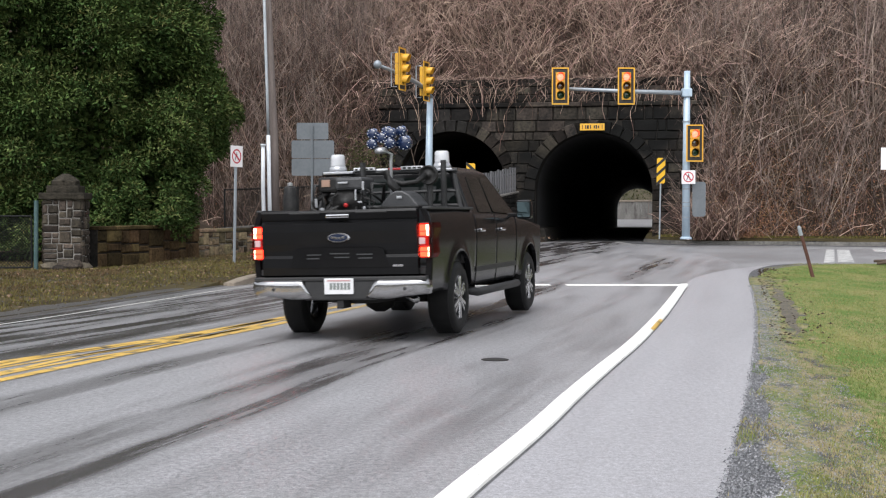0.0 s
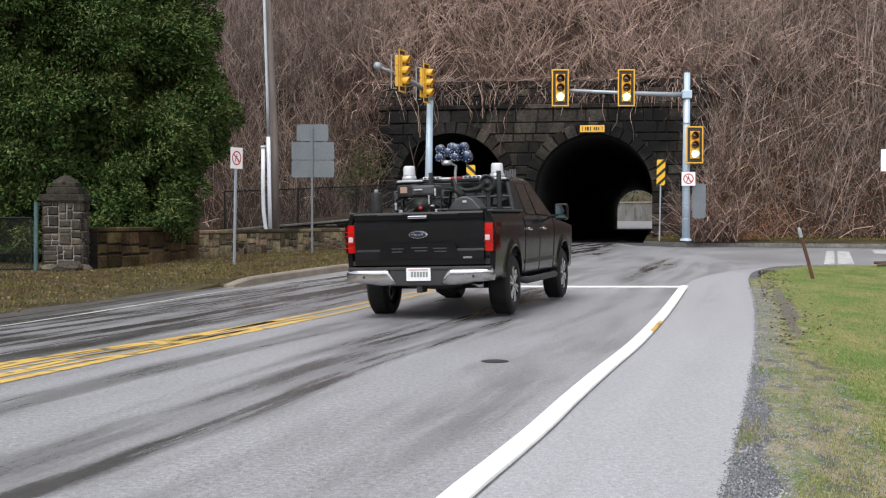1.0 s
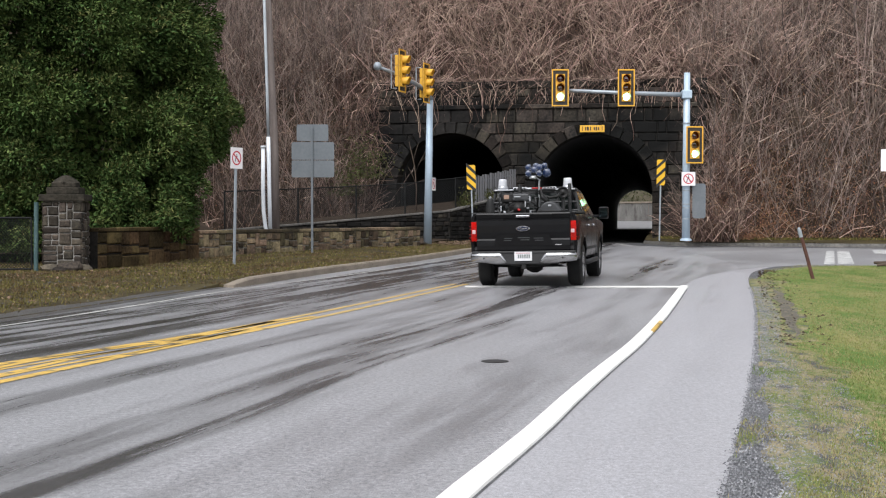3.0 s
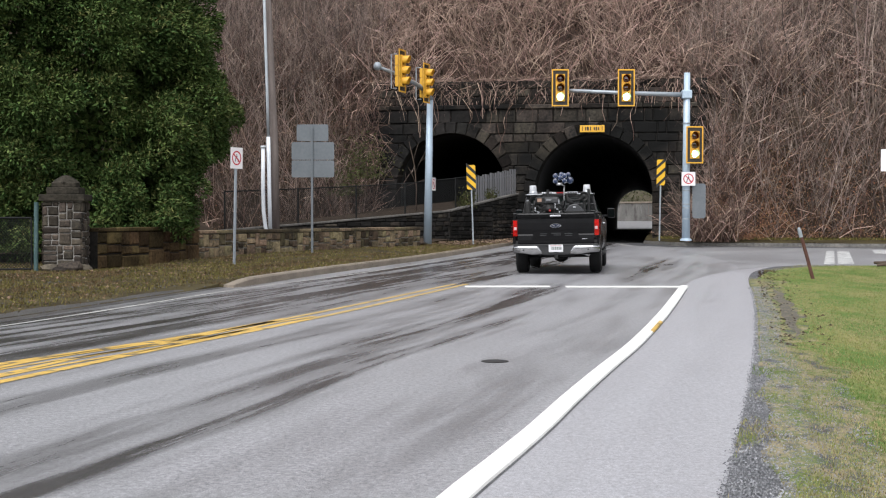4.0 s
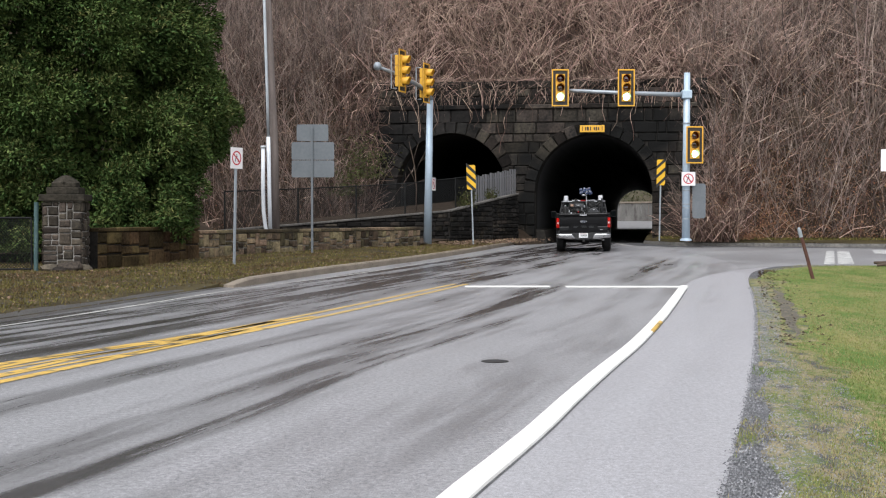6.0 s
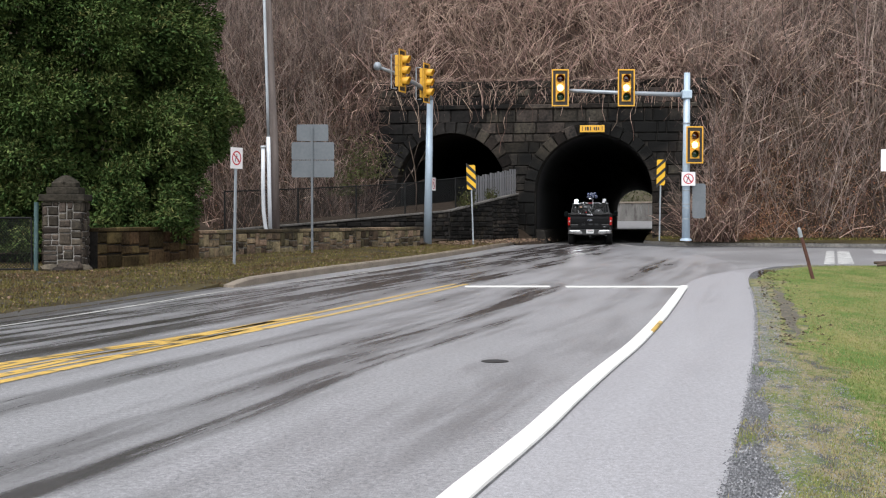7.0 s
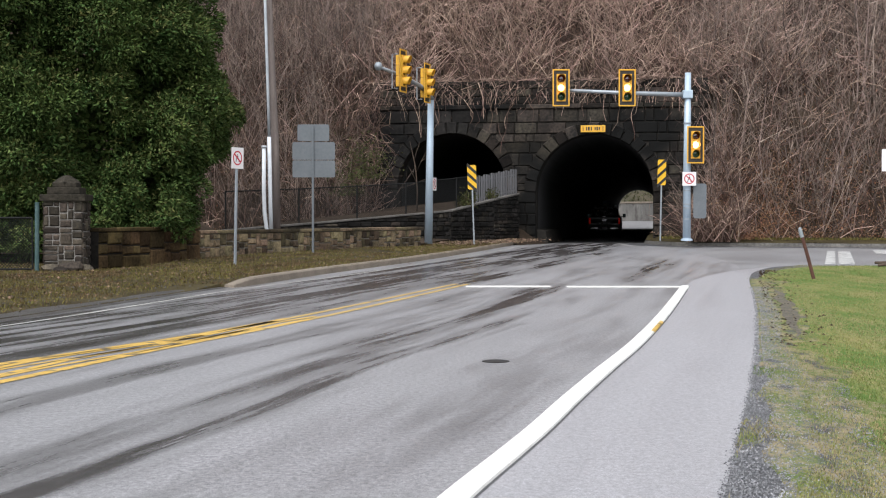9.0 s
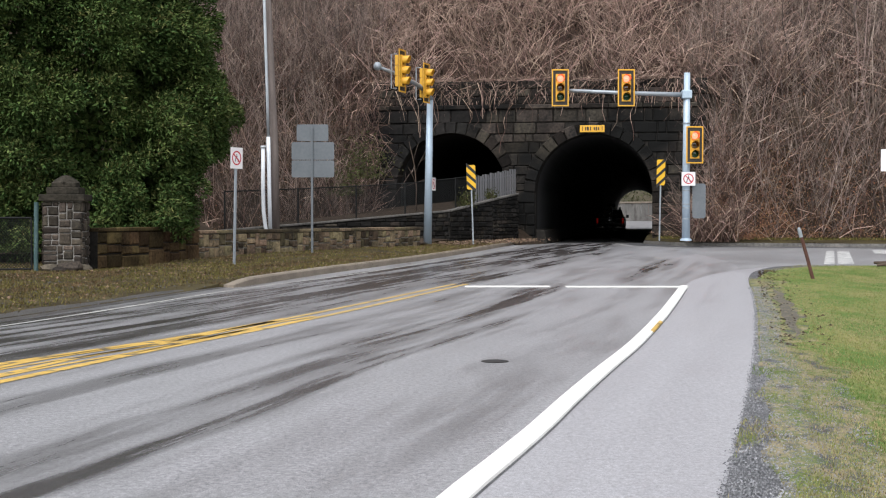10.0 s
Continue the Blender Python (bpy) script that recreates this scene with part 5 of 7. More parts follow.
def blades(name, spots, material, label, height, width, seed, category="grass"):
    rnd = random.Random(seed)
    v, f = [], []
    for x, y, z in spots:
        a = rnd.uniform(0, 2 * math.pi)
        h = height * rnd.uniform(0.5, 1.3)
        w = width * rnd.uniform(0.7, 1.3)
        s, t = Vector((math.cos(a), math.sin(a), 0)) * w, Vector((rnd.gauss(0, 0.45), rnd.gauss(0, 0.45), 1)) * h
        p = Vector((x, y, z))
        k = len(v)
        v.extend((p - s, p + s, p + t * 0.6 + s * 0.6, p + t))
        f.append((k, k + 1, k + 2, k + 3))
    tagged(part(name, (v, f), material), label, category, kind="stuff")


def vegetation():
    rnd = random.Random(5)

    def edge_x(y):
        return float(np.interp(y, ey, ex))
    green, dry, stones = [], [], []
    py, px = [p.y for p in PATH_EDGE if p.y < 29], [p.x for p in PATH_EDGE if p.y < 29]
    ey, ex = [p.y for p in GRAVEL_EDGE], [p.x for p in GRAVEL_EDGE]
    straw = []
    while len(green) < 190000:
        y = 6 + 30 * rnd.random() ** 1.7
        start = float(np.interp(min(y, 28.5), py, px))
        x = start + rnd.random() * (0.35 * y + 1.4)
        if y > 29 and x < 7.05 + (y - 29) * 0.42:
            continue
        gap = edge_x(min(y, 28.5)) - start
        d = x - start
        tuft = noise.noise((x * 3.0, y * 0.8, 4))
        if d < gap + 0.25 * tuft:  # tufts and moss in the gravel
            keep = noise.noise((x * 2.2, y * 0.9, 12)) - 0.1 + 0.02 * (y - 8)
            if rnd.random() > keep * 1.6:
                continue
        patch = noise.noise((x * 0.9, y * 0.16, 0)) + 0.7 * tuft + 0.5 * max(0.0, 1 - (d - gap) / 1.3)
        worn = max(0.0, 1 - abs(d - gap - 0.25) / 0.3) * (15 < y < 24)
        if rnd.random() < worn * 0.85:
            continue
        if patch > 0.24 and rnd.random() < 0.68:
            (straw if rnd.random() < 0.7 else dry).append((x, y, 0.01))
        elif rnd.random() < 0.09:
            straw.append((x, y, 0.01))
        else:
            green.append((x, y, 0.01))
    for _ in range(16000):
        y = rnd.uniform(27.5, 36.4)
        x = float(np.interp(y, [27.5, 28.9, 33.1, 36.3], [6.5, 6.9, 7.9, 9.6])) + 7 * rnd.random() ** 1.2
        (straw if rnd.random() < 0.15 else dry if rnd.random() < 0.12 else green).append((x, y, 0.01))
    blades("grass", green, "grass", "short spring grass on the lawn", 0.022, 0.0034, 1)
    blades("dead_grass", dry, "dry_grass", "brown dead grass among the lawn", 0.018, 0.0026, 2)
    blades("straw_grass", straw, "straw", "straw-coloured dry grass among the lawn", 0.02, 0.0034, 7)
    v, f = [], []
    for _ in range(34000):
        y = 5.5 + 20 * rnd.random() ** 2.2
        x0, x1 = float(np.interp(y, py, px)), edge_x(y)
        x = x0 + (x1 - x0 + (0.4 if y < 11 else 0.15)) * rnd.random() ** 1.25 - abs(rnd.gauss(0, 0.02))
        s = rnd.uniform(0.003, 0.0095)
        p = Vector((x, y, 0.006 if x < x0 + 0.3 * (x1 - x0) else 0.014))
        q = len(v)
        r = rnd.uniform(0, 3)
        for a in (0, 1.57, 3.14, 4.71):
            v.append(p + Vector((math.cos(a + r) * s, math.sin(a + r) * s * 0.8, 0)))
        v.append(p + Vector((rnd.gauss(0, 0.3) * s, rnd.gauss(0, 0.3) * s, s * 0.9)))
        f.extend((q + j, q + (j + 1) % 4, q + 4) for j in range(4))
    wv, wf = [], []  # worn, mossy border where gravel and lawn run into one another
    ring = [5.6 + 0.25 * k for k in range(93)]
    for y in ring:
        a, b = float(np.interp(y, py, px)), edge_x(y)
        lo = a + (b - a) * (0.5 + 0.5 * noise.noise((y * 1.1, 2, 0))) * max(0.1, min(1.0, (16 - y) / 9))
        hi = b + 0.38 + 0.4 * noise.noise((y * 0.9, 7, 0)) + 0.2 * noise.noise((y * 3.1, 1, 0))
        wv += [(lo, y, 0.003), (lo + 0.04, y, 0.0155), (max(hi, lo + 0.1), y, 0.0165), (max(hi, lo + 0.1) + 0.03, y, 0.011)]
    for k, j in itertools.product(range(len(ring) - 1), range(3)):
        wf.append((k * 4 + j, k * 4 + j + 1, k * 4 + j + 5, k * 4 + j + 4))
    tagged(part("lawn_edge", (wv, wf), "worn_lawn"), "worn mossy edge of the lawn mixed with grit", "lawn", kind="structure")
    mv, mf = [], []  # bare trodden strip inside the lawn's edge
    for k in range(25):
        y = 15.0 + 0.4 * k
        mid = edge_x(y) + 0.3 + 0.12 * noise.noise((y * 0.8, 0, 3))
        half = 0.1 * math.sin(math.pi * k / 24) * (1 + 0.9 * noise.noise((y * 1.3, 5, 1)))
        mv += [(mid - half - 0.01, y, 0.019), (mid, y, 0.023), (mid + half + 0.01, y, 0.019)]
    for k, j in itertools.product(range(24), range(2)):
        mf.append((k * 3 + j, k * 3 + j + 1, k * 3 + j + 4, k * 3 + j + 3))
    tagged(part("mud_strip", (mv, mf), "mud"), "bare trodden mud along the lawn's edge", "mud", kind="structure")
    cv, cf = [], []  # torn sods and mud at the lawn's edge
    for _ in range(420):
        y = rnd.uniform(14, 33)
        x = float(np.interp(y, ey + [33.1], ex + [7.8])) + abs(rnd.gauss(0.2, 0.25))
        s = rnd.uniform(0.015, 0.055)
        k = len(cv)
        n = 6
        for a in range(n):
            q = s * rnd.uniform(0.7, 1.3)
            cv.append(Vector((x + q * math.cos(a * 1.047), y + q * math.sin(a * 1.047), 0.0)))
        cv.append(Vector((x, y, 0.015 + s * 0.35)))
        cf.extend((k + a, k + (a + 1) % n, k + n) for a in range(n))
    tagged(part("mud_clods", (cv, cf), "ground"), "brown mud and torn sods along the lawn's edge", "mud", kind="stuff")
    tagged(part("loose_gravel", (v, f), "pebble"), "loose grey gravel along the path's edge", "gravel", kind="stuff")
    # verge on the other side: dead grass, moss and leaves
    verge = bpy.data.objects["verge"].data
    tri = [[verge.vertices[i].co for i in p.vertices] for p in verge.polygons]
    near_tri = [t for t in tri if 14 < t[0].y < 63]
    dry, green, lv = [], [], ([], [])
    for _ in range(130000):
        a, b, c, d = rnd.choice(near_tri)
        p = a.lerp(b, rnd.random()).lerp(d.lerp(c, rnd.random()), rnd.random() ** 1.0)
        if p.y < 15 or p.y > 62:
            continue
        g = noise.noise((p.x * 0.6, p.y * 0.4, 9))
        if noise.noise((p.x * 1.1, p.y * 0.8, 2)) < -0.25 - 0.35 * rnd.random():
            continue
        if p.y < 25.5 and p.x > float(np.interp(p.y, [q.y for q in LEFT_EDGE], [q.x for q in LEFT_EDGE])) - 0.9 * rnd.random() - 0.3:
            continue
        (green if g > -0.2 and rnd.random() < 0.75 else dry).append(p)
        if rnd.random() < 0.07:
            s, t = (Vector((rnd.gauss(0, 1), rnd.gauss(0, 1), rnd.gauss(0, 0.4))).normalized() * rnd.uniform(0.018, 0.04) for _ in "ab")
            k = len(lv[0])
            q = p + Vector((0, 0, 0.03))
            lv[0].extend((q - s, q + t * 0.7, q + s, q - t * 0.7))
            lv[1].append((k, k + 1, k + 2, k + 3))
    blades("verge_grass", dry, "dry_grass", "matted dead grass on the verge", 0.05, 0.009, 3)
    blades("verge_moss", green, "olive_grass", "thin green grass on the verge", 0.045, 0.008, 4)
    foot = smooth_line([(-0.6, 52.6), (1.0, 56.5), (2.6, 59.5), (3.4, 61.5)])
    bank = smooth_line([(10.2, 61.5), (11.0, 59.6), (13.9, 58.6), (22, 56.2), (30, 55)])
    grn = []
    for _ in range(5200):
        if rnd.random() < 0.35:
            p = rnd.choice(foot)
            q = Vector((p.x + rnd.gauss(0.3, 0.5), p.y + rnd.gauss(-0.5, 0.6), rnd.uniform(0.17, 0.3)))
        else:
            p = rnd.choice(bank)
            q = Vector((p.x + rnd.uniform(-0.5, 0.5), p.y + abs(rnd.gauss(0.6, 0.9)), rnd.uniform(0.42, 0.62)))
            grn.append(Vector((q.x, p.y - rnd.uniform(0.1, 0.9), 0.3)))
        s, t = (Vector((rnd.gauss(0, 1), rnd.gauss(0, 1), rnd.gauss(0, 0.5))).normalized() * rnd.uniform(0.03, 0.07) for _ in "ab")
        k = len(lv[0])
        lv[0].extend((q - s, q + t * 0.7, q + s, q - t * 0.7))
        lv[1].append((k, k + 1, k + 2, k + 3))
    blades("bank_grass", grn, "olive_grass", "thin yellow-green grass on the far bank", 0.1, 0.02, 6)
    tagged(part("leaf_litter", lv, "litter"), "fallen brown leaves on the verge", "leaves", kind="stuff")
    v, f = [], []  # pale scraps and gravel kicked onto the verge
    for _ in range(2600):
        p = rnd.choice(near_tri)
        q = p[0].lerp(p[1], rnd.random()).lerp(p[3].lerp(p[2], rnd.random()), rnd.random() ** 4)
        if q.y < 15 or q.y > 60:
            continue
        s = rnd.uniform(0.008, 0.03) * (1.6 if rnd.random() < 0.06 else 1)
        k = len(v)
        for a in (0, 1.57, 3.14, 4.71):
            v.append(q + Vector((math.cos(a) * s, math.sin(a) * s, 0.0)))
        v.append(q + Vector((0, 0, s)))
        f.extend((k + j, k + (j + 1) % 4, k + 4) for j in range(4))
    tagged(part("kicked_gravel", (v, f), "wet_soil"), "grey stones scattered over the verge's edge", "gravel", kind="stuff")
    bm = bmesh.new()  # a bare sapling before the disused arch
    tube(bm, [(0, 0, -0.1), (0.03, 0, 1.2), (-0.05, 0, 2.2), (-0.3, 0, 3.3)], [0.04, 0.03, 0.022, 0.008], 7)
    for p, q in (((-0.03, 0, 1.9), (0.45, 0.1, 2.9)), ((0.02, 0, 1.4), (-0.35, 0, 2.2)), ((-0.1, 0, 2.5), (0.15, 0, 3.3)), ((0.25, 0.05, 2.45), (0.6, 0, 2.6))):
        tube(bm, [p, (Vector(p) + Vector(q)) / 2 + Vector((0, 0, 0.05)), q], [0.018, 0.012, 0.005], 6)
    sap = part("bare_sapling", bm, "bark", smooth=True)
    sap.matrix_world = pose(-1.2, 59.5, 1.3)
    tagged(sap, "thin bare sapling on the ramp before the disused arch", "tree")
    # small evergreen shrubs on the ramp and by the headwall
    for x, y, z, s, n in ((1.0, 58.6, 1.7, 0.55, 420), (2.1, 60.0, 2.0, 0.4, 260), (-3.6, 62.0, 3.0, 1.5, 1100), (-4.3, 61.5, 2.2, 1.0, 400)):
        v, f = [], []
        for _ in range(n):
            o = Vector((rnd.gauss(0, 0.4), rnd.gauss(0, 0.3), abs(rnd.gauss(0.35, 0.45)))) * s
            d = Vector((rnd.gauss(0, 0.6), rnd.gauss(0, 0.6), rnd.gauss(0.5, 0.5))).normalized()
            w = d.cross(Vector((rnd.gauss(0, 1), rnd.gauss(0, 1), 0.2))).normalized()
            ln = rnd.uniform(0.07, 0.16)
            k = len(v)
            v.extend((o, o + d * ln * 0.5 + w * 0.03, o + d * ln, o + d * ln * 0.5 - w * 0.03))
            f.append((k, k + 1, k + 2, k + 3))
        sh = empty("shrub", pose(x, y, z), "small olive-green shrub growing by the old stonework", "shrub")
        part("foliage", (v, f), "shrub_leaf", sh)
        bm = bmesh.new()
        for _ in range(7):
            tube(bm, [(0, 0, -0.15), (rnd.gauss(0, 0.2) * s, rnd.gauss(0, 0.2) * s, 0.9 * s)], [0.02, 0.006], 5)
        part("stems", bm, "bark", sh)


# ---- stones of the walls, one by one ----
def stone_mesh(w, h, d, rnd, rough=0.02):
    """A dressed block with a rough, slightly domed face towards -y; its back lies at y = d."""
    bm = bmesh.new()
    e = min(0.035, 0.2 * min(w, h))
    xs, zs = (-w / 2, -w / 2 + e, w / 2 - e, w / 2), (-h / 2, -h / 2 + e, h / 2 - e, h / 2)
    g = {}
    for i, j in itertools.product(range(4), range(4)):
        inner = i in (1, 2) and j in (1, 2)
        y = (-rnd.uniform(0.2, 1.0) * rough - 0.012) if inner else 0.012 + rnd.uniform(0, 0.006)
        g[i, j] = bm.verts.new((xs[i] + rnd.uniform(-1, 1) * e * 0.2, y, zs[j] + rnd.uniform(-1, 1) * e * 0.2))
    for i, j in itertools.product(range(3), range(3)):
        bm.faces.new((g[i, j], g[i + 1, j], g[i + 1, j + 1], g[i, j + 1]))
    loop = [g[i, 0] for i in range(4)] + [g[3, j] for j in (1, 2, 3)] + [g[i, 3] for i in (2, 1, 0)] + [g[0, j] for j in (2, 1)]
    back = [bm.verts.new((q.co.x, d, q.co.z)) for q in loop]
    for k in range(len(loop)):
        q = (k + 1) % len(loop)
        bm.faces.new((loop[q], loop[k], back[k], back[q]))
    return bm


def cells(x, z, w, h, most_w, most_h, rnd):
    """Split a rectangle into irregular stones: (x, z, width, height) of each."""
    if w > most_w * rnd.uniform(0.75, 1.25) and (w > h * 0.9 or h < most_h):
        c = w * rnd.uniform(0.34, 0.66)
        return cells(x, z, c, h, most_w, most_h, rnd) + cells(x + c, z, w - c, h, most_w, most_h, rnd)
    if h > most_h * rnd.uniform(0.75, 1.25):
        c = h * rnd.uniform(0.34, 0.66)
        return cells(x, z, w, c, most_w, most_h, rnd) + cells(x, z + c, w, h - c, most_w, most_h, rnd)
    return [(x, z, w, h)]


def portal_stones():
    rnd = random.Random(21)
    wall, parapet = bpy.data.objects["wall_portal"], bpy.data.objects["wall_parapet"]
    z = 0.0
    while z < 6.3:
        h = min(rnd.uniform(0.32, 0.66), 6.34 - z)
        if 6.34 - z - h < 0.3:
            h = 6.34 - z
        spans, x = [], WALL_L
        cuts = []
        for c, r, s in ARCHES:
            ring = r + 0.5
            lo = max(0, max(z - s, 0))
            if z + h / 2 < s:
                cuts.append((c - r - 0.0, c + r + 0.0))
            elif z < s + ring:
                q = math.sqrt(max(0, ring ** 2 - max(0, z + h * 0.35 - s) ** 2))
                cuts.append((c - q, c + q))
        edges = [WALL_L] + [e for c in sorted(cuts) for e in c] + [WALL_R]
        for a, b in zip(edges[::2], edges[1::2]):
            x = a
            while b - x > 0.12:
                w = rnd.uniform(0.35, 1.25)
                if b - x - w < 0.35:
                    w = b - x
                if w > 1.5:
                    w /= 2
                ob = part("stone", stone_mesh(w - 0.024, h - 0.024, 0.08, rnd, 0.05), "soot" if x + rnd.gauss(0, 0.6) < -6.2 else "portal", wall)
                ob.location = (x + w / 2, -0.02 - rnd.uniform(0, 0.035), z + h / 2)
                x += w
        z += h
    for c, r, s in ARCHES:
        n = 17
        for k in range(n):
            a = math.pi * (k + 0.5) / n
            w = math.pi * (r + 0.25) / n
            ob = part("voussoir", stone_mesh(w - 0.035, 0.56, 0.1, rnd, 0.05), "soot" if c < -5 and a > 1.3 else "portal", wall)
            ob.matrix_local = pose(c + (r + 0.27) * math.cos(a), -0.07 - rnd.uniform(0, 0.03), s + (r + 0.27) * math.sin(a)) @ Matrix.Rotation(math.pi / 2 - a, 4, "Y")
    x = WALL_L - 0.1
    while x < WALL_R:
        w = min(rnd.uniform(0.9, 1.6), WALL_R - x + 0.01)
        ob = part("coping_stone", stone_mesh(w - 0.02, 0.22, 0.4, rnd, 0.02), "portal", wall)
        ob.location = (x + w / 2, -0.14, 6.45)
        x += w
    for row in range(3):
        x = WALL_L - 0.1 + 0.4 * row
        while x < WALL_R - 0.4:
            w = rnd.uniform(0.7, 1.3)
            ob = part("stone", stone_mesh(w - 0.03, 0.34, 0.08, rnd, 0.04), "portal", parapet)
            ob.location = (x + w / 2, 0.2 - rnd.uniform(0, 0.03), 6.76 + 0.37 * row)
            x += w


def rubble_wall(name, a, b, z0, z1, thick, label, seed, size, mortar="wall_mortar", stone="wall_stone"):
    """A field-stone wall from a to b; stones proud on the side that the road sees."""
    rnd = random.Random(seed)
    a, b = Vector(a), Vector(b)
    ln = (b - a).length
    ang = math.degrees(math.atan2(b.y - a.y, b.x - a.x))
    bm = bmesh.new()
    box(bm, 0, ln, 0.012, thick, z0, z1 - 0.1)
    wall = part(name, bm, mortar)
    wall.matrix_world = pose(a.x, a.y, 0, 0, 0, ang)
    tagged(wall, label, "wall", kind="structure")
    for x, z, w, h in cells(0.0, z0, ln, z1 - 0.1 - z0, *size, rnd):
        ob = part("stone", stone_mesh(w - 0.032, h - 0.032, 0.06, rnd, 0.03), stone, wall)
        ob.location = (x + w / 2, -0.006 - rnd.uniform(0, 0.012), z + h / 2)
    x = 0.0
    while x < ln - 0.05:
        w = min(rnd.uniform(0.6, 1.3), ln - x)
        bm = bmesh.new()
        box(bm, -w / 2 + 0.008, w / 2 - 0.008, -0.05, thick + 0.04, z1 - 0.1, z1 - rnd.uniform(0, 0.015), 0.015)
        ob = part("cap_stone", bm, stone, wall)
        ob.location = (x + w / 2, 0, 0)
        x += w
    return wall


def ramp_stones():
    """Rough courses on the ramp's retaining wall, and its pale ledge."""
    rnd = random.Random(77)
    wall = bpy.data.objects["wall_ramp"]
    P = [(-8.8, 52.6, 0.7), (-5.2, 55.0, 1.0), (0.3, 57.6, 1.5), (2.2, 59.7, 2.0), (3.45, 61.9, 2.3)]
    for a, b in itertools.pairwise(P):
        d = Vector((b[0] - a[0], b[1] - a[1]))
        ang = math.degrees(math.atan2(d.y, d.x))
        z = 0.15
        while z < b[2] - 0.1:
            h = rnd.uniform(0.13, 0.26)
            x = 0.0
            while x < d.length - 0.05:
                w = min(rnd.uniform(0.22, 0.6), d.length - x)
                top = a[2] + (b[2] - a[2]) * (x / d.length)
                hh = min(h, top - 0.03 - z)
                if hh > 0.08 and w > 0.1:
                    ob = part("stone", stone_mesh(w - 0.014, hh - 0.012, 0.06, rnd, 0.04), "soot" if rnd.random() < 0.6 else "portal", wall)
                    t = (x + w / 2) / d.length
                    ob.matrix_world = pose(a[0] + d.x * t, a[1] + d.y * t, z + hh / 2, 0, 0, ang) @ pose(0, -0.014 - rnd.uniform(0, 0.02), 0)
                x += w
            z += h
        bm = bmesh.new()
        box(bm, 0, d.length, -0.07, 0.2, -0.03, 0.05, 0.02)
        cap = part("ledge", bm, "old_kerb", wall, "weathered concrete ledge")
        cap.matrix_world = pose(a[0], a[1], a[2] + 0.02, 0, -math.degrees(math.atan2(b[2] - a[2], d.length)), ang)


def stone_pillar():
    rnd = random.Random(8)
    pil = empty("stone_pillar", pose(-9.27, 33.1, -0.02, 0, 0, 4), "square field-stone gate pillar with pale joints and a stepped cap", "pillar")
    pil.scale = (0.85, 0.85, 0.97)
    bm = bmesh.new()
    box(bm, -0.54, 0.54, -0.54, 0.54, 0, 1.78)
    part("core", bm, "pale_mortar", pil, "pale mortar core")
    for side in range(4):
        m = Matrix.Rotation(math.pi / 2 * side, 4, "Z")
        for x, z, w, h in cells(-0.56, 0.0, 1.12, 1.77, 0.5, 0.3, rnd):
            ob = part("stone", stone_mesh(w - 0.022, h - 0.022, 0.05, rnd, 0.02), "fieldstone", pil)
            ob.matrix_local = m @ pose(x + w / 2, -0.556, z + h / 2)
    for w, z0, z1 in ((0.64, 1.78, 1.95), (0.46, 1.95, 2.13), (0.34, 2.13, 2.25)):
        bm = bmesh.new()
        box(bm, -w, w, -w, w, z0, z1, 0.025)
        part("cap_slab", bm, "mossy_stone", pil, "dark mossy cap slab")
    bm = bmesh.new()
    spin(bm, [(0.4, 2.25), (0.3, 2.33), (0.1, 2.43), (0.0, 2.44)], (0, 0, 0), "z", 4)
    part("cap_top", bm, "mossy_stone", pil, "dark mossy pyramid top")


signs()
mast_right()
mast_left()
left_side()
ramp()
small_things()
vegetation()


# ---- the pickup truck; its origin lies on the road under the middle of the rear bumper, y forward ----
M["paint"] = mat("black_car_paint", (0.006, 0.006, 0.0065), (0.009, 0.009, 0.0095), rough=0.2, big=3, fine=60, bump=0.004, spec=0.16, coat=0.0, dirt=((0.013, 0.012, 0.012), 1.6, 0.62))
M["trim_black"] = mat("black_plastic", (0.013, 0.013, 0.014), (0.024, 0.024, 0.024), rough=0.55, big=4, fine=60, bump=0.08)
M["under"] = mat("underbody_black", (0.008, 0.008, 0.008), (0.018, 0.017, 0.016), rough=0.8, big=3, fine=30, bump=0.2)
M["tyre"] = mat("wet_tyre_rubber", (0.008, 0.008, 0.008), (0.015, 0.015, 0.015), spec=0.2, rough=0.6, big=5, fine=60, bump=0.15)
M["chrome"] = mat("chrome", (0.62, 0.62, 0.64), (0.52, 0.52, 0.54), rough=0.16, metal=1.0, big=3, fine=30, bump=0.02)
M["chrome_dirty"] = mat("road_film_chrome", (0.40, 0.40, 0.405), (0.30, 0.297, 0.294), rough=0.2, metal=0.97, big=0.8, fine=3, bump=0.01)
M["tint"] = mat("tinted_glass", (0.006, 0.009, 0.008), (0.009, 0.012, 0.011), rough=0.05, bump=0, spec=0.2)
M["rim"] = mat("polished_rim", (0.42, 0.42, 0.43), (0.32, 0.32, 0.33), rough=0.2, metal=0.9, big=5, fine=30, bump=0.02)
M["mirror"] = mat("mirror_glass", (0.12, 0.16, 0.17), (0.1, 0.14, 0.15), rough=0.03, metal=1.0, bump=0)
M["plate"] = mat("licence_plate", (0.72, 0.72, 0.72), (0.62, 0.62, 0.63), rough=0.4, big=8, fine=40, bump=0.03)
M["plate_bar"] = mat("plate_bars", (0.16, 0.18, 0.17), (0.22, 0.24, 0.23), rough=0.5, bump=0)
M["plate_red"] = mat("plate_red_bar", (0.5, 0.3, 0.3), (0.45, 0.28, 0.28), rough=0.5, bump=0)
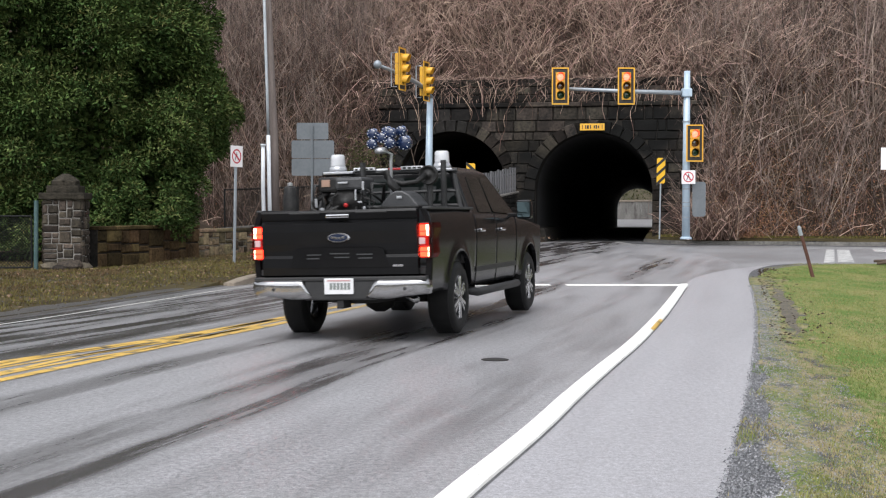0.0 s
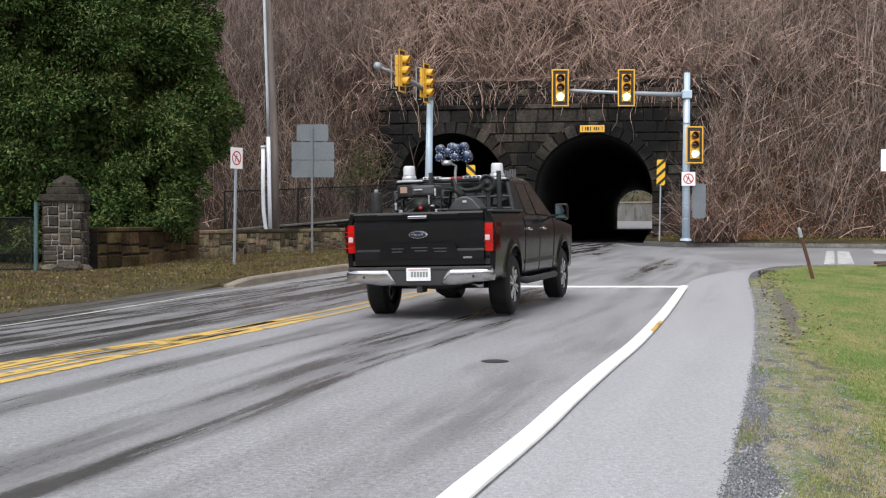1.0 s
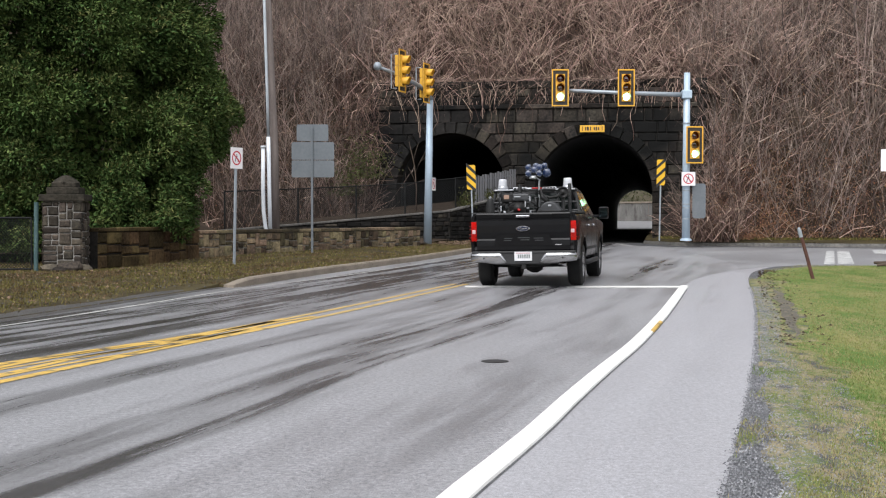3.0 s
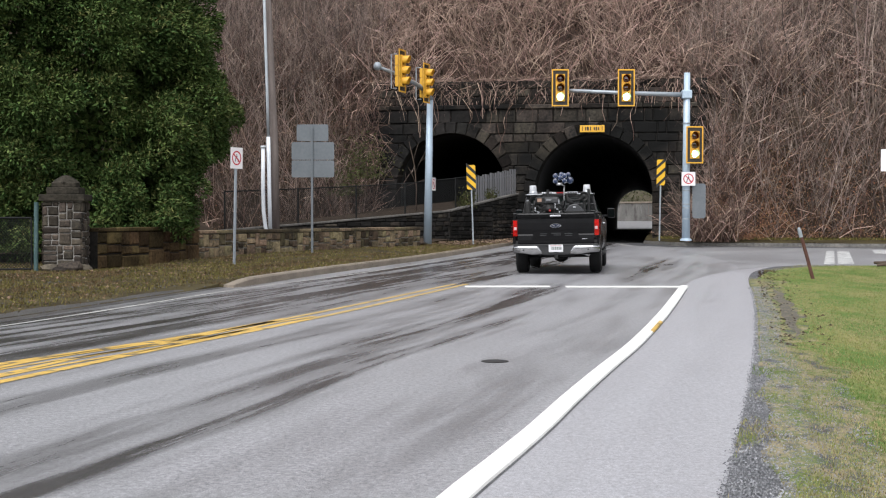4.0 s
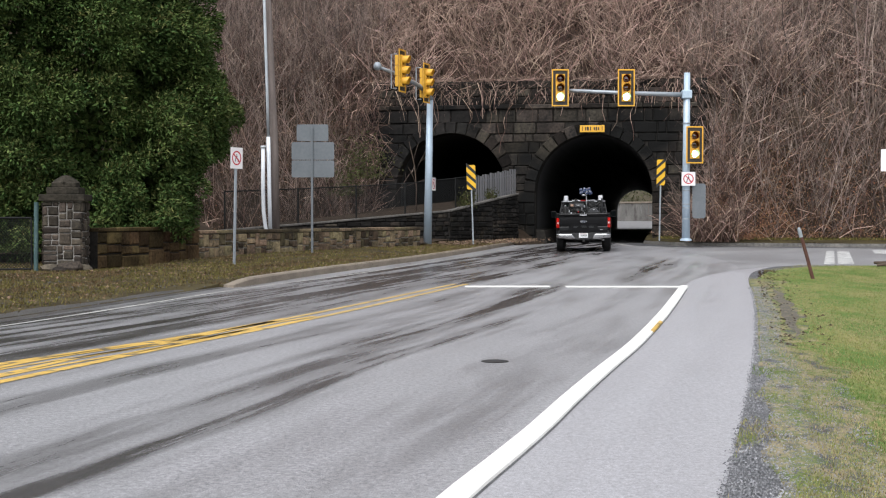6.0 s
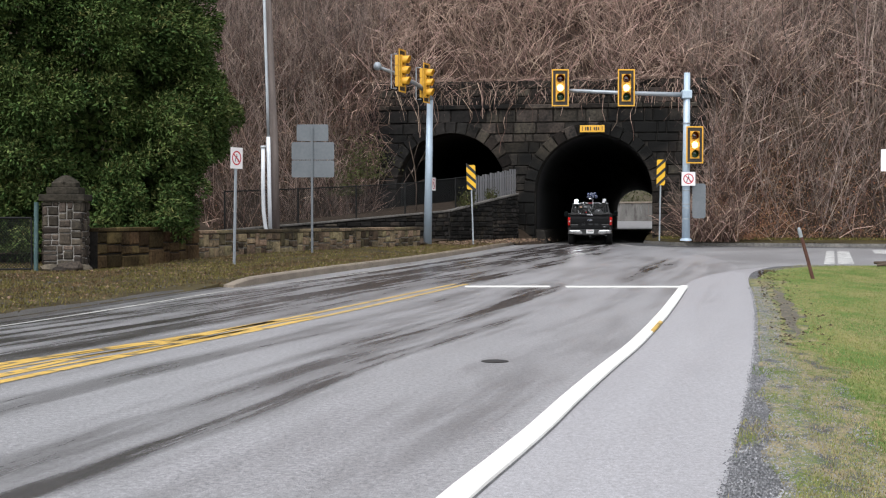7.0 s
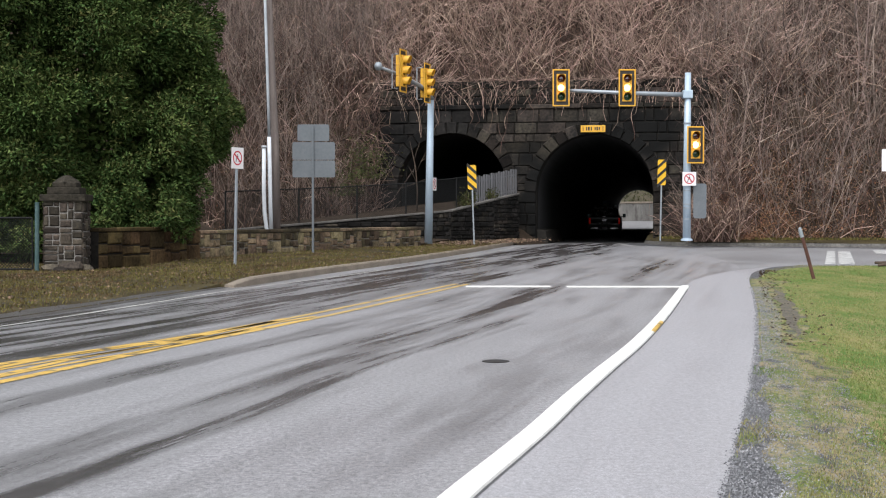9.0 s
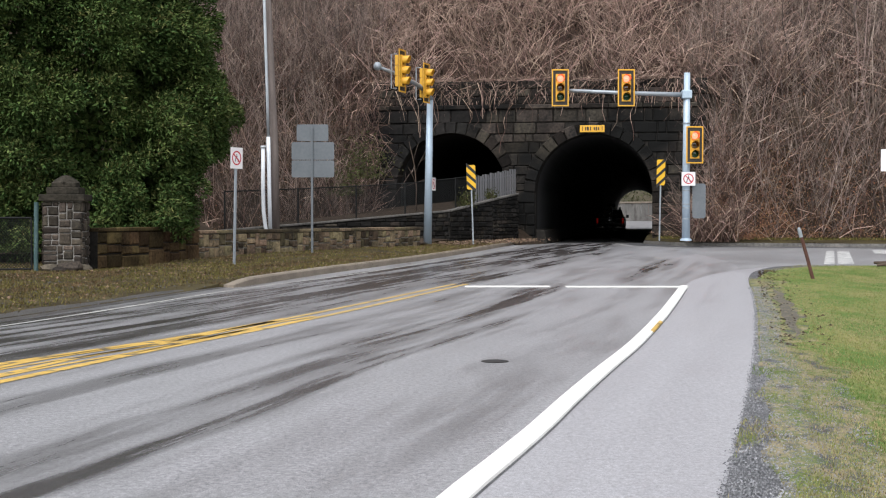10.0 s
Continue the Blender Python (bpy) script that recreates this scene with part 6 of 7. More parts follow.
M["emblem"] = mat("emblem_blue", (0.008, 0.014, 0.035), (0.012, 0.02, 0.045), rough=0.25, bump=0)
M["silver"] = mat("silver_beacon", (0.5, 0.51, 0.53), (0.42, 0.43, 0.45), rough=0.3, metal=0.5, big=6, fine=30, bump=0.02)
M["clear"] = mat("frosted_dome", (0.55, 0.56, 0.58), (0.46, 0.47, 0.49), rough=0.25, big=8, fine=30, bump=0.02)
M["tail_lens"] = lens("tail_lamp_red", (0.95, 0.08, 0.05), 0.10)
M["reverse_lens"] = mat("reverse_lens", (0.62, 0.42, 0.42), (0.52, 0.34, 0.34), rough=0.2, bump=0)
M["brake_glow"] = glow("brake_glow", (1.0, 0.42, 0.25), 5.0)
M["tail_glow"] = glow("tail_glow", (1.0, 0.35, 0.3), 0.07)
M["stop_red"] = mat("stop_lamp_red", (0.4, 0.02, 0.02), (0.3, 0.02, 0.02), rough=0.2, bump=0)
M["strobe"] = glow("strobe_tube", (1.0, 1.0, 1.0), 160.0)
M["lamp_blue"] = mat("blue_lamp_face", (0.006, 0.016, 0.05), (0.01, 0.024, 0.075), rough=0.25, big=6, fine=40, bump=0.05, coat=0.4)
# Pale blue of light falling on the lamps' tops, as a colour.
M["lamp_pale"] = mat("pale_blue_sheen", (0.10, 0.14, 0.25), (0.06, 0.09, 0.18), rough=0.2, big=4, fine=20, bump=0.02, coat=0.5)
M["lamp_dot"] = mat("lamp_screws", (0.7, 0.72, 0.78), (0.6, 0.62, 0.66), rough=0.3, bump=0)
M["engine"] = mat("black_engine", (0.009, 0.009, 0.009), (0.028, 0.027, 0.026), spec=0.25, rough=0.5, big=5, fine=40, bump=0.3)
M["engine_grey"] = mat("dark_grey_case", (0.028, 0.029, 0.031), (0.05, 0.051, 0.053), rough=0.45, big=4, fine=40, bump=0.1)
M["tan"] = mat("tan_label", (0.35, 0.22, 0.16), (0.28, 0.18, 0.13), rough=0.6, bump=0)
BRAKES, STROBES, WHEELS = [], [], []
R_TYRE = 0.405
AXLES = (1.25, 4.93)


def flank(z):
    """Half width of the body at a height."""
    ks = ((0.45, 0.955), (0.6, 0.985), (0.8, 1.0), (1.05, 1.012), (1.22, 1.005), (1.32, 0.985), (1.42, 0.94))
    for (a, p), (b, q) in itertools.pairwise(ks):
        if z <= b:
            return p + (q - p) * max(0.0, (z - a) / (b - a))
    return ks[-1][1]


def skin(side, y0, y1, bottom, top, arch=None, cols=28, thick=0.05, radius=0.5):
    """A curved body side with its thickness; a round arch may be cut into its lower edge."""
    bm = bmesh.new()
    rows = 12
    ys = [y0 + (y1 - y0) * i / cols for i in range(cols + 1)]
    if arch is not None:
        ys = sorted(set([y for y in ys if not arch - radius < y < arch + radius] + [arch - radius * math.cos(math.pi * k / 20) for k in range(21) if y0 <= arch - radius * math.cos(math.pi * k / 20) <= y1]))
    outer, inner = [], []
    for y in ys:
        zt = top(y) if callable(top) else top
        zb = bottom
        lip = 0.0
        if arch is not None:
            if abs(y - arch) <= radius:
                zb = max(bottom, 0.43 + math.sqrt(max(0.0, radius ** 2 - (y - arch) ** 2)))
        a, b = [], []
        for r in range(rows + 1):
            z = zb + (zt - zb) * r / rows
            x = flank(z)
            if arch is not None:
                d = math.hypot(y - arch, z - 0.43)
                x += 0.028 * max(0.0, 1 - max(0.0, d - radius) / 0.1)
            a.append(bm.verts.new((side * x, y, z)))
            b.append(bm.verts.new((side * (x - thick), y, z)))
        outer.append(a)
        inner.append(b)
    for (a, b), (c, d) in itertools.pairwise(list(zip(outer, inner))):
        for r in range(rows):
            bm.faces.new((a[r], c[r], c[r + 1], a[r + 1]))
            bm.faces.new((b[r], b[r + 1], d[r + 1], d[r]))
        bm.faces.new((a[0], b[0], d[0], c[0]))
        bm.faces.new((a[-1], c[-1], d[-1], b[-1]))
    for a, b in ((outer[0], inner[0]), (outer[-1], inner[-1])):
        for r in range(rows):
            bm.faces.new((a[r], a[r + 1], b[r + 1], b[r]))
    bmesh.ops.recalc_face_normals(bm, faces=bm.faces)
    for f in bm.faces:
        f.smooth = abs(f.normal.x) > 0.5
    return bm


def quad_panel(corners, depth, normal):
    """A thin pane with rounded corners on four points."""
    bm = bmesh.new()
    n = Vector(normal).normalized()
    cs = [Vector(c) for c in corners]
    out = []
    for i, c in enumerate(cs):
        p, q = cs[i - 1], cs[(i + 1) % 4]
        a, b = c + (p - c).normalized() * 0.06, c + (q - c).normalized() * 0.06
        for t in (0, 0.33, 0.67, 1):
            out.append(a.lerp(c, t).lerp(c.lerp(b, t), t))
    lo, hi = [bm.verts.new(p) for p in out], [bm.verts.new(p + n * depth) for p in out]
    bm.faces.new(hi)
    bm.faces.new(lo[::-1])
    for k in range(len(out)):
        q = (k + 1) % len(out)
        bm.faces.new((lo[k], lo[q], hi[q], hi[k]))
    bmesh.ops.recalc_face_normals(bm, faces=bm.faces)
    return bm


def build_wheel(truck, side, y):
    wheel = new("wheel")
    wheel.parent = truck
    x = side * 0.865
    wheel.location = (x, y, R_TYRE)
    bm = bmesh.new()
    R, w = R_TYRE, 0.14
    spin(bm, [(0.245, -w + 0.02), (0.27, -w), (R - 0.05, -w - 0.004), (R - 0.012, -w + 0.025), (R, -w + 0.06), (R, w - 0.06), (R - 0.012, w - 0.025), (R - 0.05, w + 0.004), (0.27, w), (0.245, w - 0.02), (0.235, 0.0), (0.245, -w + 0.02)], (0, 0, 0), "x", 48)
    tyre = part("tyre", bm, "tyre", wheel, "black wet rubber tyre", smooth=True)
    for k in range(36):  # tread blocks
        bm = bm if False else bmesh.new()
        a = 2 * math.pi * k / 36
        box(bm, -0.105, 0.105, -0.022, 0.022, R - 0.012, R + 0.004, m=Matrix.Rotation(a, 4, "X"))
        if k == 0:
            tread = bm
        else:
            me = bpy.data.meshes.new("tmp")
            bm.to_mesh(me)
            bm.free()
            tread.from_mesh(me)
            bpy.data.meshes.remove(me)
    part("tread", tread, "tyre", wheel)
    s = side
    bm = bmesh.new()
    spin(bm, [(0.24, s * 0.13), (0.252, s * 0.128), (0.25, s * 0.09), (0.22, s * 0.07), (0.215, -s * 0.1), (0.24, -s * 0.13)], (0, 0, 0), "x", 40)
    rim = part("rim", bm, "rim", wheel, "bright chrome rim", smooth=True)
    bm = bmesh.new()
    spin(bm, [(0.0, s * 0.14), (0.04, s * 0.14), (0.055, s * 0.125), (0.07, s * 0.12), (0.075, s * 0.05)], (0, 0, 0), "x", 20)
    part("hub", bm, "rim", wheel, smooth=True)
    for k in range(6):
        bm = bmesh.new()
        for d in (-0.16, 0.16):
            m = Matrix.Rotation(2 * math.pi * k / 6 + d, 4, "X")
            vs = box(bm, s * 0.09, s * 0.138, -0.022, 0.022, 0.05, 0.242, 0.008, m)
        part("spoke", bm, "rim", wheel)
    bm = bmesh.new()
    spin(bm, [(0.0, s * 0.02), (0.17, s * 0.02), (0.17, -s * 0.01), (0.0, -s * 0.01)], (0, 0, 0), "x", 24)
    part("brake_disc", bm, "under", wheel)
    WHEELS.append((wheel, x, y))


def build_truck():
    truck = empty("pickup_truck", pose(0, 0, 0), "wet black crew-cab pickup truck carrying black machinery and lamps", "pickup truck")
    # bed
    for side in (-1, 1):
        part("bed_side", skin(side, 0.13, 2.0, 0.52, 1.40, AXLES[0], thick=0.06), "paint", truck, "black painted bed side")
        bm = bmesh.new()
        box(bm, side * 0.90, side * 0.985, 0.16, 2.0, 1.395, 1.425, 0.012)
        part("bed_rail", bm, "trim_black", truck, "black plastic rail cap")
        part("rear_door", skin(side, 2.02, 3.02, 0.50, 1.34), "paint", truck)
        part("front_door", skin(side, 3.035, 4.12, 0.50, 1.33), "paint", truck)
        part("fender", skin(side, 4.135, 5.72, 0.52, lambda y: 1.30 - 0.09 * max(0, y - 4.3), AXLES[1]), "paint", truck)
        for y0, y1 in ((2.02, 4.12),):
            bm = bmesh.new()
            box(bm, side * 0.985, side * 1.003, y0, y1, 0.66, 0.72, 0.006)
            part("door_moulding", bm, "trim_black", truck)
        for y in (2.16, 3.2):
            bm = bmesh.new()
            box(bm, side * 1.0, side * 1.045, y, y + 0.2, 1.13, 1.17, 0.015)
            part("door_handle", bm, "chrome", truck, "chrome door handle")
        bm = bmesh.new()
        tube(bm, [(side * 0.82, 1.9, 0.46), (side * 1.0, 2.05, 0.42), (side * 1.0, 4.15, 0.42), (side * 0.82, 4.3, 0.46)], 0.05, 12)
        part("running_board", bm, "trim_black", truck, "black tubular running board", smooth=True)
        # mirror
        bm = bmesh.new()
        box(bm, side * 0.95, side * 1.14, 3.88, 3.94, 1.30, 1.35, 0.012)
        box(bm, side * 1.08, side * 1.28, 3.84, 4.0, 1.27, 1.52, 0.04)
        mir = part("door_mirror", bm, "paint", truck)
        bm = bmesh.new()
        box(bm, side * 1.10, side * 1.265, 3.834, 3.839, 1.295, 1.495)
        part("mirror_glass", bm, "mirror", mir, "reflecting mirror glass")
    bm = bmesh.new()
    box(bm, -0.93, 0.93, 0.14, 1.98, 0.72, 0.78)
    box(bm, -0.93, 0.93, 1.93, 1.99, 0.78, 1.40)
    for s in (-1, 1):
        box(bm, s * 0.55, s * 0.93, 0.85, 1.65, 0.78, 1.0, 0.04)
    part("bed_floor", bm, "trim_black", truck, "black bed liner")
    # tailgate with its lip, recess and step
    bm = bmesh.new()
    prism(bm, [(0.10, 0.70), (0.065, 0.72), (0.055, 0.80), (0.062, 0.90), (0.085, 0.93), (0.07, 0.98), (0.055, 1.05), (0.045, 1.18), (0.05, 1.27), (0.085, 1.30), (0.06, 1.345), (0.035, 1.385), (0.05, 1.41), (0.15, 1.41), (0.15, 0.70)], -0.875, 0.875, "x")
    gate = part("tailgate", bm, "paint", truck, "black tailgate with a pressed recess")
    bm = bmesh.new()
    prism(bm, [(-0.56, 0.80), (0.56, 0.80), (0.50, 0.99), (0.44, 1.01), (-0.44, 1.01), (-0.50, 0.99)], 0.048, 0.06, "y")
    part("tailgate_panel", bm, "paint", gate)
    for x0, x1, z in ((-0.36, -0.2, 0.93), (-0.1, 0.12, 0.94), (0.2, 0.38, 0.93), (-0.36, -0.22, 0.89), (-0.05, 0.12, 0.90), (0.22, 0.38, 0.89)):
        bm = bmesh.new()
        box(bm, x0, x1, 0.044, 0.05, z, z + 0.012)
        part("pressed_bar", bm, "engine_grey", gate, "raised bar of unreadable lettering")
    bm = bmesh.new()
    box(bm, -0.13, 0.13, 0.022, 0.06, 1.325, 1.365, 0.012)
    part("tailgate_handle", bm, "chrome", gate, "bright handle")
    for s in (-1, 1):
        bm = bmesh.new()
        box(bm, min(s * 0.2, s * 0.55), max(s * 0.2, s * 0.55), 0.03, 0.06, 1.372, 1.392, 0.008)
        part("lip", bm, "trim_black", gate)
    bm = bmesh.new()
    spin(bm, [(0.0, -0.012), (0.105, -0.012), (0.118, 0.0), (0.118, 0.02), (0.0, 0.02)], (0, 0, 0), "y", 36)
    for v in bm.verts:
        v.co = Vector((v.co.x * 1.1, v.co.y + 0.045, v.co.z * 0.46 + 1.115))
    badge = part("badge", bm, "chrome", gate, "chrome-edged oval badge", smooth=False)
    bm = bmesh.new()
    spin(bm, [(0.0, -0.004), (0.092, -0.004), (0.095, 0.0)], (0, 0, 0), "y", 36)
    for v in bm.verts:
        v.co = Vector((v.co.x * 1.1, v.co.y + 0.031, v.co.z * 0.42 + 1.115))
    part("badge_field", bm, "emblem", badge, "dark blue oval field")
    for x0, x1, z in ((-0.075, -0.035, 1.118), (-0.03, 0.0, 1.112), (0.008, 0.035, 1.112), (0.042, 0.078, 1.118)):
        bm = bmesh.new()
        box(bm, x0, x1, 0.023, 0.0265, z - 0.011, z + 0.011, 0.001)
        part("badge_bar", bm, "chrome", badge, "bright raised bar")
    bm = bmesh.new()
    box(bm, 0.60, 0.72, 0.046, 0.054, 0.80, 0.82, 0.003)
    part("nameplate", bm, "chrome", gate, "small bright nameplate bar")
    # tail lamps
    for s in (-1, 1):
        lamp = new("tail_lamp")
        lamp.parent = truck
        bm = bmesh.new()
        x0, x1 = sorted((s * 0.885, s * 0.985))
        box(bm, x0, x1, 0.12, 0.28, 0.88, 1.26, 0.01)
        part("lamp_case", bm, "trim_black", lamp)
        bm = bmesh.new()
        q = [(0.885, 0.885), (1.01, 0.885), (1.03, 0.93), (1.024, 1.0), (1.024, 1.10), (1.038, 1.2), (1.035, 1.255), (0.885, 1.255)]
        o = [bm.verts.new((s * a, 0.055 + max(0, a - 0.965) * 1.1, b)) for a, b in q]
        i = [bm.verts.new((s * a, 0.12 + max(0, a - 0.93) * 2.6, b)) for a, b in q]
        bm.faces.new(o)
        for k in range(len(q)):
            n = (k + 1) % len(q)
            bm.faces.new((o[k], i[k], i[n], o[n]))
        bmesh.ops.recalc_face_normals(bm, faces=bm.faces)
        part("red_lens", bm, "tail_lens", lamp, "red plastic lens")
        bm = bmesh.new()
        a, b = sorted((s * 0.895, s * 0.96))
        box(bm, a, b, 0.045, 0.075, 1.03, 1.10, 0.008)
        part("reverse_lens", bm, "reverse_lens", lamp, "clear reversing lens")
        for z in (1.018, 1.112, 1.165, 0.955):
            bm = bmesh.new()
            box(bm, *sorted((s * 0.885, s * 1.012)), 0.047, 0.07, z - 0.004, z + 0.004)
            part("divider", bm, "stop_red", lamp, "dark red lens divider")
        bm = bmesh.new()
        box(bm, *sorted((s * 0.887, s * 0.985)), 0.108, 0.112, 0.89, 1.25)
        part("tail_glow", bm, "tail_glow", lamp, "dim red running light")
        bm = bmesh.new()
        box(bm, *sorted((s * 0.892, s * 0.99)), 0.092, 0.10, 1.12, 1.235, 0.003)
        box(bm, *sorted((s * 0.892, s * 0.99)), 0.092, 0.10, 0.90, 1.0, 0.003)
        BRAKES.append(part("brake_light", bm, "brake_glow", lamp, "bright brake light"))
    # bumper
    for s in (-1, 1):
        bm = bmesh.new()
        cols, rows, shell = 14, 7, []
        for deep in (0.0, 0.1):
            grid = []
            for a in range(cols + 1):
                u = a / cols
                lo = 0.475 - 0.02 * math.sin(math.pi * min(1.0, u * 1.6)) + 0.035 * u * u
                for c in range(rows + 1):
                    w = c / rows
                    x = (0.30 + 0.12 * w) * (1 - u) + (1.0 - 0.02 * (2 * w - 1) ** 2) * u
                    y = deep + 0.9 * max(0.0, x - 0.84) ** 1.5 + 0.03 * (2 * w - 1) ** 4 + 0.012 * (1 - w)
                    grid.append(bm.verts.new((s * x, y, lo + (0.668 - lo) * w)))
            shell.append(grid)
        step = rows + 1
        for a, c in itertools.product(range(cols), range(rows)):
            k = a * step + c
            for grid in shell:
                f = bm.faces.new((grid[k], grid[k + step], grid[k + step + 1], grid[k + 1]))
                f.smooth = True
        rim = [a * step for a in range(cols)] + [cols * step + c for c in range(rows)] + [a * step + rows for a in range(cols, 0, -1)] + [c for c in range(rows, 0, -1)]
        for k, q in itertools.pairwise(rim + rim[:1]):
            bm.faces.new((shell[0][k], shell[0][q], shell[1][q], shell[1][k]))
        bmesh.ops.recalc_face_normals(bm, faces=bm.faces)
        b = part("bumper_end", bm, "chrome_dirty", truck, "chrome bumper end with road film")
        bm = bmesh.new()
        spin(bm, [(0.0, -0.006), (0.018, -0.004), (0.02, 0.03)], (s * 0.74, 0.006, 0.57), "y", 14)
        part("sensor", bm, "trim_black", b, "black parking sensor")
    bm = bmesh.new()
    box(bm, -0.97, 0.97, 0.03, 0.2, 0.655, 0.70, 0.012)
    box(bm, -0.40, 0.40, 0.045, 0.2, 0.45, 0.66, 0.02)
    part("bumper_step", bm, "trim_black", truck, "black bumper step")
    bm = bmesh.new()
    box(bm, -0.165, 0.165, 0.025, 0.04, 0.515, 0.685, 0.006)
    plate = part("licence_plate", bm, "plate", truck, "white licence plate with dark bars")
    for k in range(6):
        bm = bmesh.new()
        box(bm, -0.10 + 0.04 * k, -0.072 + 0.04 * k, 0.021, 0.0245, 0.565, 0.635)
        part("plate_bar", bm, "plate_bar", plate, "dark bar")
    bm = bmesh.new()
    box(bm, -0.13, 0.13, 0.021, 0.0245, 0.652, 0.668)
    part("plate_band", bm, "plate_red", plate, "faint red band")
    # underside
    bm = bmesh.new()
    for s in (-1, 1):
        box(bm, *sorted((s * 0.42, s * 0.52)), 0.2, 5.5, 0.46, 0.62, 0.01)
    box(bm, -0.7, 0.7, 1.7, 4.5, 0.46, 0.74)
    box(bm, -0.66, 0.66, 0.2, 1.9, 0.62, 0.72)
    part("frame", bm, "under", truck, "dark chassis frame")
    for y in AXLES:
        bm = bmesh.new()
        tube(bm, [(-0.75, y, 0.405), (0.75, y, 0.405)], 0.05, 12)
        spin(bm, [(0.0, -0.17), (0.1, -0.15), (0.155, -0.05), (0.155, 0.05), (0.1, 0.15), (0.0, 0.17)], (0.05, y, 0.40), "x", 20)
        part("axle", bm, "under", truck, smooth=True)
    bm = bmesh.new()
    spin(bm, [(0.0, 0.5), (0.2, 0.49), (0.36, 0.46), (0.38, 0.42), (0.36, 0.38), (0.2, 0.36), (0.0, 0.36)], (0.05, 0.62, 0.03), "z", 28)
    part("spare_tyre", bm, "under", truck, smooth=True)
    bm = bmesh.new()
    tube(bm, [(0.42, 1.9, 0.5), (0.45, 0.9, 0.5), (0.62, 0.55, 0.46), (0.74, 0.42, 0.43)], 0.042, 12)
    part("exhaust", bm, "chrome_dirty", truck, "dull steel exhaust pipe", smooth=True)
    bm = bmesh.new()
    box(bm, -0.04, 0.04, 0.06, 0.3, 0.36, 0.45, 0.01)
    part("hitch", bm, "under", truck)
    # cab
    bm = bmesh.new()
    low = [(-0.955, 2.0, 1.31), (0.955, 2.0, 1.31), (0.955, 4.55, 1.27), (-0.955, 4.55, 1.27)]
    mid = [(-0.73, 2.14, 1.86), (0.73, 2.14, 1.86), (0.73, 3.62, 1.87), (-0.73, 3.62, 1.87)]
    top = [(-0.60, 2.22, 1.925), (0.60, 2.22, 1.925), (0.60, 3.45, 1.935), (-0.60, 3.45, 1.935)]
    R = [[bm.verts.new(p) for p in ring] for ring in (low, mid, top)]
    for a, b in itertools.pairwise(R):
        for k in range(4):
            bm.faces.new((a[k], a[(k + 1) % 4], b[(k + 1) % 4], b[k]))
    bm.faces.new(R[0][::-1])
    bm.faces.new(R[2])
    bmesh.ops.bevel(bm, geom=list(bm.edges), offset=0.03, segments=3, profile=0.5, affect="EDGES")
    bmesh.ops.recalc_face_normals(bm, faces=bm.faces)
    cab = part("cab", bm, "paint", truck, "black cab with a gently domed roof")
    bm = bmesh.new()
    box(bm, -0.93, 0.93, 2.0, 4.5, 0.55, 1.32)
    part("cab_floor", bm, "under", truck)
    bm = bmesh.new()
    prism(bm, [(4.45, 0.7), (4.45, 1.29), (4.9, 1.28), (5.5, 1.22), (5.76, 1.12), (5.82, 0.95), (5.82, 0.55), (5.5, 0.6)], -0.95, 0.95, "x")
    bmesh.ops.bevel(bm, geom=list(bm.edges), offset=0.04, segments=2, profile=0.5, affect="EDGES")
    part("hood", bm, "paint", truck)
    bm = bmesh.new()
    box(bm, -0.96, 0.96, 5.72, 5.89, 0.48, 0.74, 0.04)
    part("front_bumper", bm, "chrome_dirty", truck, "chrome front bumper")

    def on_side(s, y, u):
        """A point on the slanted cab side; u from the belt to the roof."""
        a = Vector((s * 0.955, y, 1.31)).lerp(Vector((s * 0.73, y, 1.86)), u)
        return a + Vector((s * 0.003, 0, 0.001))
    for s in (-1, 1):
        n = (s * 0.92, 0, 0.38)
        for name, ys in (("rear_side_window", ((2.42, 0.1), (3.08, 0.1), (3.08, 0.9), (2.5, 0.9))), ("front_side_window", ((3.16, 0.1), (4.1, 0.06), (3.62, 0.9), (3.16, 0.9)))):
            part(name, quad_panel([on_side(s, y, u) for y, u in ys], 0.004, n), "tint", cab, "dark tinted side window")
    def on_back(x, u):
        a = Vector((x * (0.955 + (0.73 - 0.955) * u), 2.0, 1.31)).lerp(Vector((x * 0.955 + x * (0.73 - 0.955) * u, 2.14, 1.86)), u)
        a.x = x * (0.955 + (0.73 - 0.955) * u)
        return a + Vector((0, -0.004, 0))
    part("rear_window", quad_panel([on_back(-0.88, 0.12), on_back(0.88, 0.12), on_back(0.88, 0.88), on_back(-0.88, 0.88)], 0.004, (0, -1, 0.25)), "tint", cab, "dark rear window")
    # third stop lamp above the rear window
    bm = bmesh.new()
    box(bm, -0.10, 0.10, 2.10, 2.2, 1.885, 1.925, 0.012)
    part("stop_lamp", bm, "stop_red", cab, "red high stop lamp")
    for s in (-1, 1):
        bm = bmesh.new()
        box(bm, *sorted((s * 0.105, s * 0.25)), 2.105, 2.2, 1.885, 1.92, 0.012)
        part("cargo_lamp", bm, "clear_white", cab, "clear cargo lamp")
    for s in (-1, 1):
        for y in AXLES:
            build_wheel(truck, s, y)
    build_load(truck)
    return truck


M["clear_white"] = mat("clear_white_plastic", (0.75, 0.76, 0.78), (0.66, 0.67, 0.7), rough=0.2, bump=0)


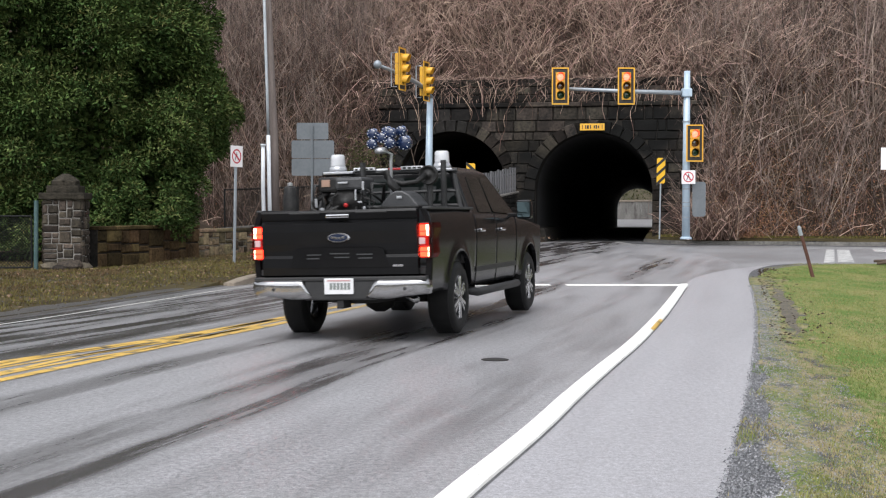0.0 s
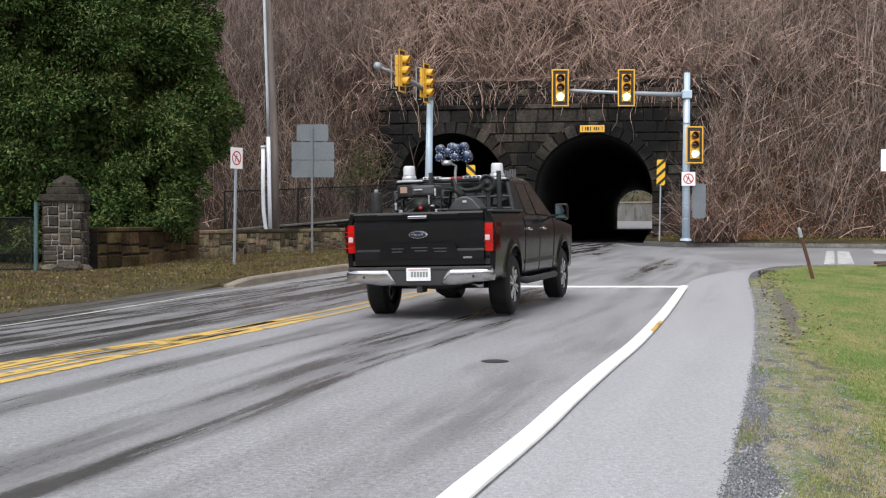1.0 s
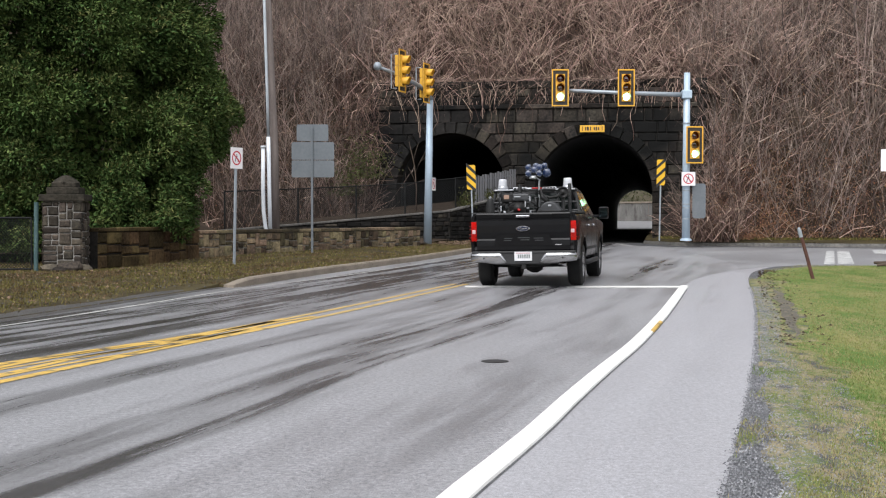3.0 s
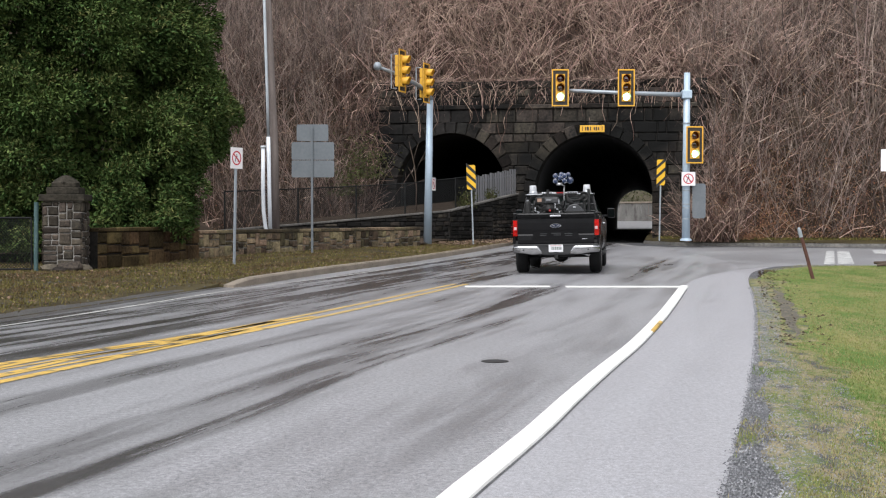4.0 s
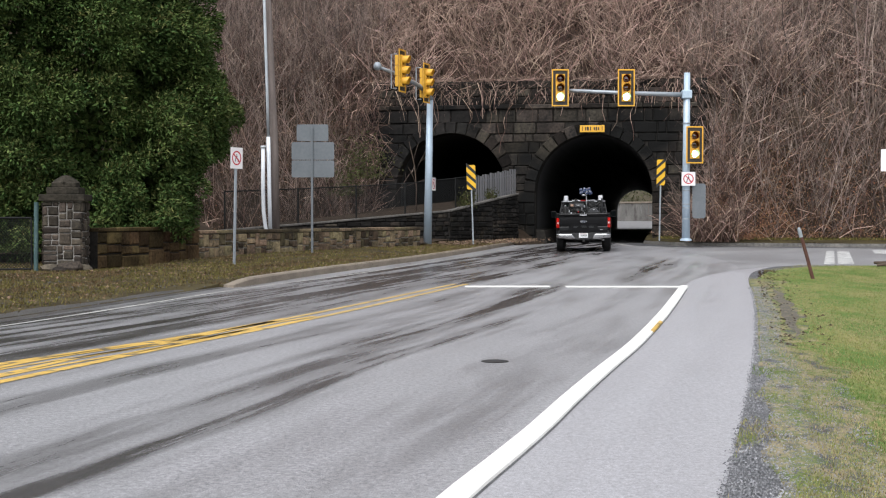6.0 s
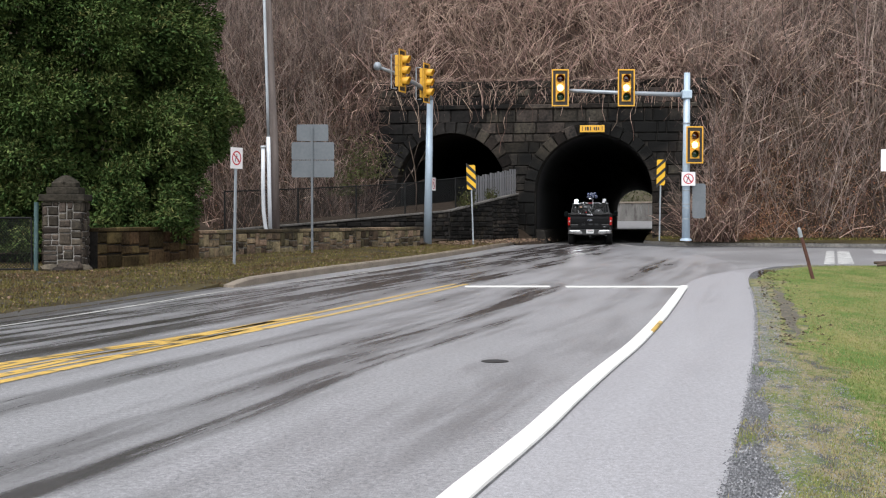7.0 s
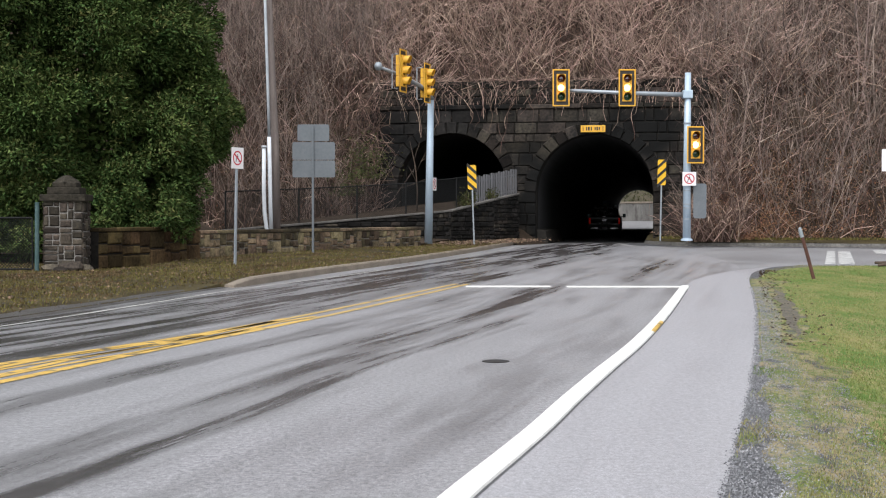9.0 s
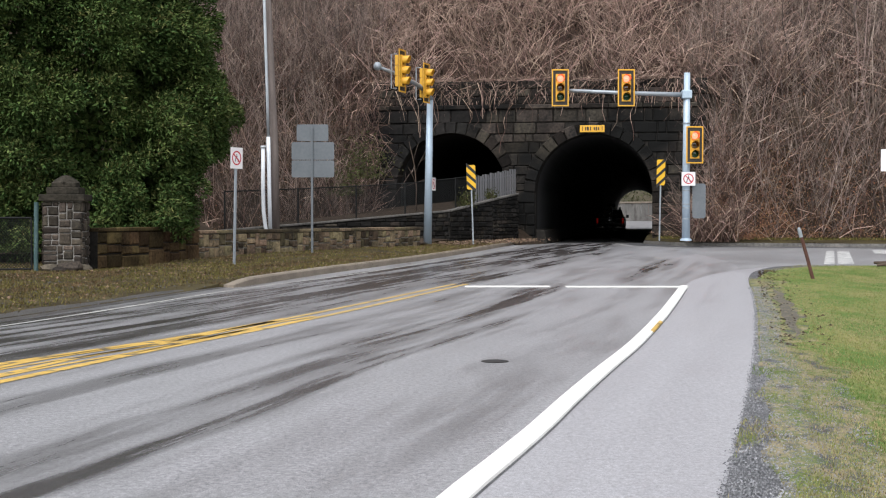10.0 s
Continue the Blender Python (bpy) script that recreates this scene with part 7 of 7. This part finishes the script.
def build_load(truck):
    """Rack, beacons, lamps and machines fixed in the bed."""
    rack = new("rack")
    rack.parent = truck
    bm = bmesh.new()
    for s in (-1, 1):
        tube(bm, [(s * 0.88, 1.80, 1.42), (s * 0.80, 1.84, 1.80), (s * 0.74, 1.84, 1.86)], 0.03, 10)
        tube(bm, [(s * 0.45, 1.82, 1.42), (s * 0.45, 1.84, 1.86)], 0.022, 8)
    tube(bm, [(-0.84, 1.84, 1.86), (0.84, 1.84, 1.86)], 0.028, 10)
    tube(bm, [(-0.86, 1.81, 1.62), (0.86, 1.81, 1.62)], 0.018, 8)
    tube(bm, [(-0.88, 1.80, 1.45), (0.88, 1.80, 1.45)], 0.022, 8)
    part("rack_frame", bm, "trim_black", rack, "black steel rack behind the cab")
    for s in (-1, 1):
        bm = bmesh.new()
        box(bm, *sorted((s * 0.42, s * 0.80)), 1.74, 1.94, 1.855, 1.885, 0.008)
        part("beacon_shelf", bm, "silver", rack, "bare metal beacon shelf")
        bm = bmesh.new()
        spin(bm, [(0.0, 0.0), (0.105, 0.0), (0.105, 0.03), (0.095, 0.055), (0.085, 0.07), (0.0, 0.07)], (s * 0.65, 1.86, 1.887), "z", 28)
        beacon = part("beacon", bm, "silver", rack, "silver beacon base", smooth=True)
        bm = bmesh.new()
        spin(bm, [(0.088, 0.07), (0.085, 0.14), (0.08, 0.19), (0.068, 0.205), (0.0, 0.208)], (s * 0.65, 1.86, 1.887), "z", 28)
        part("dome", bm, "clear", beacon, "clear beacon dome", smooth=True)
        bm = bmesh.new()
        spin(bm, [(0.0, 0.072), (0.075, 0.072), (0.06, 0.12), (0.075, 0.17), (0.0, 0.175)], (s * 0.65, 1.86, 1.887), "z", 24)
        part("reflector", bm, "silver", beacon, "silver reflector", smooth=True)
        bm = bmesh.new()
        spin(bm, [(0.0, -0.03), (0.06, -0.025), (0.075, 0.0), (0.06, 0.025), (0.0, 0.03)], (0, 0, 0), "z", 16)
        tube_ob = part("strobe_tube", bm, "strobe", rack, "white strobe tube")
        STROBES.append((tube_ob, s * 0.65))
        # White bars with gaps stand for the rack's lettering; they are no lamps.
        bm = bmesh.new()
        box(bm, *sorted((s * 0.16, s * 0.43)), 1.79, 1.83, 1.885, 1.925, 0.008)
        bar = part("letter_bar", bm, "clear_white", rack, "slim white bar standing for the rack's lettering")
        for k in range(4):
            bm = bmesh.new()
            x = s * 0.30 + (k - 1.5) * 0.062
            box(bm, x - 0.02, x + 0.02, 1.785, 1.789, 1.894, 1.915)
            part("letter_gap", bm, "trim_black", bar, "dark gap between letters")
    # lamp cluster on its post
    lamps = new("lamp_cluster")
    lamps.parent = truck
    bm = bmesh.new()
    tube(bm, [(0.12, 1.55, 1.3), (0.12, 1.55, 1.98), (0.13, 1.55, 2.06), (0.08, 1.53, 2.09), (0.03, 1.52, 2.09)], 0.018, 10)
    part("lamp_post", bm, "silver", lamps, "bent silver lamp post", smooth=True)
    bm = bmesh.new()
    spin(bm, [(0.0, 0.0), (0.06, 0.0), (0.075, 0.02), (0.075, 0.05), (0.05, 0.07), (0.0, 0.07)], (0.01, 1.52, 2.07), "z", 20)
    part("swivel", bm, "silver", lamps, smooth=True)
    for x, z, y, r in ((-0.08, 2.18, 1.44, 0.062), (-0.08, 2.30, 1.46, 0.062), (0.03, 2.25, 1.48, 0.062), (0.14, 2.18, 1.44, 0.062), (0.14, 2.30, 1.46, 0.062), (0.05, 2.33, 1.6, 0.06), (0.22, 2.33, 1.62, 0.06), (0.26, 2.19, 1.6, 0.085)):
        bm = bmesh.new()
        spin(bm, [(0.0, 0.0), (r * 0.9, 0.0), (r, 0.012), (r, 0.06), (r * 0.92, 0.14), (r * 0.5, 0.19), (0.0, 0.2)], (x, y, z), "y", 24)
        lamp = part("round_lamp", bm, "lamp_blue", lamps, "dark blue round lamp", smooth=True)
        # A pale cap paints the top light on each dark lamp.
        bm = bmesh.new()
        spin(bm, [(r * 0.75, 0.0), (r * 0.6, r * 0.35), (0.0, r * 0.5)], (x, y + 0.09, z + r * 0.62), "z", 16)
        part("lamp_top_sheen", bm, "lamp_pale", lamp, "pale cap with the light from above put into its colour", smooth=True)
        for k in range(8):
            a = 2 * math.pi * k / 8
            bm = bmesh.new()
            spin(bm, [(0.0, -0.004), (0.0055, -0.003), (0.0055, 0.002)], (x + r * 0.8 * math.cos(a), y - 0.001, z + r * 0.8 * math.sin(a)), "y", 8)
            part("lamp_dot", bm, "lamp_dot", lamp, "bright lamp cell")
    # engine-driven machine
    eng = new("machine")
    eng.parent = truck
    eng.location = (0.0, -0.22, 0.0)
    rnd = random.Random(4)
    bm = bmesh.new()
    box(bm, -0.62, 0.02, 1.0, 1.5, 0.78, 1.36, 0.02)
    part("machine_base", bm, "engine", eng, "black machine base")
    bm = bmesh.new()
    box(bm, -0.30, 0.02, 1.02, 1.45, 1.64, 1.78, 0.03)
    part("fuel_tank", bm, "engine_grey", eng, "dark grey tank")
    bm = bmesh.new()
    box(bm, -0.52, -0.28, 1.05, 1.4, 1.62, 1.79, 0.03)
    part("air_filter", bm, "engine", eng, "black air filter box")
    bm = bmesh.new()
    box(bm, -0.47, -0.37, 1.04, 1.05, 1.68, 1.76, 0.003)
    part("tan_label", bm, "tan", eng, "tan sticker")
    bm = bmesh.new()
    spin(bm, [(0.0, -0.06), (0.05, -0.06), (0.06, -0.03), (0.15, -0.02), (0.17, 0.02), (0.17, 0.14), (0.0, 0.14)], (-0.20, 1.08, 1.5), "y", 28)
    part("recoil_starter", bm, "engine", eng, "black round starter housing", smooth=True)
    bm = bmesh.new()
    spin(bm, [(0.0, -0.075), (0.02, -0.07), (0.03, -0.055)], (-0.18, 1.08, 1.47), "y", 16)
    part("starter_cap", bm, "stop_red", eng, "small red cap")
    for x, z, w, h in ((-0.2, 1.72, 0.12, 0.02), (-0.52, 1.5, 0.03, 0.1), (-0.45, 1.42, 0.05, 0.05), (0.05, 1.42, 0.03, 0.06), (0.04, 1.68, 0.025, 0.1), (-0.05, 1.58, 0.02, 0.12), (0.0, 1.5, 0.05, 0.02)):
        bm = bmesh.new()
        box(bm, x - w / 2, x + w / 2, 0.985, 1.0, z - h / 2, z + h / 2, 0.004)
        part("bright_fitting", bm, "silver", eng, "bare metal fitting")
    for k in range(12):
        bm = bmesh.new()
        x, z = rnd.uniform(-0.58, 0.12), rnd.uniform(1.36, 1.6)
        tube(bm, [(x, 1.05, 1.34), (x + rnd.gauss(0, 0.08), 1.0, z), (x + rnd.gauss(0, 0.12), 1.12, z + 0.12), (x + rnd.gauss(0, 0.15), 1.3, 1.5)], rnd.uniform(0.01, 0.025), 8)
        part("hose", bm, "engine", eng, smooth=True)
    for s in (-0.6, 0.08):
        bm = bmesh.new()
        tube(bm, [(s, 1.0, 1.2), (s + 0.06, 1.0, 1.7), (s + 0.06, 1.45, 1.7), (s, 1.45, 1.2)], 0.02, 8)
        part("machine_frame", bm, "trim_black", eng, smooth=True)
    # hooded grey case and reel
    case = new("pump_case")
    case.parent = truck
    bm = bmesh.new()
    prism(bm, [(0.16, 0.8), (0.60, 0.8), (0.60, 1.46), (0.50, 1.58), (0.42, 1.62), (0.34, 1.62), (0.26, 1.58), (0.16, 1.46)], 1.0, 1.45, "y")
    bmesh.ops.bevel(bm, geom=list(bm.edges), offset=0.02, segments=2, profile=0.5, affect="EDGES")
    part("case_body", bm, "engine_grey", case, "dark grey hooded case")
    bm = bmesh.new()
    box(bm, 0.36, 0.42, 0.985, 1.0, 1.53, 1.56, 0.004)
    part("case_badge", bm, "silver", case)
    bm = bmesh.new()
    box(bm, 0.14, 0.62, 0.985, 1.46, 1.42, 1.45, 0.008)
    part("case_seam", bm, "engine", case)
    bm = bmesh.new()
    spin(bm, [(0.0, -0.03), (0.03, -0.03), (0.035, -0.01), (0.085, -0.01), (0.095, -0.03), (0.11, -0.03), (0.115, 0.03), (0.0, 0.03)], (0.60, 1.45, 1.80), "y", 28)
    part("reel", bm, "engine", case, "black hose reel", smooth=True)
    for x, y, z0, z1 in ((0.60, 1.5, 0.8, 1.8), (-0.28, 1.7, 1.3, 1.98), (0.70, 1.74, 1.4, 1.98)):
        bm = bmesh.new()
        tube(bm, [(x, y, z0), (x, y, z1)], 0.035, 10)
        part("upright", bm, "trim_black", case)
    bm = bmesh.new()
    tube(bm, [(0.16, 1.2, 1.80), (0.24, 1.2, 1.74), (0.36, 1.2, 1.70), (0.5, 1.3, 1.72), (0.58, 1.4, 1.80)], 0.03, 10)
    tube(bm, [(0.18, 1.15, 1.85), (0.24, 1.15, 1.72), (0.34, 1.1, 1.62)], 0.05, 12)
    part("duct", bm, "engine", case, "ribbed black duct", smooth=True)
    # cylinder in the bed corner
    tank = new("cylinder")
    tank.parent = truck
    bm = bmesh.new()
    spin(bm, [(0.0, 0.78), (0.085, 0.78), (0.085, 1.55), (0.07, 1.60), (0.07, 1.66), (0.05, 1.69), (0.0, 1.69)], (-0.66, 0.36, 0), "z", 20)
    part("cylinder_body", bm, "engine", tank, "black upright cylinder", smooth=True)
    bm = bmesh.new()
    spin(bm, [(0.0, 1.69), (0.025, 1.69), (0.03, 1.72), (0.0, 1.73)], (-0.66, 0.36, 0), "z", 12)
    part("valve", bm, "silver", tank, "bright valve")


truck = build_truck()


stone_pillar()
# The first stretch takes the darkened stone and mortar for the tree's shade.
rubble_wall("wall_low_1", (-8.65, 33.7), (-7.0, 38.5), 0.0, 1.05, 0.4, "low field-stone wall with the evergreen's shade put into its colour", 31, (0.75, 0.5), "mortar", "ochre_stone")
rubble_wall("wall_low_2", (-7.0, 38.5), (-0.85, 49.4), 0.1, 0.93, 0.4, "long low brown field-stone wall along the verge", 32, (0.42, 0.4))
ramp_stones()
portal_stones()


# ---- what moves ----
# seconds, rear bumper's place, heading to the right of straight ahead, lean to the left
DRIVE = [(0.0, -1.10, 14.235, 15.86, 1.4), (0.5, -0.682, 16.08, 15.9, 1.45), (1.0, -0.313, 17.451, 15.6, 1.4), (1.5, 0.039, 18.75, 15.2, 1.3), (2.0, 0.478, 20.365, 14.3, 1.15),
         (2.5, 0.965, 22.359, 13.1, 1.05), (3.8, 2.372, 29.587, 9.0, 1.0), (4.5, 3.188, 34.5, 7.3, 1.0), (5.0, 3.80, 39.0, 6.6, 1.0), (5.7, 4.752, 46.205, 6.0, 0.8),
         (6.8, 6.331, 58.447, 6.8, 0.5), (7.5, 7.484, 66.855, 7.5, 0.3), (8.5, 9.292, 79.6, 8.4, 0.2), (9.0, 10.295, 86.3, 8.8, 0.1), (10.0, 12.4, 99.9, 9.3, 0.0)]


def drive_at(t):
    """Smooth place and heading of the truck."""
    k = max(i for i in range(len(DRIVE) - 1) if DRIVE[i][0] <= t)
    a, b = DRIVE[k], DRIVE[k + 1]
    u = (t - a[0]) / (b[0] - a[0])

    def slope(i, c):
        lo, hi = max(i - 1, 0), min(i + 1, len(DRIVE) - 1)
        return (DRIVE[hi][c] - DRIVE[lo][c]) / (DRIVE[hi][0] - DRIVE[lo][0])
    out, w = [], b[0] - a[0]
    for c in range(1, 5):
        p, q, m, n = a[c], b[c], slope(k, c) * w, slope(k + 1, c) * w
        out.append((2 * u ** 3 - 3 * u * u + 1) * p + (u ** 3 - 2 * u * u + u) * m + (3 * u * u - 2 * u ** 3) * q + (u ** 3 - u * u) * n)
    return out


def motions():
    steps = [k / FPS for k in range(0, int(10 * FPS) + 1)]
    rows, rolled, turn, last = [], [], 0.0, None
    for t in steps:
        x, y, yaw, lean = drive_at(t)
        if last is not None:
            turn += math.hypot(x - last[0], y - last[1]) / R_TYRE
        last = (x, y)
        if round(t * FPS) % 3 == 0:
            rows.append((t, pose(x, y, 0.006 + drift(y - 63)[1], 0, 0, -yaw) @ pose(0, 0, 0, 0, -lean, 0)))
        rolled.append((t, math.degrees(turn)))
    walk(truck, rows)
    for wheel, x, y in WHEELS:
        walk(wheel, [(t, pose(x, y, R_TYRE, -a, 0, 0)) for t, a in rolled])
    for lamp in BULBS:
        at = {k: pose(0, 0, z) for k, z in LIT.items()}
        walk(lamp, [(0.0, at["red"]), (0.2, at["red"]), (0.2334, at["green"]), (6.8667, at["green"]), (6.9, at["amber"]), (9.8667, at["amber"]), (9.9, at["red"]), (10.0, at["red"])])
    for lamp in BRAKES:
        on, off = pose(0, 0, 0), pose(0, 0.09, 0)
        walk(lamp, [(0.0, on), (0.8, on), (0.8667, off), (10.0, off)])
    for lamp, x in STROBES:
        down, up = pose(x, 1.86, 1.925), pose(x, 1.74, 2.02)
        t = 1.5 if x > 0 else 7.0
        walk(lamp, [(0.0, down), (t - 0.0334, down), (t, up), (t + 0.0334, down), (10.0, down)])


motions()
